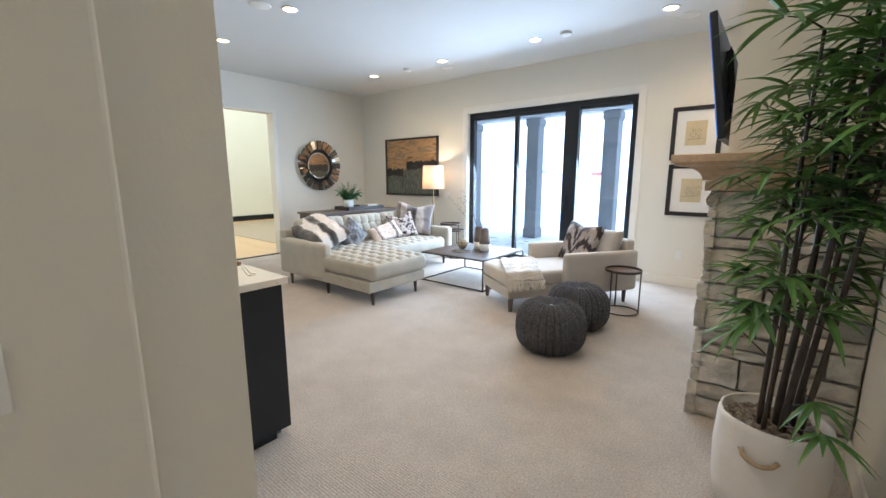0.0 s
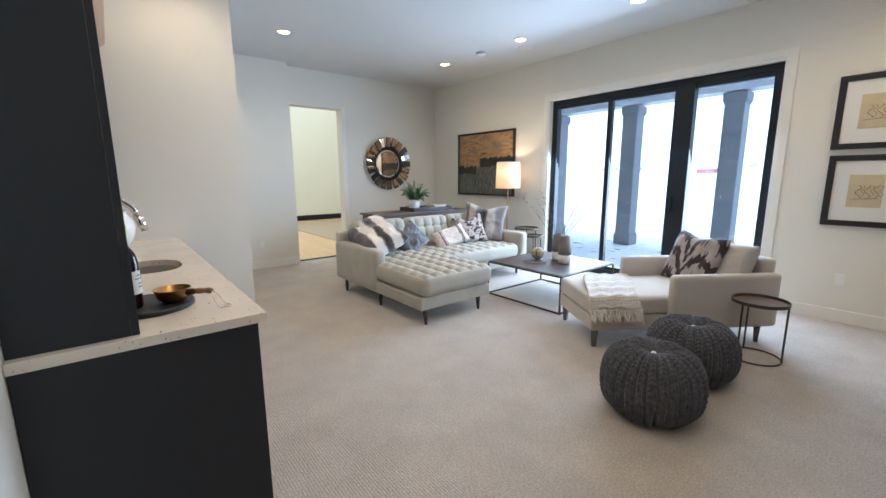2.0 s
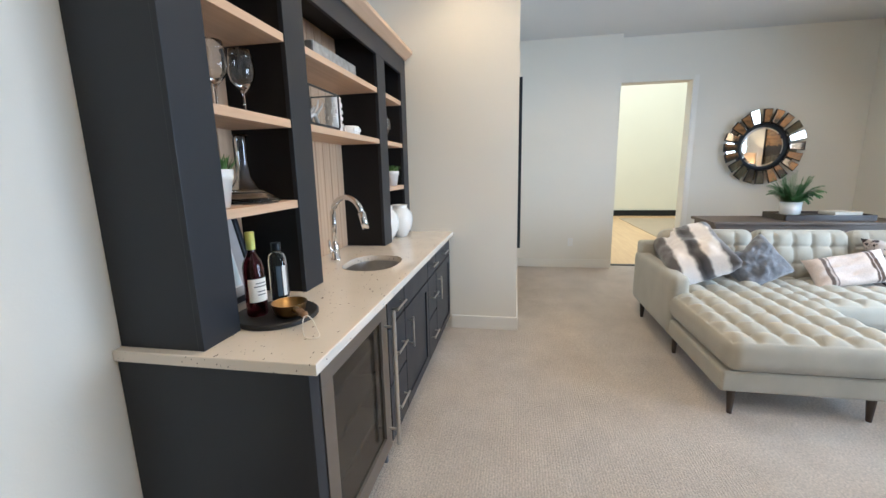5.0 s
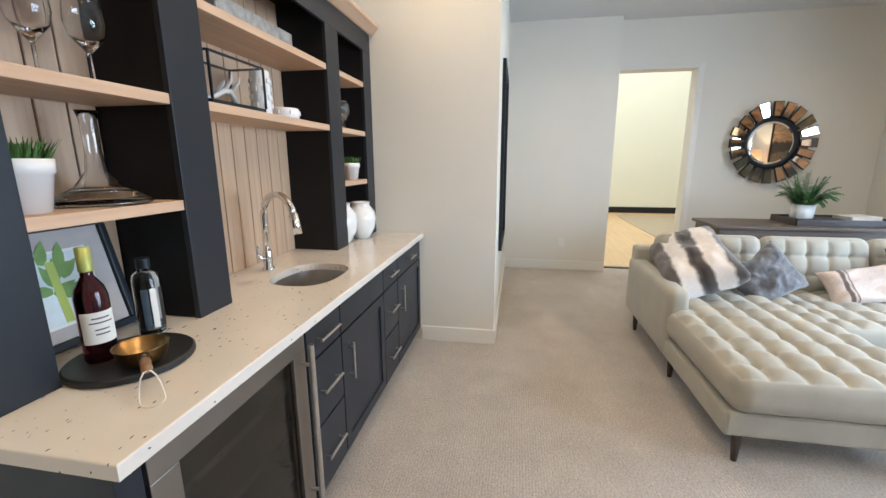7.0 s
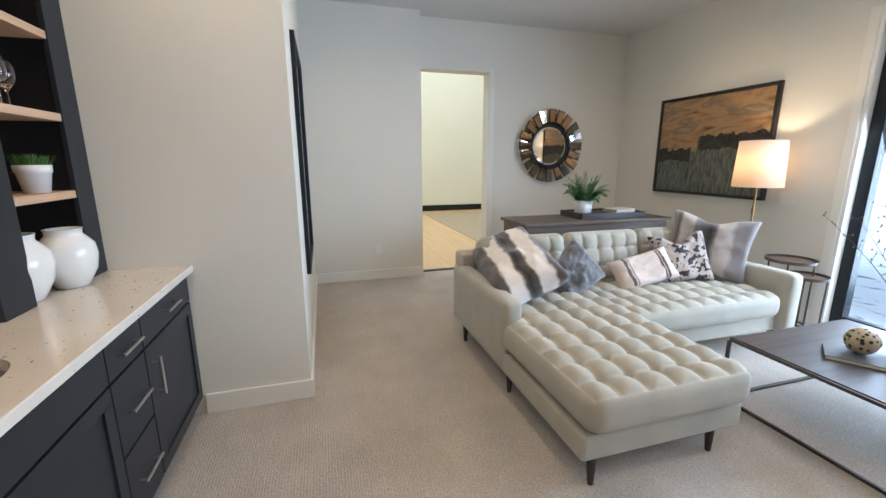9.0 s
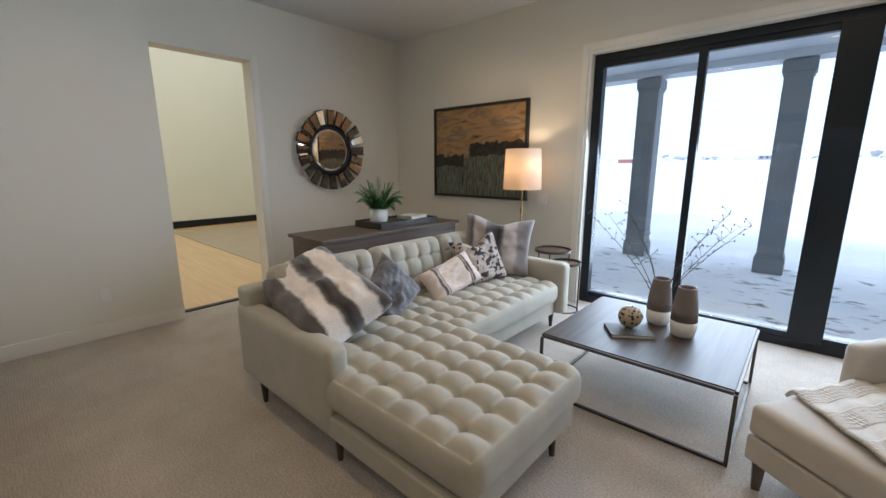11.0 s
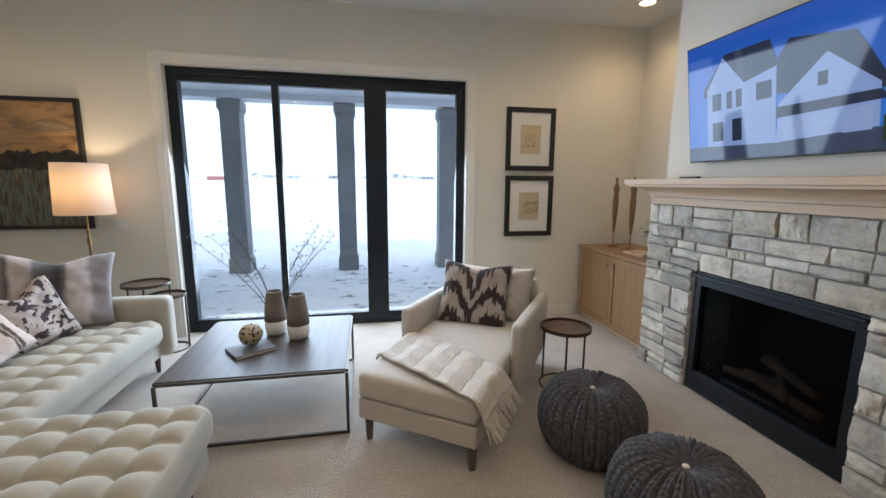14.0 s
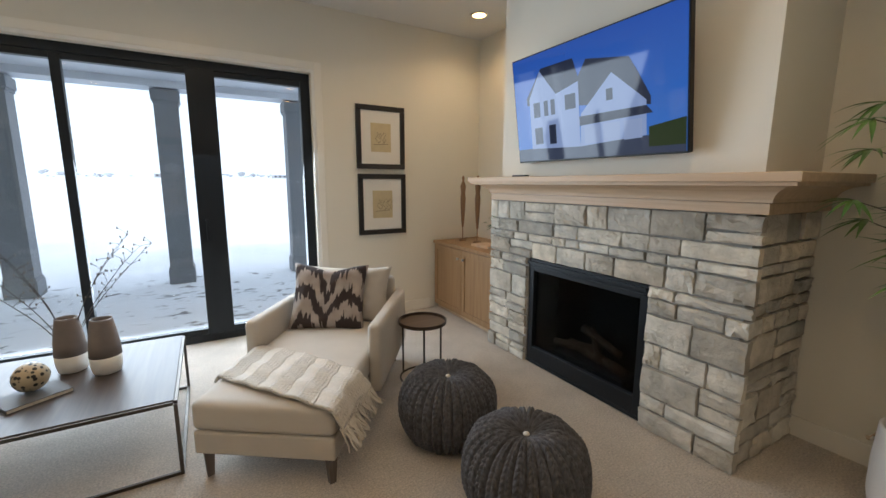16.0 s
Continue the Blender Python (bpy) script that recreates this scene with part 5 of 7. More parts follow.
M_SOOT = material("soot_black", (0.005, 0.005, 0.005), 0.85, vary=0.3, scale=8)
M_SMOKED = M_PANE.copy()
M_SMOKED.name = "smoked_glass"
next(n for n in M_SMOKED.node_tree.nodes if n.bl_idname == "ShaderNodeBsdfTransparent").inputs[0].default_value = (0.42, 0.42, 0.42, 1)
next(n for n in M_SMOKED.node_tree.nodes if n.bl_idname == "ShaderNodeMath" and n.operation == "MULTIPLY_ADD").inputs[2].default_value = 0.09
M_FIREGLASS = M_SMOKED.copy()
M_FIREGLASS.name = "fireplace_glass"
next(n for n in M_FIREGLASS.node_tree.nodes if n.bl_idname == "ShaderNodeBsdfTransparent").inputs[0].default_value = (0.62, 0.64, 0.64, 1)
next(n for n in M_FIREGLASS.node_tree.nodes if n.bl_idname == "ShaderNodeMath" and n.operation == "MULTIPLY_ADD").inputs[1].default_value = 0.3
next(n for n in M_FIREGLASS.node_tree.nodes if n.bl_idname == "ShaderNodeMath" and n.operation == "MULTIPLY_ADD").inputs[2].default_value = 0.012
next(n for n in M_FIREGLASS.node_tree.nodes if n.type == "BSDF_GLOSSY").inputs["Roughness"].default_value = 0.12
M_LOG = material("ceramic_log", (0.10, 0.065, 0.045), 0.9, vary=0.3, scale=18, bump=0.004, bump_scale=40)
firebox()


# ---- oak cabinet in the alcove ----
def shaker_door(parent, x, y0, y1, z0, z1, mat, knob_y=None, rail=0.06):
    """A framed door facing -x, standing at x."""
    d = part("door", box(x - 0.002, y0 + rail, z0 + rail, x + 0.014, y1 - rail, z1 - rail), mat, parent)
    for a, b, c, e in ((y0, z0, y1, z0 + rail), (y0, z1 - rail, y1, z1), (y0, z0 + rail, y0 + rail, z1 - rail), (y1 - rail, z0 + rail, y1, z1 - rail)):
        part("frame", box(x - 0.012, a + 0.0004, b + 0.0004, x + 0.014, c - 0.0004, e - 0.0004, 0.0015), mat, d)
    if knob_y is not None:
        part("knob", moved(lathe([(0.006, 0), (0.006, 0.012), (0.014, 0.016), (0.014, 0.024), (0.0, 0.028)], 16), Matrix.Translation((x - 0.012, knob_y, z1 - 0.10)) @ pose(0, 0, 0, 0, -90, 0)), M_STEEL, d, "small steel knob", True)
    return d


def alcove_cabinet():
    c = thing("oak_cabinet", (0, 0, 0), "built-in light oak cabinet beside the fireplace", "cabinet")
    part("body", box(-0.12, 5.075, 0.06, 0.495, 6.27, 0.80), M_OAK_DARK, c)
    part("plinth", box(-0.09, 5.075, 0.0, 0.495, 6.27, 0.059), M_OAK_Y, c)
    part("top", box(-0.155, 5.07, 0.801, 0.497, 6.285, 0.835, 0.003), M_OAK_DARK, c)
    shaker_door(c, -0.136, 5.675, 6.26, 0.065, 0.795, M_OAK_DARK, 5.725)
    shaker_door(c, -0.136, 5.085, 5.67, 0.065, 0.795, M_OAK_DARK, 5.62)


alcove_cabinet()
M_CARVED = wood("carved_teak", (0.30, 0.17, 0.085), (0.18, 0.095, 0.045), "z", 0.5)


def figure(x, y, h):
    """A plain slim turned form on a stand."""
    s = h / 0.75
    bm = lathe([(0.05, 0), (0.05, 0.02), (0.006, 0.021), (0.006, 0.16), (0.012, 0.165), (0.020, 0.25), (0.030, 0.40), (0.034, 0.50), (0.026, 0.56), (0.036, 0.64), (0.020, 0.685), (0.012, 0.70), (0.017, 0.73), (0.012, 0.755), (0, 0.76)], 20)
    moved(bm, Matrix.Diagonal((1, 0.75, s, 1)))
    ob = tagged(part("wooden_sculpture", bm, M_CARVED, smooth=True), "slim carved wooden sculpture on a small stand", "sculpture", "pair of sculptures")
    ob.location = (x, y, 0.835)


figure(0.12, 6.06, 0.75)
figure(0.16, 5.82, 0.75)
book(0.10, 5.55, 0.835, 5, 0.22, 0.26, 0.025, M_OAK, "tan book lying on the oak cabinet")


def sprig(x, y, z):
    s = thing("potted_plant", (x, y, z), "small leafy plant in a white pot on the cabinet", "plant")
    part("pot", lathe([(0.05, 0), (0.062, 0.12), (0.055, 0.12), (0, 0.11)], 24), M_WHITE, s, smooth=True)
    rnd = random.Random(5)
    bm = bmesh.new()
    for k in range(160):
        a, e = rnd.uniform(0, 6.28), rnd.uniform(-0.3, 1.4)
        d = Vector((math.cos(a) * math.cos(e), math.sin(a) * math.cos(e), math.sin(e)))
        leaf_blade(bm, Vector((0, 0, 0.24)) + d * rnd.uniform(0.03, 0.15), d, 0.06, 0.03, 0.3, 3)
    tagged(part("leaves", bm, M_LEAF, s), kind="stuff")


sprig(0.10, 5.30, 0.835)


# ---- bar ----
def pull(parent, p0, p1, out):
    """A round bar handle on two posts."""
    p0, p1, out = Vector(p0), Vector(p1), Vector(out)
    h = part("handle", rod(p0 + out, p1 + out, 0.006), M_STEEL, parent, "brushed steel bar handle")
    for f in (0.12, 0.88):
        q = p0.lerp(p1, f)
        part("post", rod(q, q + out, 0.0045), M_STEEL, h)
    return h


FY = 1.275  # plane of the bar's fronts


def front(parent, name, x0, x1, z0, z1, shaker, vertical=None):
    """A drawer or door front facing +y between x0 (far) and x1 (near)."""
    g = 0.0034
    x0, x1, z0, z1 = x0 + g, x1 - g, z0 + g, z1 - g
    if not shaker:
        d = part(name, box(x0, FY - 0.02, z0, x1, FY, z1, 0.002), M_CAB, parent)
    else:
        r = 0.058
        d = part(name, box(x0 + r, FY - 0.02, z0 + r, x1 - r, FY - 0.009, z1 - r), M_CAB, parent)
        for a, b, c, e in ((x0, z0, x1, z0 + r), (x0, z1 - r, x1, z1), (x0, z0 + r, x0 + r, z1 - r), (x1 - r, z0 + r, x1, z1 - r)):
            part("frame", box(a + 0.0003, FY - 0.02, b + 0.0003, c - 0.0003, FY, e - 0.0003, 0.0015), M_CAB, d)
    m = (x0 + x1) / 2
    if vertical is None:
        w = min(0.085, (x1 - x0) * 0.32)
        zz = (z0 + z1) / 2 if not shaker else z1 - 0.05
        pull(d, (m - w, FY, zz), (m + w, FY, zz), (0, 0.03, 0))
    elif vertical != 0:
        pull(d, (vertical, FY, z1 - 0.24), (vertical, FY, z1 - 0.06), (0, 0.03, 0))
    return d


def bar_unit(x0, x1, label, top=0.878):
    u = thing("base_cabinet", (0, 0, 0), label, "cabinet", "bar base cabinets")
    part("body", box(x0 + 0.0006, 0.602, 0.10, x1 - 0.0006, FY - 0.0205, top), M_CAB_SHADED, u)
    part("toe_kick", box(x0 + 0.0006, 0.602, 0.0, x1 - 0.0006, FY - 0.085, 0.0995), M_CAB_SHADED, u)
    return u


u = bar_unit(-2.965, -2.665, "charcoal painted three-drawer base cabinet under the bar top")
for z0, z1 in ((0.715, 0.868), (0.415, 0.712), (0.11, 0.412)):
    front(u, "drawer", -2.965, -2.665, z0, z1, False)
u = bar_unit(-3.565, -2.965, "charcoal painted sink base cabinet under the bar top", 0.69)
front(u, "drawer", -3.565, -2.965, 0.715, 0.868, False, 0)
front(u, "door", -3.565, -2.965, 0.11, 0.712, True, -3.03)
u = bar_unit(-3.855, -3.565, "narrow charcoal three-drawer base cabinet under the bar top")
for z0, z1 in ((0.715, 0.868), (0.415, 0.712), (0.11, 0.412)):
    front(u, "drawer", -3.855, -3.565, z0, z1, False)
u = bar_unit(-4.497, -3.855, "charcoal painted base cabinet with drawer and door")
front(u, "drawer", -4.49, -3.855, 0.715, 0.868, False)
front(u, "door", -4.49, -3.855, 0.11, 0.712, True, -3.92)
# end panel and wine fridge
e = thing("end_panel", (0, 0, 0), "charcoal painted end panel of the bar", "panel")
part("panel", box(-1.985, 0.602, 0.055, -1.925, FY, 0.878, 0.002), M_CAB, e)
part("toe_kick", box(-1.985, 0.602, 0.0, -1.950, FY - 0.075, 0.0545), M_CAB, e)
# liner tinted blue-grey to imitate window light reflected in the door glass
M_FRIDGE = material("fridge_liner_reflect_blue", (0.17, 0.195, 0.235), 0.5, vary=0.05)
w = thing("beverage_fridge", (0, 0, 0), "built-in beverage fridge with a steel-framed glass door", "fridge")
part("cabinet", box(-2.6625, 0.602, 0.0, -1.9875, 0.64, 0.876), M_FRIDGE, w)
for a, b in (((-2.6625, 0.641, 0.0), (-2.6455, FY - 0.03, 0.876)), ((-2.0055, 0.641, 0.0), (-1.9875, FY - 0.03, 0.876)), ((-2.6450, 0.641, 0.858), (-2.0060, FY - 0.03, 0.876)), ((-2.6450, 0.641, 0.0), (-2.0060, FY - 0.06, 0.10))):
    part("shell", box(*a, *b), M_FRIDGE, w)
for z in (0.30, 0.48, 0.66):
    s = part("shelf", box(-2.6405, 0.66, z, -2.0105, FY - 0.06, z + 0.008), M_STEEL, w, "steel wire shelf")
    part("lip", box(-2.6405, FY - 0.058, z - 0.012, -2.0105, FY - 0.045, z + 0.012, 0.002), M_STEEL, s)
d = part("door", box(-2.5755, FY - 0.02, 0.19, -2.0755, FY - 0.012, 0.79), M_SMOKED, w, "dark glass door")
for a, b, c, q in ((-2.6555, 0.105, -1.9955, 0.19), (-2.6555, 0.79, -1.9955, 0.872), (-2.6555, 0.19, -2.5755, 0.79), (-2.0755, 0.19, -1.9955, 0.79)):
    part("frame", box(a + 0.0003, FY - 0.028, b + 0.0003, c - 0.0003, FY, q - 0.0003, 0.002), M_STEEL_DARK, d, "brushed steel door frame")
h = part("handle", rod((-2.6205, FY + 0.045, 0.14), (-2.6205, FY + 0.045, 0.83), 0.011, seg=16), M_STEEL, d, "long steel bar handle")
for z in (0.22, 0.75):
    part("post", rod((-2.6205, FY, z), (-2.6205, FY + 0.045, z), 0.007), M_STEEL, d)


# worktop with a sink cut through it
def worktop():
    t = thing("worktop", (0, 0, 0), "speckled cream quartz bar top with an undermount sink", "worktop")
    x0, x1, y0, y1, z0, z1 = -4.499, -1.914, 0.602, 1.307, 0.879, 0.915
    cx, cy, a, b = -3.218, 1.012, 0.215, 0.165
    n = 48
    bm = bmesh.new()

    def outer(k):
        w = 2 * math.pi * k / n
        c, s = math.cos(w), math.sin(w)
        m = max(abs(c), abs(s))
        return c / m, s / m

    def ring(z, kind):
        r = []
        for k in range(n):
            w = 2 * math.pi * k / n
            c, s = math.cos(w), math.sin(w)
            if kind == "hole":
                p = (abs(c) ** 2.6 + abs(s) ** 2.6) ** (-1 / 2.6)
                r.append(bm.verts.new((cx + a * c * p, cy + b * s * p, z)))
            else:
                u, v = outer(k)
                r.append(bm.verts.new((cx + (u * (x1 - cx) if u > 0 else u * (cx - x0)), cy + (v * (y1 - cy) if v > 0 else v * (cy - y0)), z)))
        return r
    rings = [ring(z0, "hole"), ring(z1, "hole"), ring(z1, "square"), ring(z0, "square")]
    outline = set(rings[2])
    for p, q in zip(rings, rings[1:] + rings[:1]):
        for k in range(n):
            bm.faces.new((p[k], p[(k + 1) % n], q[(k + 1) % n], q[k]))
    bmesh.ops.recalc_face_normals(bm, faces=bm.faces[:])
    rim = [e for e in bm.edges if all(v in outline for v in e.verts)]
    bmesh.ops.bevel(bm, geom=rim, offset=0.004, segments=2, profile=0.5, affect="EDGES")
    part("slab", bm, M_QUARTZ, t)
    bm = bmesh.new()
    rr = []
    for z, f in ((0.878, 1.02), (0.80, 0.98), (0.72, 0.93), (0.70, 0.80), (0.695, 0.10)):
        ring2 = []
        for k in range(n):
            w = 2 * math.pi * k / n
            c, s = math.cos(w), math.sin(w)
            p = (abs(c) ** 2.6 + abs(s) ** 2.6) ** (-1 / 2.6)
            ring2.append(bm.verts.new((cx + a * c * p * f, cy + b * s * p * f, z)))
        rr.append(ring2)
    for p, q in zip(rr, rr[1:]):
        for k in range(n):
            bm.faces.new((p[k], q[k], q[(k + 1) % n], p[(k + 1) % n]))
    bm.faces.new(rr[-1])
    part("sink_bowl", bm, M_BOWL, t, "brushed steel sink bowl", True)


M_BOWL = material("satin_steel_bowl", (0.44, 0.42, 0.39), 0.34, 0.85, vary=0.06, scale=20)
M_QUARTZ = material("speckled_quartz", (0.72, 0.66, 0.575), 0.16, vary=0.03, scale=5)
qn = M_QUARTZ.node_tree
qv, qr, qm, qc, qp = (qn.nodes.new(k) for k in ("ShaderNodeTexNoise", "ShaderNodeMapRange", "ShaderNodeMix", "ShaderNodeTexCoord", "ShaderNodeMapping"))
qp.inputs["Scale"].default_value = (34, 85, 60)
qv.inputs["Scale"].default_value, qv.inputs["Detail"].default_value = 1.0, 2.0
qr.inputs["From Min"].default_value, qr.inputs["From Max"].default_value = 0.695, 0.71
qm.data_type = "RGBA"
qm.inputs["B"].default_value = (0.10, 0.085, 0.075, 1)
base_link = next(l for l in qn.links if l.to_socket.name == "Base Color")
qn.links.new(base_link.from_socket, qm.inputs["A"])
qn.links.new(qc.outputs["Object"], qp.inputs["Vector"])
qn.links.new(qp.outputs["Vector"], qv.inputs["Vector"])
qn.links.new(qv.outputs["Fac"], qr.inputs["Value"])
qn.links.new(qr.outputs["Result"], qm.inputs["Factor"])
qn.links.new(qm.outputs["Result"], qn.nodes["Principled BSDF"].inputs["Base Color"])
worktop()


def faucet():
    f = thing("faucet", Matrix.Translation((-3.25, 0.755, 0.915)) @ Matrix.Diagonal((1.2, 1.2, 1.1, 1)), "polished chrome gooseneck faucet beside the sink", "faucet")
    part("base", lathe([(0.028, 0), (0.026, 0.012), (0.019, 0.02), (0.019, 0.09), (0.015, 0.10)], 24), M_CHROME, f, smooth=True)
    pts = [(0, 0, 0.09), (0, 0, 0.22)] + [(0.05 * (1 - math.cos(a)), 0.105 * (1 - math.cos(a)) * 0.95, 0.26 + 0.105 * math.sin(a)) for a in np.linspace(0, math.pi * 0.92, 14)]
    part("neck", tube(pts, 0.0145, 14), M_CHROME, f, smooth=True)
    e = Vector(pts[-1])
    part("spray_head", rod(e, e + Vector((0.012, 0.022, -0.085)), 0.019, 0.016, 16), M_CHROME, f, smooth=True)
    part("lever", tube([(0.018, 0.0, 0.06), (0.05, 0.0, 0.065), (0.056, 0.0, 0.09), (0.058, -0.004, 0.13)], [0.009, 0.010, 0.008, 0.007], 10), M_CHROME, f, smooth=True)


faucet()


# ---- hutch over the bar ----
def hutch():
    h = thing("bar_hutch", (0, 0, 0), "charcoal open-shelf bar hutch with oak shelves and back", "shelving")
    Y0, Y1, TOP = 0.602, 0.914, 2.385
    # face frame stiles, side panels
    for x0, x1 in ((-2.12, -1.945), (-2.757, -2.587), (-3.93, -3.757), (-4.497, -4.35)):
        part("stile", box(x0, Y1 - 0.022, 0.9155, x1, Y1, TOP - 0.13, 0.002), M_CAB, h)
    for x0, x1 in ((-1.975, -1.947), (-2.115, -2.09), (-2.617, -2.592), (-2.752, -2.727), (-3.787, -3.762), (-3.925, -3.90), (-4.38, -4.355), (-4.495, -4.47)):
        part("side_panel", box(x0, Y0, 0.9155, x1, Y1 - 0.0225, TOP - 0.02), M_CAB if x1 > -1.97 else M_CAB_SHADED, h)
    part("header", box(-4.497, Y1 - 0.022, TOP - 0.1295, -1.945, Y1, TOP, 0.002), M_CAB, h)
    part("top_board", box(-4.497, Y0, TOP - 0.0195, -1.947, Y1 - 0.0225, TOP - 0.002), M_CAB_SHADED, h)
    # oak crown strip
    bm = bmesh.new()
    rings = []
    for o, z in ((0.0, TOP), (0.012, TOP), (0.070, TOP + 0.045), (0.074, TOP + 0.065), (0.0, TOP + 0.065)):
        rings.append([bm.verts.new(p) for p in ((-4.498, Y1 + o, z), (-1.945 + o, Y1 + o, z), (-1.945 + o, Y0, z), (-4.498, Y0, z))])
    for a, b in zip(rings, rings[1:]):
        for k in range(4):
            bm.faces.new((a[k], a[(k + 1) % 4], b[(k + 1) % 4], b[k]))
    bm.faces.new(rings[0][::-1])
    bm.faces.new(rings[-1])
    bmesh.ops.recalc_face_normals(bm, faces=bm.faces[:])
    part("crown_moulding", bm, M_OAK, h, "light oak crown moulding")
    # back of upright oak planks
    for x0, x1, z0 in ((-2.591, -2.117, 1.00), (-3.761, -2.753, 0.916), (-4.354, -3.926, 1.00)):
        n = round((x1 - x0) / 0.105)
        for k in range(n):
            a = x0 + (x1 - x0) * k / n
            part("plank", box(a + 0.003, 0.607, z0, a + (x1 - x0) / n - 0.003, 0.617, TOP - 0.02, 0.002, 1), M_OAK_Z, h)
    part("back_board", box(-4.47, 0.602, 0.916, -1.986, 0.606, TOP - 0.02), M_CAB_SHADED, h)
    for x0, x1, zs in ((-2.591, -2.116, (1.345, 1.69, 2.035)), (-3.761, -2.753, (1.69, 2.035)), (-4.354, -3.926, (1.345, 1.69, 2.035))):
        for z in zs:
            part("shelf", box(x0, 0.6175, z - 0.034, x1, 0.908, z, 0.002), M_OAK, h, "light oak shelf")


hutch()
SH = {1: 1.345, 2: 1.69, 3: 2.035}

# ---- things on the bar ----
M_WINE = clear_glass("dark_red_wine_bottle", (0.10, 0.012, 0.02))
M_CLEARBOTTLE = clear_glass("clear_bottle", (0.93, 0.95, 0.94))
M_BLUE_LABEL = material("slate_blue_label", (0.06, 0.085, 0.11), 0.6, vary=0.1, scale=30)
M_LABEL = material("paper_label", (0.74, 0.72, 0.66), 0.7, vary=0.04, scale=30)
M_FOIL = material("lime_foil", (0.42, 0.45, 0.12), 0.4, 0.3, vary=0.1, scale=30)
M_BARS = material("label_print", (0.10, 0.10, 0.10), 0.7)
M_SLATE_BLACK = material("black_slate", (0.014, 0.014, 0.015), 0.5, vary=0.2, scale=12, bump=0.001, bump_scale=60)


def bottle(x, y, z, r, h, glass, label_text, foil, spin, squat=False):
    b = thing("bottle", pose(x, y, z, 0, 0, spin), label_text, "bottle", "bottles on the bar")
    body = [(r * 0.92, 0), (r, 0.008), (r, h * 0.58), (r * 0.85, h * 0.66), (r * 0.38, h * 0.76), (r * 0.34, h * 0.95), (r * 0.4, h * 0.955), (r * 0.4, h), (0, h)]
    if squat:
        body = [(r * 0.92, 0), (r, 0.008), (r, h * 0.72), (r * 0.9, h * 0.79), (r * 0.45, h * 0.85), (r * 0.42, h * 0.9), (0, h * 0.9)]
    part("glass", lathe(body, 28), glass, b, smooth=True)
    if squat:
        part("cap", lathe([(r * 0.50, h * 0.87), (r * 0.52, h * 0.88), (r * 0.52, h), (0, h + 0.002)], 24), foil, b, "black screw cap")
        for name, mat, a0, a1 in (("label", M_BLUE_LABEL, 20, 50), ("label", M_LABEL, -12, 14), ("label", M_SLATE_BLACK, -75, -25)):
            bm = bmesh.new()
            prev = None
            for k in range(7):
                a = radians(a0 + (a1 - a0) * k / 6)
                row = [bm.verts.new(((r + 0.0008) * math.sin(a), (r + 0.0008) * math.cos(a), q)) for q in (h * 0.10, h * 0.62)]
                if prev:
                    bm.faces.new((prev[0], prev[1], row[1], row[0]))
                prev = row
            part(name, bm, mat, b, "narrow paper label", True)
        return
    part("capsule", lathe([(r * 0.42, h * 0.80), (r * 0.43, h * 0.81), (r * 0.43, h + 0.002), (0, h + 0.004)], 20), foil, b, "coloured foil capsule", True)
    bm = bmesh.new()
    prev = None
    for k in range(13):
        a = radians(-70 + 140 * k / 12)
        row = [bm.verts.new(((r + 0.0008) * math.sin(a), (r + 0.0008) * math.cos(a), q)) for q in (h * 0.18, h * 0.46)]
        if prev:
            bm.faces.new((prev[0], prev[1], row[1], row[0]))
        prev = row
    l = part("label", bm, M_LABEL, b, "white paper label", True)
    for q, wd in ((0.40, 30), (0.36, 40), (0.30, 24), (0.26, 24)):
        bm = bmesh.new()
        prev = None
        for k in range(7):
            a = radians(-wd + 2 * wd * k / 6)
            row = [bm.verts.new(((r + 0.0016) * math.sin(a), (r + 0.0016) * math.cos(a), h * q + s)) for s in (0, 0.004)]
            if prev:
                bm.faces.new((prev[0], prev[1], row[1], row[0]))
            prev = row
        part("print_bar", bm, M_BARS, l)


tagged(part("serving_board", lathe([(0.0, 0), (0.150, 0), (0.155, 0.004), (0.155, 0.016), (0.150, 0.02), (0, 0.02)], 48, (-2.272, 0.962, 0.9155)), M_SLATE_BLACK), "round black slate board on the bar top", "board")
bottle(-2.235, 0.905, 0.9358, 0.038, 0.315, M_WINE, "dark red wine bottle with white label and lime foil", M_FOIL, -20)
bottle(-2.415, 0.89, 0.9358, 0.037, 0.245, M_CLEARBOTTLE, "short clear glass liquor bottle with a black cap", M_BLACK, -20, True)


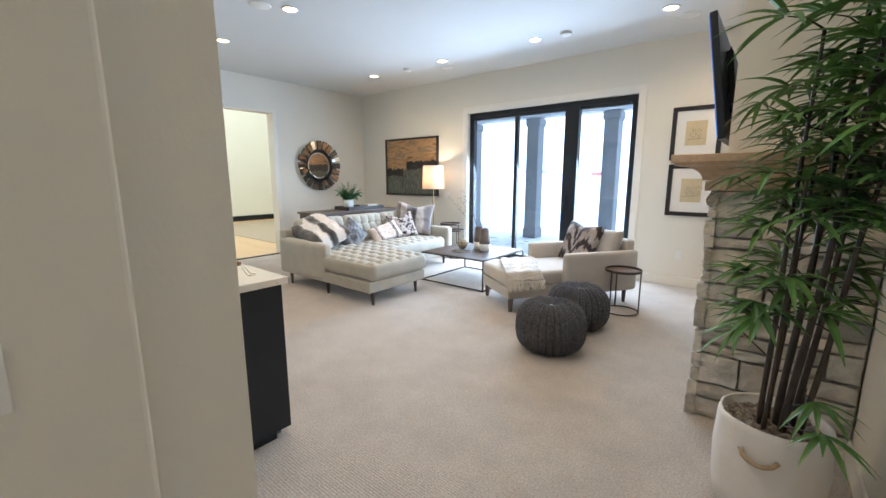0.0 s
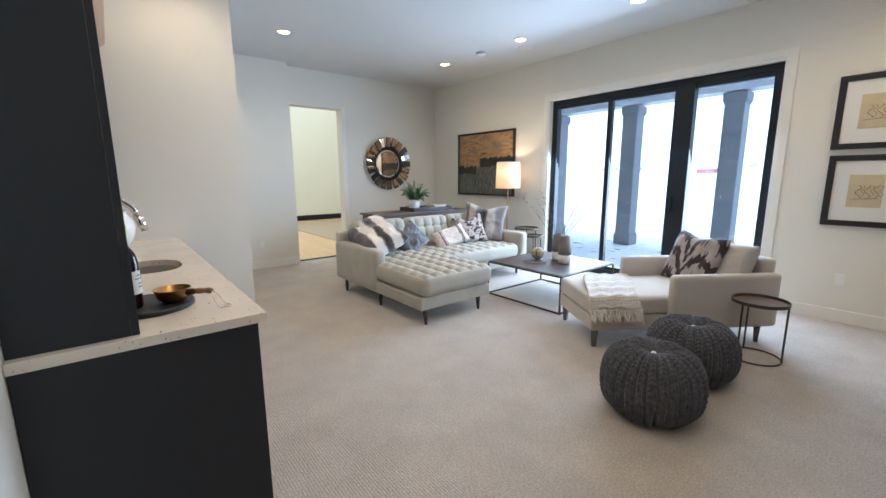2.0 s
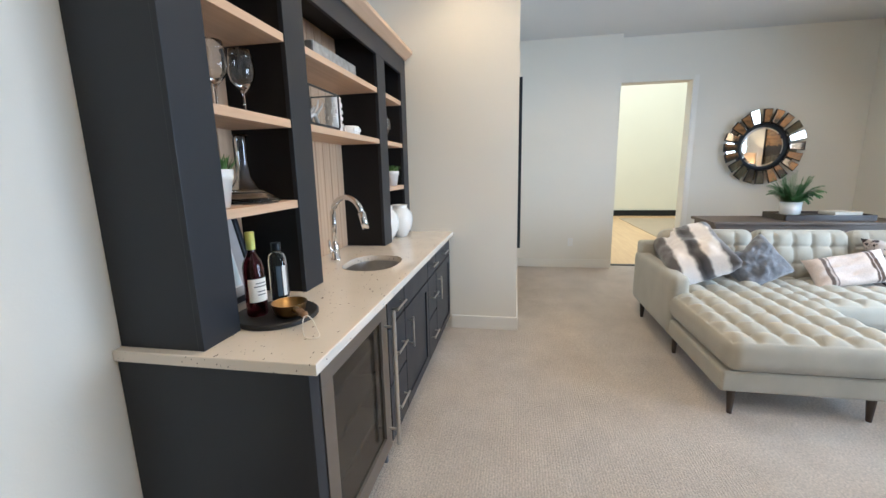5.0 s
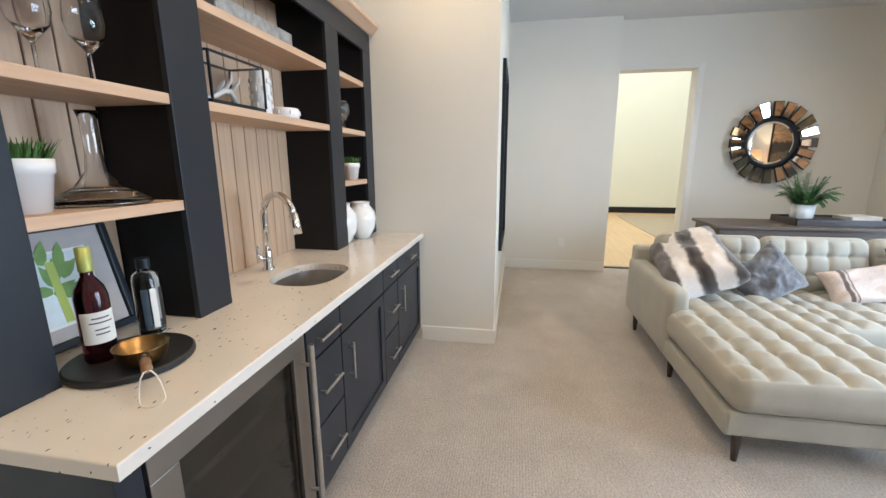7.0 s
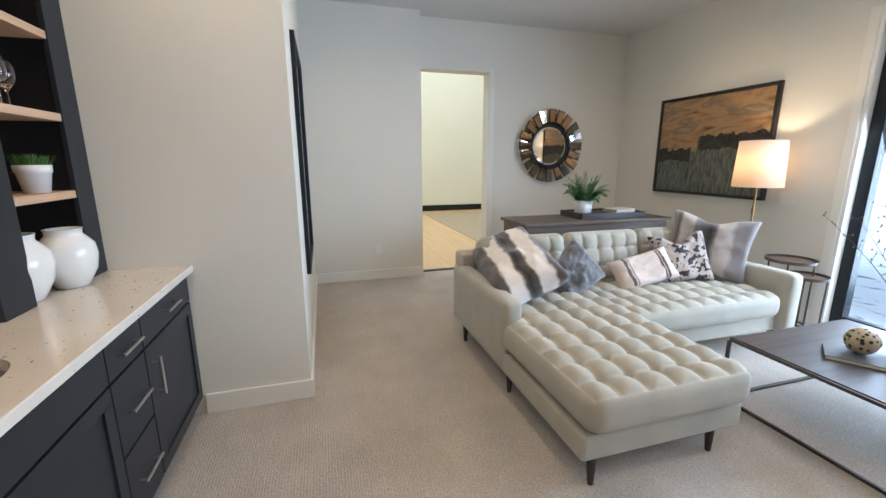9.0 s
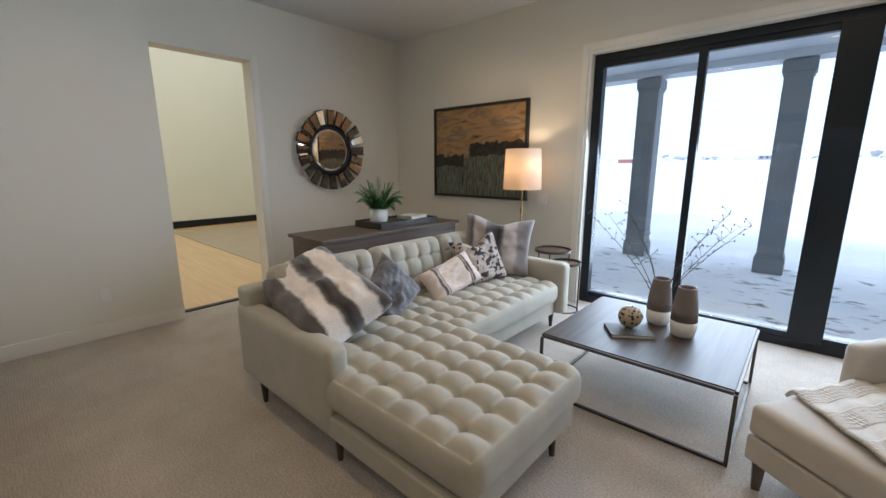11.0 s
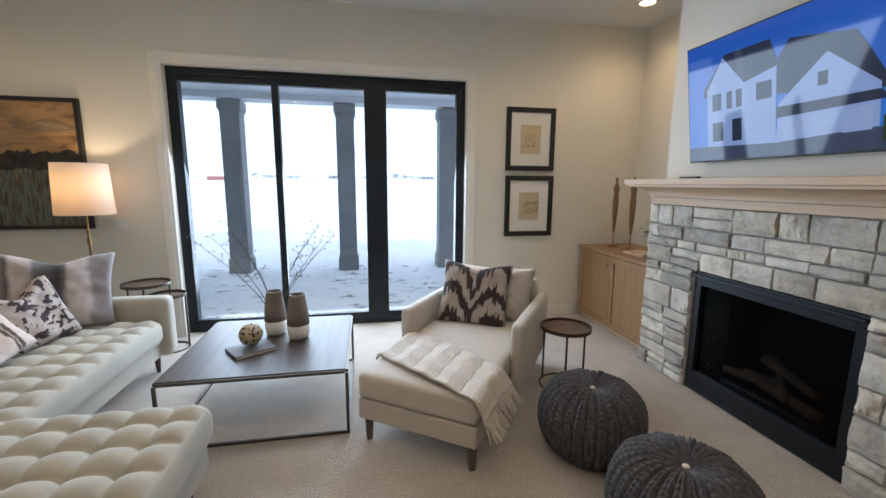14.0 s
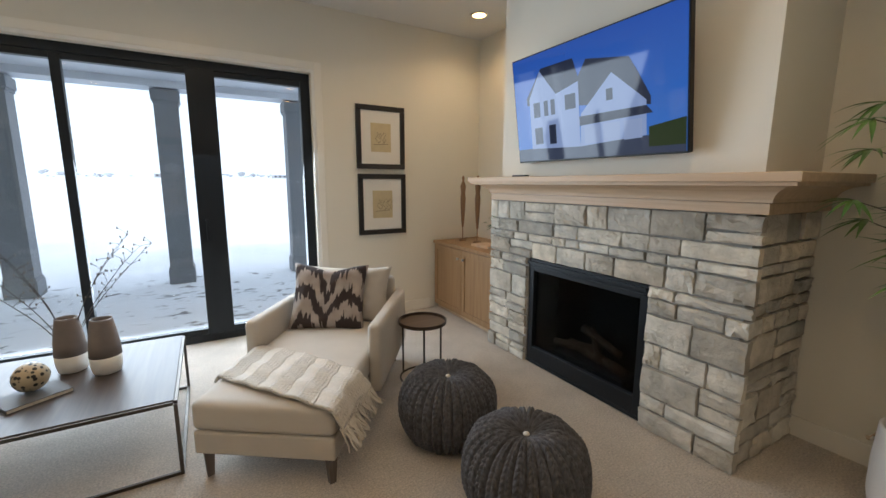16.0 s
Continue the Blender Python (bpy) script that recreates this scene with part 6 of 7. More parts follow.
def saucepan():
    p = thing("brass_pan", pose(-2.235, 1.04, 0.936, 0, 0, 50), "small aged brass pan with a turned wooden handle", "pan")
    part("bowl", lathe([(0.0, 0.0), (0.036, 0.0), (0.055, 0.018), (0.064, 0.052), (0.066, 0.054), (0.062, 0.054), (0.052, 0.02), (0.0, 0.006)], 36), M_BRASS, p, smooth=True)
    part("ferrule", rod((0.060, 0, 0.038), (0.095, 0, 0.042), 0.014, 0.012), M_BRASS, p)
    pts = [(0.092, 0, 0.042), (0.11, 0, 0.043), (0.13, 0, 0.044), (0.15, 0, 0.044), (0.165, 0, 0.044)]
    part("handle", tube(pts, [0.010, 0.013, 0.010, 0.013, 0.007], 14), M_CARVED, p, "turned wooden handle", True)
    loop = [(0.163 + 0.035 * (1 - math.cos(a)), 0.025 * math.sin(a), 0.044 - 0.066 * min(1, (1 - math.cos(a)))) for a in np.linspace(0, 2 * math.pi, 20)]
    part("twine_loop", tube([(x, y, max(z, -0.018)) for x, y, z in loop], 0.002, 5), M_PAPER, p, "twine hanging loop", True)


saucepan()
# leaning botanical print
f = thing("botanical_print", pose(-2.33, 0.655, 0.916, 0, 0, 180) @ pose(0, 0, 0.187, -13, 0, 0), "leaning framed botanical print with green leaves", "picture")
frame_bars(f, 0.40, 0.38, 0.024, 0.022, M_BLACK)
part("mat", box(-0.1755, -0.0085, -0.1655, 0.1755, -0.004, 0.1655), material("taupe_mat_board", (0.44, 0.40, 0.37), 0.85, vary=0.05, scale=20), f, "taupe mat board")
part("border", box(-0.116, -0.0098, -0.126, 0.116, -0.0086, 0.106), M_MATBOARD, f, "cream border")
part("paper", box(-0.108, -0.0110, -0.118, 0.108, -0.0099, 0.098), material("pale_print_paper", (0.66, 0.72, 0.72), 0.8, vary=0.08, scale=16), f, "pale paper with a botanical drawing")
rnd = random.Random(8)
bm = bmesh.new()
for k in range(11):
    a = rnd.uniform(0.2, 2.9)
    leaf_blade(bm, Vector((rnd.uniform(-0.03, 0.03), -0.0115, -0.02 + 0.012 * k)), Vector((math.cos(a), 0, abs(math.sin(a)))), 0.075, 0.034, 0.0, 4, Vector((-abs(math.sin(a)), 0, math.cos(a))))
moved(bm, Matrix.Translation((0, -0.0115, -0.03)) @ Matrix.Diagonal((1, 0.03, 1, 1)))
part("leaves", bm, material("printed_green", (0.20, 0.32, 0.10), 0.8, vary=0.2, scale=14), f, "printed green leaves")
part("stem", box(-0.012, -0.0125, -0.115, 0.012, -0.0111, 0.075), material("printed_lime", (0.45, 0.52, 0.12), 0.8), f)


def white_jar(x, y, s, label):
    prof = [(0.045, 0), (0.055, 0.006), (0.088, 0.07), (0.098, 0.13), (0.092, 0.175), (0.066, 0.208), (0.058, 0.218), (0.060, 0.236), (0.063, 0.240), (0.056, 0.240), (0.052, 0.22), (0.08, 0.15), (0, 0.02)]
    ob = tagged(part("ceramic_jar", lathe([(r * s, z * s) for r, z in prof], 40), M_WHITE, smooth=True), label, "jar", "white ceramic jars")
    ob.location = (x, y, 0.9155)


white_jar(-4.00, 0.835, 1.16, "tall white glazed ceramic jar on the bar top")
white_jar(-4.21, 0.90, 1.12, "round white glazed ceramic jar on the bar top")


def wine_glass(x, y, z, s=1.0):
    prof = [(0.036, 0), (0.036, 0.002), (0.006, 0.006), (0.004, 0.02), (0.004, 0.075), (0.012, 0.085), (0.036, 0.115), (0.043, 0.145), (0.040, 0.185), (0.034, 0.215), (0.0328, 0.215), (0.0385, 0.185), (0.0415, 0.145), (0.034, 0.116), (0.0, 0.088)]
    ob = tagged(part("wine_glass", lathe([(r * s, h * s) for r, h in prof], 32), M_GLASS, smooth=True), "clear stemmed wine glass on an oak shelf", "wine glass", "wine glasses")
    ob.location = (x, y, z)


for x, y in ((-2.20, 0.77), (-2.31, 0.78), (-2.44, 0.80)):
    wine_glass(x, y, SH[2] + 0.0003, 1.15)
for x, y in ((-4.08, 0.855), (-4.17, 0.83)):
    wine_glass(x, y, SH[2] + 0.0003, 0.85)
dec = tagged(part("decanter", lathe([(0.0, 0), (0.125, 0.0), (0.135, 0.008), (0.12, 0.022), (0.06, 0.055), (0.028, 0.10), (0.021, 0.16), (0.022, 0.25), (0.029, 0.275), (0.0275, 0.275), (0.020, 0.25), (0.019, 0.16), (0.026, 0.10), (0.056, 0.055), (0.11, 0.022), (0, 0.006)], 40), M_GLASS, smooth=True), "wide-bottomed clear glass decanter on an oak shelf", "decanter")
dec.location = (-2.42, 0.775, SH[1] + 0.0003)


def grass_pot(x, y, z, s):
    g = thing("grass_plant", (x, y, z), "tuft of green grass in a white pot on a shelf", "plant", "grass pots")
    part("pot", lathe([(0.044 * s, 0), (0.058 * s, 0.085 * s), (0.062 * s, 0.087 * s), (0.064 * s, 0.118 * s), (0.058 * s, 0.118 * s), (0.055 * s, 0.10 * s), (0, 0.10 * s)], 32), M_WHITE, g, smooth=True)
    rnd = random.Random(17)
    bm = bmesh.new()
    for k in range(230):
        a, r = rnd.uniform(0, 6.283), 0.05 * s * math.sqrt(rnd.random())
        d = Vector((math.cos(a) * rnd.uniform(0.05, 0.6), math.sin(a) * rnd.uniform(0.05, 0.6), 1)).normalized()
        leaf_blade(bm, Vector((r * math.cos(a), r * math.sin(a), 0.098 * s)), d, rnd.uniform(0.05, 0.085) * s, 0.005 * s, 0.15, 2)
    tagged(part("grass", bm, M_GRASS, g, "fine green grass blades"), kind="stuff")


M_GRASS = material("grass_green", (0.10, 0.20, 0.03), 0.6, scale=20, dark=(0.045, 0.11, 0.02))
grass_pot(-2.195, 0.81, SH[1] + 0.0003, 1.15)
grass_pot(-4.19, 0.85, SH[1] + 0.0003, 1.0)
M_ZINC = material("galvanised_zinc", (0.42, 0.45, 0.48), 0.4, 0.8, vary=0.25, scale=30)
z = thing("zinc_trough", (-3.15, 0.815, SH[3] + 0.0003), "galvanised zinc trough on the top shelf", "trough")
part("bottom", box(-0.27, -0.075, 0, 0.27, 0.075, 0.004), M_ZINC, z)
for s in (-1, 1):
    part("wall", box(-0.27, s * 0.075 - 0.002, 0.004, 0.27, s * 0.075 + 0.002, 0.060, 0.001), M_ZINC, z)
    part("wall", box(s * 0.27 - 0.002, -0.0728, 0.004, s * 0.27 + 0.002, 0.0728, 0.060, 0.001), M_ZINC, z)
    part("handle", tube([(s * 0.27, -0.03, 0.045), (s * 0.31, -0.025, 0.04), (s * 0.31, 0.025, 0.04), (s * 0.27, 0.03, 0.045)], 0.004, 6), M_IRON, z)


def terrarium():
    t = thing("glass_case", (-3.00, 0.79, SH[2] + 0.0003), "black-edged glass case with white antlers inside", "display case")
    w, d, h, b = 0.172, 0.085, 0.19, 0.004
    part("base", box(-w, -d, 0, w, d, 0.02, 0.001), M_BLACK, t)
    for x in (-w, w):
        for y in (-d, d):
            part("edge", box(x - b, y - b, 0.02, x + b, y + b, h), M_BLACK, t)
    for y in (-d, d):
        part("edge", box(-w, y - b, h, w, y + b, h + 2 * b), M_BLACK, t)
        part("pane", box(-w + b, y - 0.001, 0.021, w - b, y + 0.001, h - 0.001), M_PANE, t, "clear glass pane")
    for x in (-w, w):
        part("edge", box(x - b, -d + b, h, x + b, d - b, h + 2 * b), M_BLACK, t)
    a = thing("antler", (-3.00, 0.79, SH[2] + 0.0215), "white branching antler in the glass case", "antler")
    bm = tube([(-0.12, -0.02, 0.012), (-0.05, 0.0, 0.06), (0.02, 0.02, 0.05), (0.08, 0.02, 0.02), (0.13, 0.0, 0.012)], [0.012, 0.012, 0.011, 0.009, 0.004], 8)
    for x, zz, q in ((-0.05, 0.06, 0.12), (0.0, 0.055, 0.13), (0.05, 0.04, 0.09)):
        tube([(x, 0.005, zz), (x - 0.02, 0.03, zz + 0.04), (x - 0.01, 0.045, q)], [0.009, 0.007, 0.002], 8, bm)
    part("horn", bm, M_WHITE, a, smooth=True)


terrarium()


def canister(x, y, zz, r, h, bands, label, category):
    c = thing("ceramic_canister", (x, y, zz), label, category)
    part("body", lathe([(r * 0.96, 0), (r, 0.006), (r, h - 0.006), (r * 0.94, h), (r * 0.86, h), (r * 0.84, 0.02), (0, 0.015)], 32), M_WHITE, c, smooth=True)
    for k in range(bands):
        for q in range(6):
            a = q * math.pi / 3 + 0.5 * k
            ob = part("boss", box(-0.013, -0.004, -0.011, 0.013, 0.006, 0.011, 0.003), M_WHITE, c)
            ob.matrix_basis = pose(r * math.cos(a), r * math.sin(a), 0.03 + (h - 0.05) * (k + 0.3) / max(1, bands), 0, 0, math.degrees(a) - 90)


canister(-3.232, 0.815, SH[2] + 0.0003, 0.045, 0.20, 4, "tall white ceramic canister with raised bosses", "canister")
canister(-3.43, 0.815, SH[2] + 0.0003, 0.072, 0.055, 1, "low white ceramic dish with raised bosses", "dish")


# ---- bamboo palm in a fabric basket ----
def bamboo_palm():
    cx, cy = 0.160, 2.33
    p = thing("bamboo_palm", (cx, cy, 0), "tall bamboo palm in a white fabric basket", "plant")
    bm = lathe([(0.17, 0.0), (0.185, 0.01), (0.20, 0.10), (0.205, 0.25), (0.195, 0.40), (0.193, 0.425), (0.186, 0.432), (0.179, 0.425), (0.178, 0.38), (0, 0.37)], 60)
    for v in bm.verts:
        r = math.hypot(v.co.x, v.co.y)
        if r > 0.15:
            a = math.atan2(v.co.y, v.co.x)
            k = 1 + 0.03 * noise.noise((a * 1.2, v.co.z * 6, 0)) + 0.012 * noise.noise((a * 5, v.co.z * 14, 3))
            v.co.x, v.co.y = v.co.x * k, v.co.y * k
    part("basket", bm, M_CANVAS, p, "white canvas basket", True)
    bm = bmesh.new()
    rnd = random.Random(2)
    for k in range(420):
        a, r = rnd.uniform(0, 6.283), 0.168 * math.sqrt(rnd.random())
        bmesh.ops.create_icosphere(bm, subdivisions=1, radius=rnd.uniform(0.008, 0.018), matrix=Matrix.Translation((r * math.cos(a), r * math.sin(a), 0.375 + rnd.uniform(0, 0.018))))
    tagged(part("moss", bm, M_MOSS, p, "grey-brown moss filling"), kind="stuff")
    for a0 in (-1.75, 1.4):
        pts = [(0.212 * math.cos(a0 + d), 0.212 * math.sin(a0 + d), 0.33 - 0.03 * math.sin(math.pi * (d + 0.3) / 0.6)) for d in np.linspace(-0.3, 0.3, 9)]
        part("handle", tube([(x * (1.05 if 0 < i < 8 else 0.97), y * (1.05 if 0 < i < 8 else 0.97), zz) for i, (x, y, zz) in enumerate(pts)], 0.010, 8), M_ROPE, p, "tan rope handle", True)
        for d in (-0.3, 0.3):
            q = Vector((0.205 * math.cos(a0 + d), 0.205 * math.sin(a0 + d), 0.33))
            part("grommet", rod(q * 0.99, Vector((q.x * 1.03, q.y * 1.03, q.z)), 0.011), M_STEEL, p)
    crown = bmesh.new()
    twigs = bmesh.new()
    canes = [(-0.05, -0.03, -0.03, -0.10, 1.95, 0.011), (-0.02, 0.04, 0.02, 0.12, 1.70, 0.010), (0.03, -0.05, 0.14, -0.18, 2.22, 0.014), (0.06, 0.03, 0.19, 0.08, 2.05, 0.012), (0.01, 0.0, 0.10, 0.02, 2.36, 0.014), (-0.03, -0.07, -0.02, -0.22, 1.40, 0.009), (0.08, -0.03, 0.21, -0.22, 1.85, 0.011)]
    for x0, y0, x1, y1, h, r in canes:
        pts = [Vector((x0 + (x1 - x0) * f, y0 + (y1 - y0) * f, 0.36 + (h - 0.36) * f)) + 0.012 * noise.noise_vector(Vector((x0 * 9, h, f * 3))) for f in np.linspace(0, 1, 16)]
        part("cane", tube(pts, [r * (1 - 0.5 * i / 15) * (1.12 if i % 2 else 1.0) for i in range(16)], 9), M_CANE, p, "dark brown jointed cane", True)
        n = int((h - 0.75) / 0.062)
        for k in range(n):
            f = 0.36 + 0.64 * k / max(1, n - 1)
            base = pts[min(15, int(f * 15))]
            a = k * 2.4 + x0 * 40
            if f < 0.60 and rnd.random() < 0.5:
                continue
            reach = rnd.uniform(0.08, 0.22) * (1.15 - 0.55 * f)
            d = Vector((math.cos(a), math.sin(a), rnd.uniform(0.25, 0.8))).normalized()
            tip = base + d * reach
            if tip.x < -0.16:
                tip.x = -0.16 - (tip.x + 0.16) * 0.3
            if tip.x > 0.20:
                tip.x = 0.20 - (tip.x - 0.20) * 0.4
            tube([base, base.lerp(tip, 0.5) + Vector((0, 0, 0.015)), tip], [0.004, 0.003, 0.002], 5, twigs)
            m = rnd.randint(7, 10)
            for q in range(m):
                b = a + (q / (m - 1) - 0.5) * 3.0 + rnd.uniform(-0.15, 0.15)
                dd = Vector((math.cos(b), math.sin(b), rnd.uniform(-0.15, 0.55)))
                if tip.x + dd.x * 0.16 > 0.31:
                    dd.x = -abs(dd.x) * 0.4
                leaf_blade(crown, tip + 0.01 * dd, dd, rnd.uniform(0.14, 0.23), rnd.uniform(0.024, 0.036), rnd.uniform(0.15, 0.5), 5)
    # low side sprays
    for sx, sy, zz in ((0.10, -0.20, 0.62), (-0.12, -0.14, 0.95), (-0.15, 0.02, 1.05), (0.12, -0.30, 0.55), (-0.16, -0.05, 0.80), (-0.20, 0.34, 1.78), (-0.10, 0.35, 1.66), (-0.26, 0.34, 1.44), (0.04, 0.36, 1.34), (-0.05, 0.34, 1.86)):
        tip = Vector((sx, sy, zz))
        tube([Vector((sx * 0.25, sy * 0.25, zz - 0.12)), tip], [0.004, 0.002], 5, twigs)
        for q in range(7):
            b = math.atan2(sy, sx) + (q - 3) * 0.42 + (0.5 if sy > 0.3 else 0.0)
            leaf_blade(crown, tip, Vector((math.cos(b), math.sin(b), rnd.uniform(-0.4, 0.3))), rnd.uniform(0.12, 0.18), 0.022, 0.4, 5)
    for v in crown.verts:
        if v.co.x > 0.325:
            v.co.x = 0.325
    tagged(part("crown", crown, M_LEAF, p, "glossy narrow green leaves in fans"), kind="stuff")
    tagged(part("twig", twigs, M_CANE, p), kind="stuff")


M_CANVAS = material("white_canvas", (0.70, 0.67, 0.64), 0.85, vary=0.04, scale=9, bump=0.002, bump_scale=30)
M_MOSS = material("dry_moss", (0.26, 0.215, 0.17), 0.95, vary=0.35, scale=40)
M_ROPE = material("jute_rope", (0.40, 0.30, 0.19), 0.9, vary=0.15, scale=60)
M_CANE = material("dark_cane", (0.040, 0.028, 0.020), 0.5, vary=0.4, scale=25)
bamboo_palm()


# ---- porch and distance ----
def column(x):
    c = thing("porch_column", (x, 9.80, -0.10), "square grey panelled porch column in the snow", "column", "porch columns")
    part("shaft", box(-0.155, -0.155, 0.0, 0.155, 0.155, 2.98, 0.006), M_COLUMN, c)
    for z0, z1, o in ((0.0, 0.24, 0.025), (0.24, 0.28, 0.015), (2.78, 2.82, 0.015), (2.82, 2.975, 0.03)):
        part("band", box(-0.155 - o, -0.155 - o, z0 + 0.001, 0.155 + o, 0.155 + o, z1, 0.004), M_COLUMN, c)
    for s in (-1, 1):
        part("panel_trim", box(s * 0.135 - 0.02, -0.163, 0.30, s * 0.135 + 0.02, -0.1555, 2.76), M_COLUMN, c)
    part("panel_trim", box(-0.115, -0.163, 1.72, 0.115, -0.1555, 1.80), M_COLUMN, c)


for x in (-6.64, -4.77, -2.89, -1.03, 0.83):
    column(x)
bm = bmesh.new()
n = 70
grid = [[bm.verts.new((-9 + 11 * i / n, 6.56 + 3.6 * j / 24, -0.092 + 0.05 * max(0, noise.noise((i * 0.21, j * 0.5, 2))) + 0.022 * noise.noise((i * 0.9, j * 1.1, 5)))) for i in range(n + 1)] for j in range(25)]
for j in range(24):
    for i in range(n):
        bm.faces.new((grid[j][i], grid[j][i + 1], grid[j + 1][i + 1], grid[j + 1][i]))
M_PATIO_SNOW = blotched("trodden_snow", (0.86, 0.89, 0.93), (0.22, 0.22, 0.23), 4.6, 0.60, 0.70, (1, 1.6, 1), 0.9, 0.6)
tagged(part("patio", bm, M_PATIO_SNOW, smooth=True), "thin patchy snow over dark patio ground", "ground", kind="structure")
# barn red, faded in the colour itself to stand for haze
M_BARN = material("red_barn_boards_hazed", (0.40, 0.17, 0.16), 0.8, vary=0.1, scale=0.5)
# distance haze on the woods is mixed into this pale blue-grey
M_FARWOOD = material("far_woods_hazed", (0.46, 0.48, 0.52), 0.95, vary=0.3, scale=0.05)
b = thing("barn", (-99, 300, 2.4), "small red barn with a snowy roof far off", "barn")
part("wall", box(-5, -4, 0, 5, 4, 3.2), M_BARN, b)
bm = bmesh.new()
v = [bm.verts.new(q) for q in ((-5.4, -4.4, 3.1), (5.4, -4.4, 3.1), (5.4, 4.4, 3.1), (-5.4, 4.4, 3.1), (-5.4, 0, 5.4), (5.4, 0, 5.4))]
for q in ((0, 1, 5, 4), (2, 3, 4, 5), (0, 4, 3), (1, 2, 5), (3, 2, 1, 0)):
    bm.faces.new([v[i] for i in q])
part("roof", bm, M_SNOW, b, "snow-covered roof")
# a low snowy ridge with woods and a few houses far off
def ridge_height(x, y):
    f = max(0.0, min(1.0, (y - 170) / 260))
    return f * f * (3 - 2 * f) * (6.6 + 1.6 * noise.noise((x * 0.006, y * 0.004, 7)))


bm = bmesh.new()
grid = [[bm.verts.new((-900 + 1800 * i / 90, 160 + 400 * j / 16, -0.12 + ridge_height(-900 + 1800 * i / 90, 160 + 400 * j / 16))) for i in range(91)] for j in range(17)]
for j in range(16):
    for i in range(90):
        bm.faces.new((grid[j][i], grid[j][i + 1], grid[j + 1][i + 1], grid[j + 1][i]))
tagged(part("snow_ridge", bm, M_SNOW, smooth=True), "low snow-covered ridge along the horizon", "ground", kind="structure")
M_HOUSE = material("far_house_siding", (0.42, 0.43, 0.46), 0.8, vary=0.1, scale=0.5)


def far_house(x, y, w):
    h = thing("house", (x, y, ridge_height(x, y) - 0.2), "small grey house with a snowy roof far off", "house", "houses on the ridge")
    part("wall", box(-w / 2, -4, 0, w / 2, 4, 3.4), M_HOUSE, h)
    bm = bmesh.new()
    v = [bm.verts.new(q) for q in ((-w / 2 - 0.5, -4.5, 3.3), (w / 2 + 0.5, -4.5, 3.3), (w / 2 + 0.5, 4.5, 3.3), (-w / 2 - 0.5, 4.5, 3.3), (-w / 2 - 0.5, 0, 6.0), (w / 2 + 0.5, 0, 6.0))]
    for q in ((0, 1, 5, 4), (2, 3, 4, 5), (0, 4, 3), (1, 2, 5), (3, 2, 1, 0)):
        bm.faces.new([v[k] for k in q])
    part("roof", bm, M_SNOW, h, "snow-covered roof")
    for wx in (-0.3, 0.0, 0.3):
        part("window", box(wx * w - 0.8, -4.06, 1.1, wx * w + 0.8, -4.005, 2.5), M_BLACK, h)


for x, y, w in ((-30, 400, 11), (60, 415, 13), (85, 395, 10), (118, 410, 15), (146, 420, 11), (185, 405, 13), (-205, 420, 12), (240, 410, 12)):
    far_house(x, y, w)
rnd = random.Random(31)
bm = bmesh.new()
for k in range(300):
    x, y = rnd.uniform(-620, 520), rnd.uniform(420, 500)
    h = rnd.uniform(1.5, 4.5) * (1.0 + 1.3 * noise.noise((x * 0.015, 0, 0)))
    if h < 1.2:
        continue
    g = ridge_height(x, y) - 0.3
    rod((x, y, g), (x + rnd.uniform(-0.5, 0.5), y, g + h * 0.6), 0.3, 0.1, 5, bm)
    for q in range(3):
        bmesh.ops.create_icosphere(bm, subdivisions=1, radius=h * rnd.uniform(0.18, 0.34), matrix=Matrix.Translation((x + rnd.uniform(-0.5, 0.5) * h, y, g + h * rnd.uniform(0.4, 0.8))) @ Matrix.Diagonal((rnd.uniform(1.0, 2.0), 1, rnd.uniform(0.6, 1.0), 1)))
tagged(part("far_woods", bm, M_FARWOOD), "bare treeline on the horizon, paled by painted haze", "woods", kind="stuff")

# ---- fireplace ----
structure("chimney_breast", box(-0.17, 2.975, 1.5605, 0.4995, 4.975, CEILING), M_WALL, "cream painted chimney breast above the mantel", "wall")
fire = thing("fireplace", (0, 0, 0), "coursed grey limestone fireplace surround", "fireplace")
for y0, y1, z0 in ((2.976, 3.4815, 0), (4.5425, 5.0, 0), (3.482, 4.542, 0.905)):
    part("mortar_core", box(-0.207, y0, z0, 0.497, y1, 1.363), M_MORTAR, fire, "recessed grey mortar")
SR = random.Random(12)


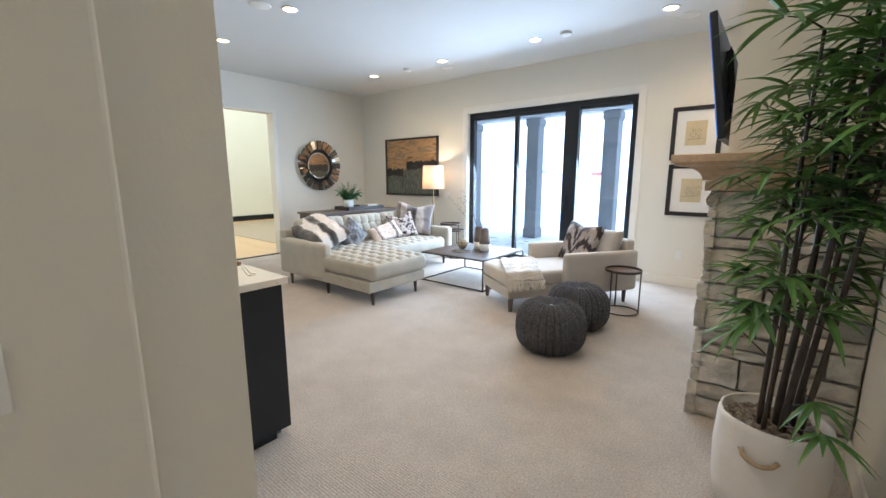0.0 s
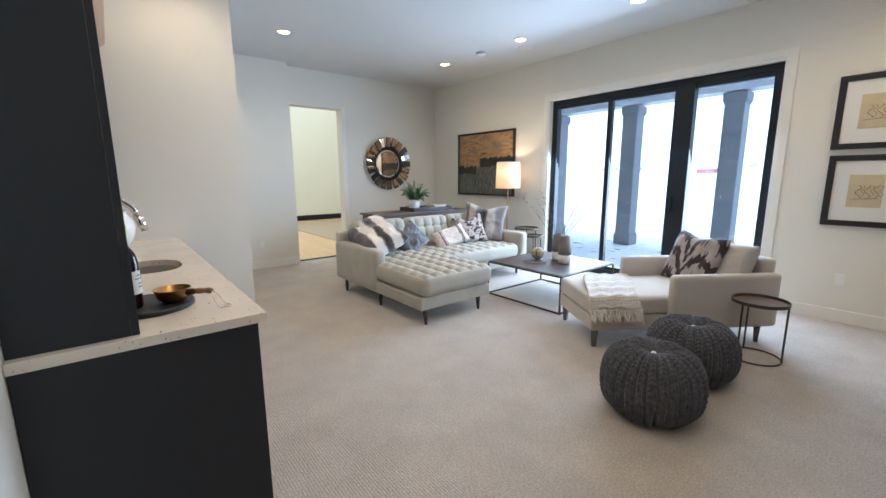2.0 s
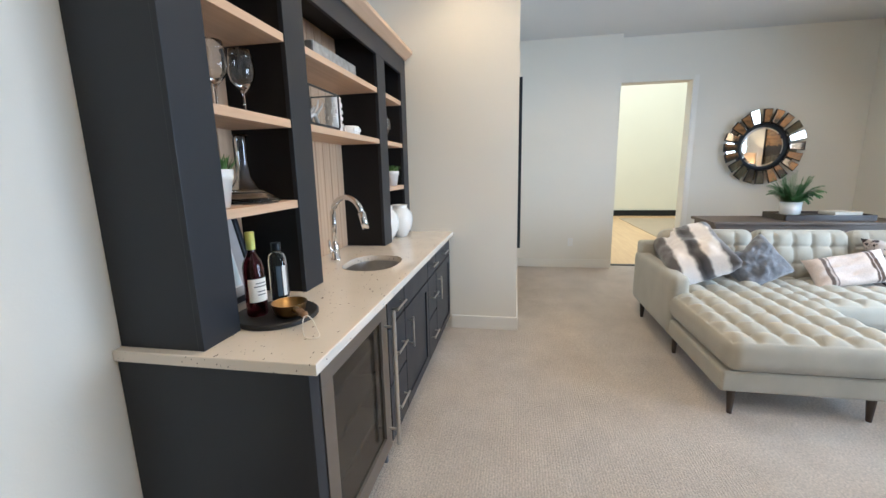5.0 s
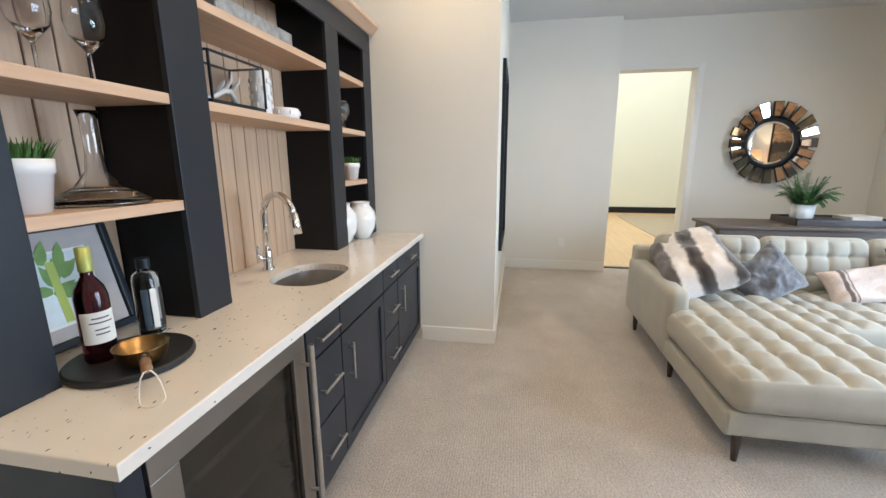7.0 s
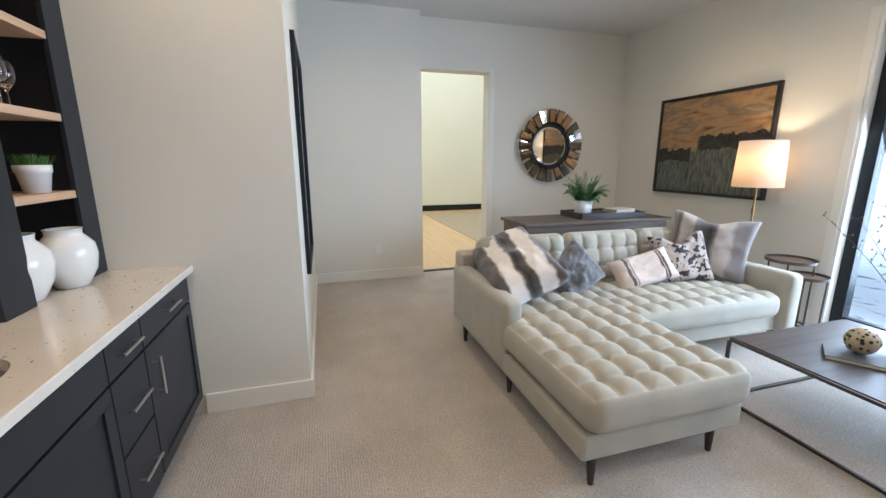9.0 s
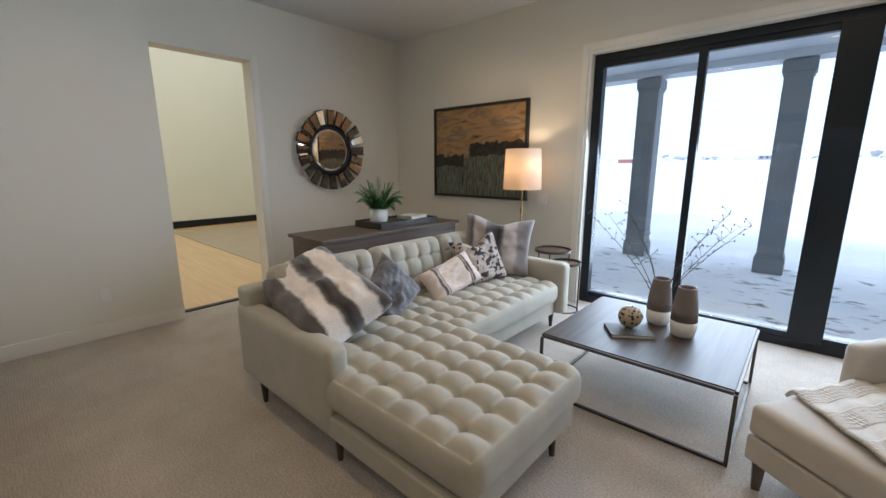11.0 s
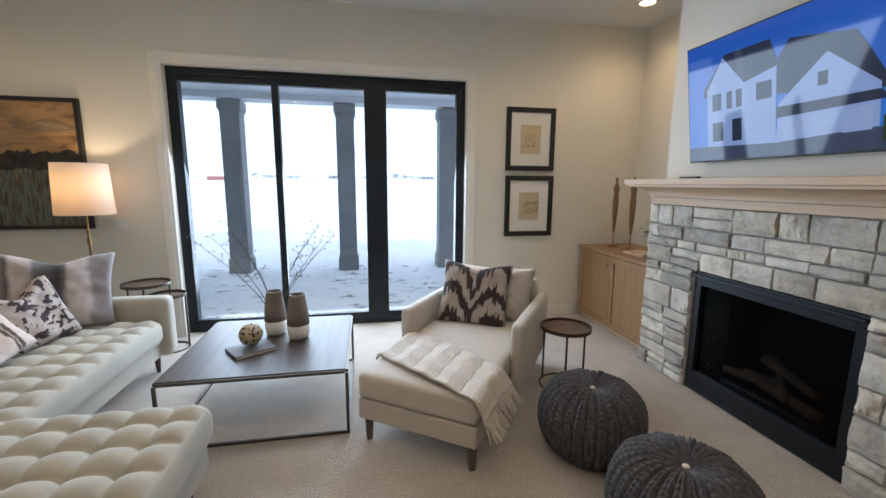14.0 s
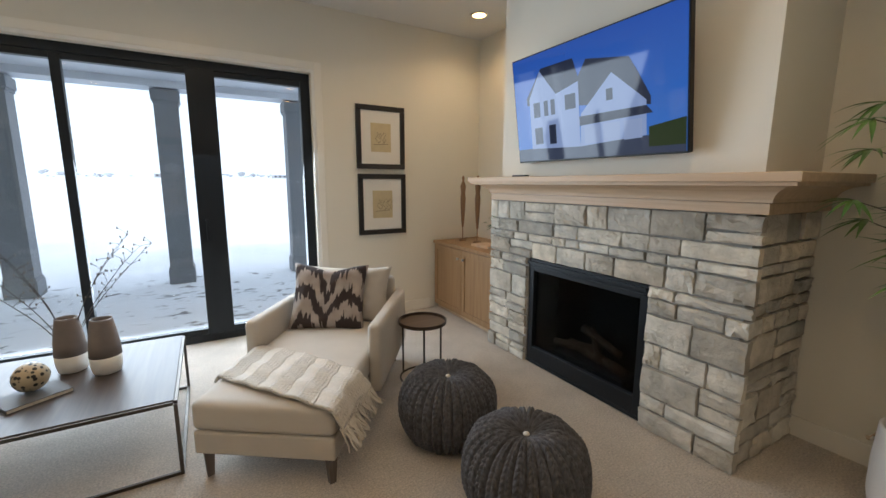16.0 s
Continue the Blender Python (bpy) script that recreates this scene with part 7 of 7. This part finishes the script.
def stone(a0, a1, z0, z1, face, depth=0.05):
    """One split-faced stone: a along the wall, z up; face 'front' (-x), 'south' (-y) or 'north' (+y)."""
    g = 0.006
    a0, a1, z0, z1 = a0 + g, a1 - g, z0 + g, z1 - g
    if a1 - a0 < 0.015:
        return
    bm = bmesh.new()
    nu, nv = 6, 4
    proud = SR.uniform(-0.006, 0.010)
    sd, rugged = SR.uniform(0, 99), SR.choice((0.004, 0.006, 0.009, 0.016))
    pts = {}
    for i in range(nu + 1):
        for j in range(nv + 1):
            u, v = i / nu, j / nv
            e = (i in (0, nu)) or (j in (0, nv))
            jit = 0.004
            d = proud + (-0.007 if e else 0.0) + rugged * (noise.noise((u * 2.6 + sd, v * 2.2, sd * 0.3)) + 0.6 * noise.noise((u * 7 + sd, v * 5, sd)))
            A = a0 + (a1 - a0) * u + (SR.uniform(-jit, jit * 0.4) if i == nu else SR.uniform(-jit * 0.4, jit) if i == 0 else SR.uniform(-0.01, 0.01))
            Z = z0 + (z1 - z0) * v + (SR.uniform(-jit, jit * 0.4) if j == nv else SR.uniform(-jit * 0.4, jit) if j == 0 else SR.uniform(-0.005, 0.005))
            pts[(i, j)] = (A, max(Z, 0.001), d)

    def place(A, Z, d):
        if face == "front":
            return (-0.235 - d, A, Z)
        return (A, 2.945 - d, Z) if face == "south" else (A, 5.03 + d, Z)
    V = {k: bm.verts.new(place(*q)) for k, q in pts.items()}
    B = {k: bm.verts.new(place(pts[k][0], pts[k][1], -depth)) for k in pts if k[0] in (0, nu) or k[1] in (0, nv)}
    for i in range(nu):
        for j in range(nv):
            bm.faces.new((V[(i, j)], V[(i + 1, j)], V[(i + 1, j + 1)], V[(i, j + 1)]))
    for i in range(nu):
        for j in (0, nv):
            bm.faces.new((V[(i, j)], B[(i, j)], B[(i + 1, j)], V[(i + 1, j)]))
    for j in range(nv):
        for i in (0, nu):
            bm.faces.new((V[(i, j)], B[(i, j)], B[(i, j + 1)], V[(i, j + 1)]))
    bmesh.ops.recalc_face_normals(bm, faces=bm.faces[:])
    part("stone", bm, M_STONE, fire)


def course(a0, a1, z0, z1, face):
    a = a0
    while a < a1 - 1e-6:
        w = SR.choice((0.13, 0.18, 0.24, 0.30, 0.38)) * SR.uniform(0.9, 1.12) if z1 - z0 < 0.11 else SR.uniform(0.15, 0.36)
        if a1 - (a + w) < 0.10:
            w = a1 - a
        if z1 - z0 > 0.115 and SR.random() < 0.45 and w > 0.18:
            m = z0 + (z1 - z0) * SR.choice((0.42, 0.5, 0.58))
            stone(a, a + w, z0, m, face)
            stone(a, a + w, m, z1, face)
        else:
            stone(a, a + w, z0, z1, face)
        a += w


zs = [0.0]
while zs[-1] < 1.363 - 0.09:
    zs.append(zs[-1] + SR.choice((0.066, 0.08, 0.10, 0.125, 0.15, 0.18)))
zs[-1] = 1.363
zs = sorted(set(zs) | {0.905})
zs = [q for k, q in enumerate(zs) if k == 0 or q == 0.905 or q == 1.363 or abs(q - 0.905) > 0.045]
for z0, z1 in zip(zs, zs[1:]):
    if z1 <= 0.906:
        course(2.925, 3.476, z0, z1, "front")
        course(4.548, 5.05, z0, z1, "front")
    else:
        course(2.925, 5.05, z0, z1, "front")
    course(-0.217, 0.495, z0, z1, "south")
    course(-0.217, 0.495, z0, z1, "north")
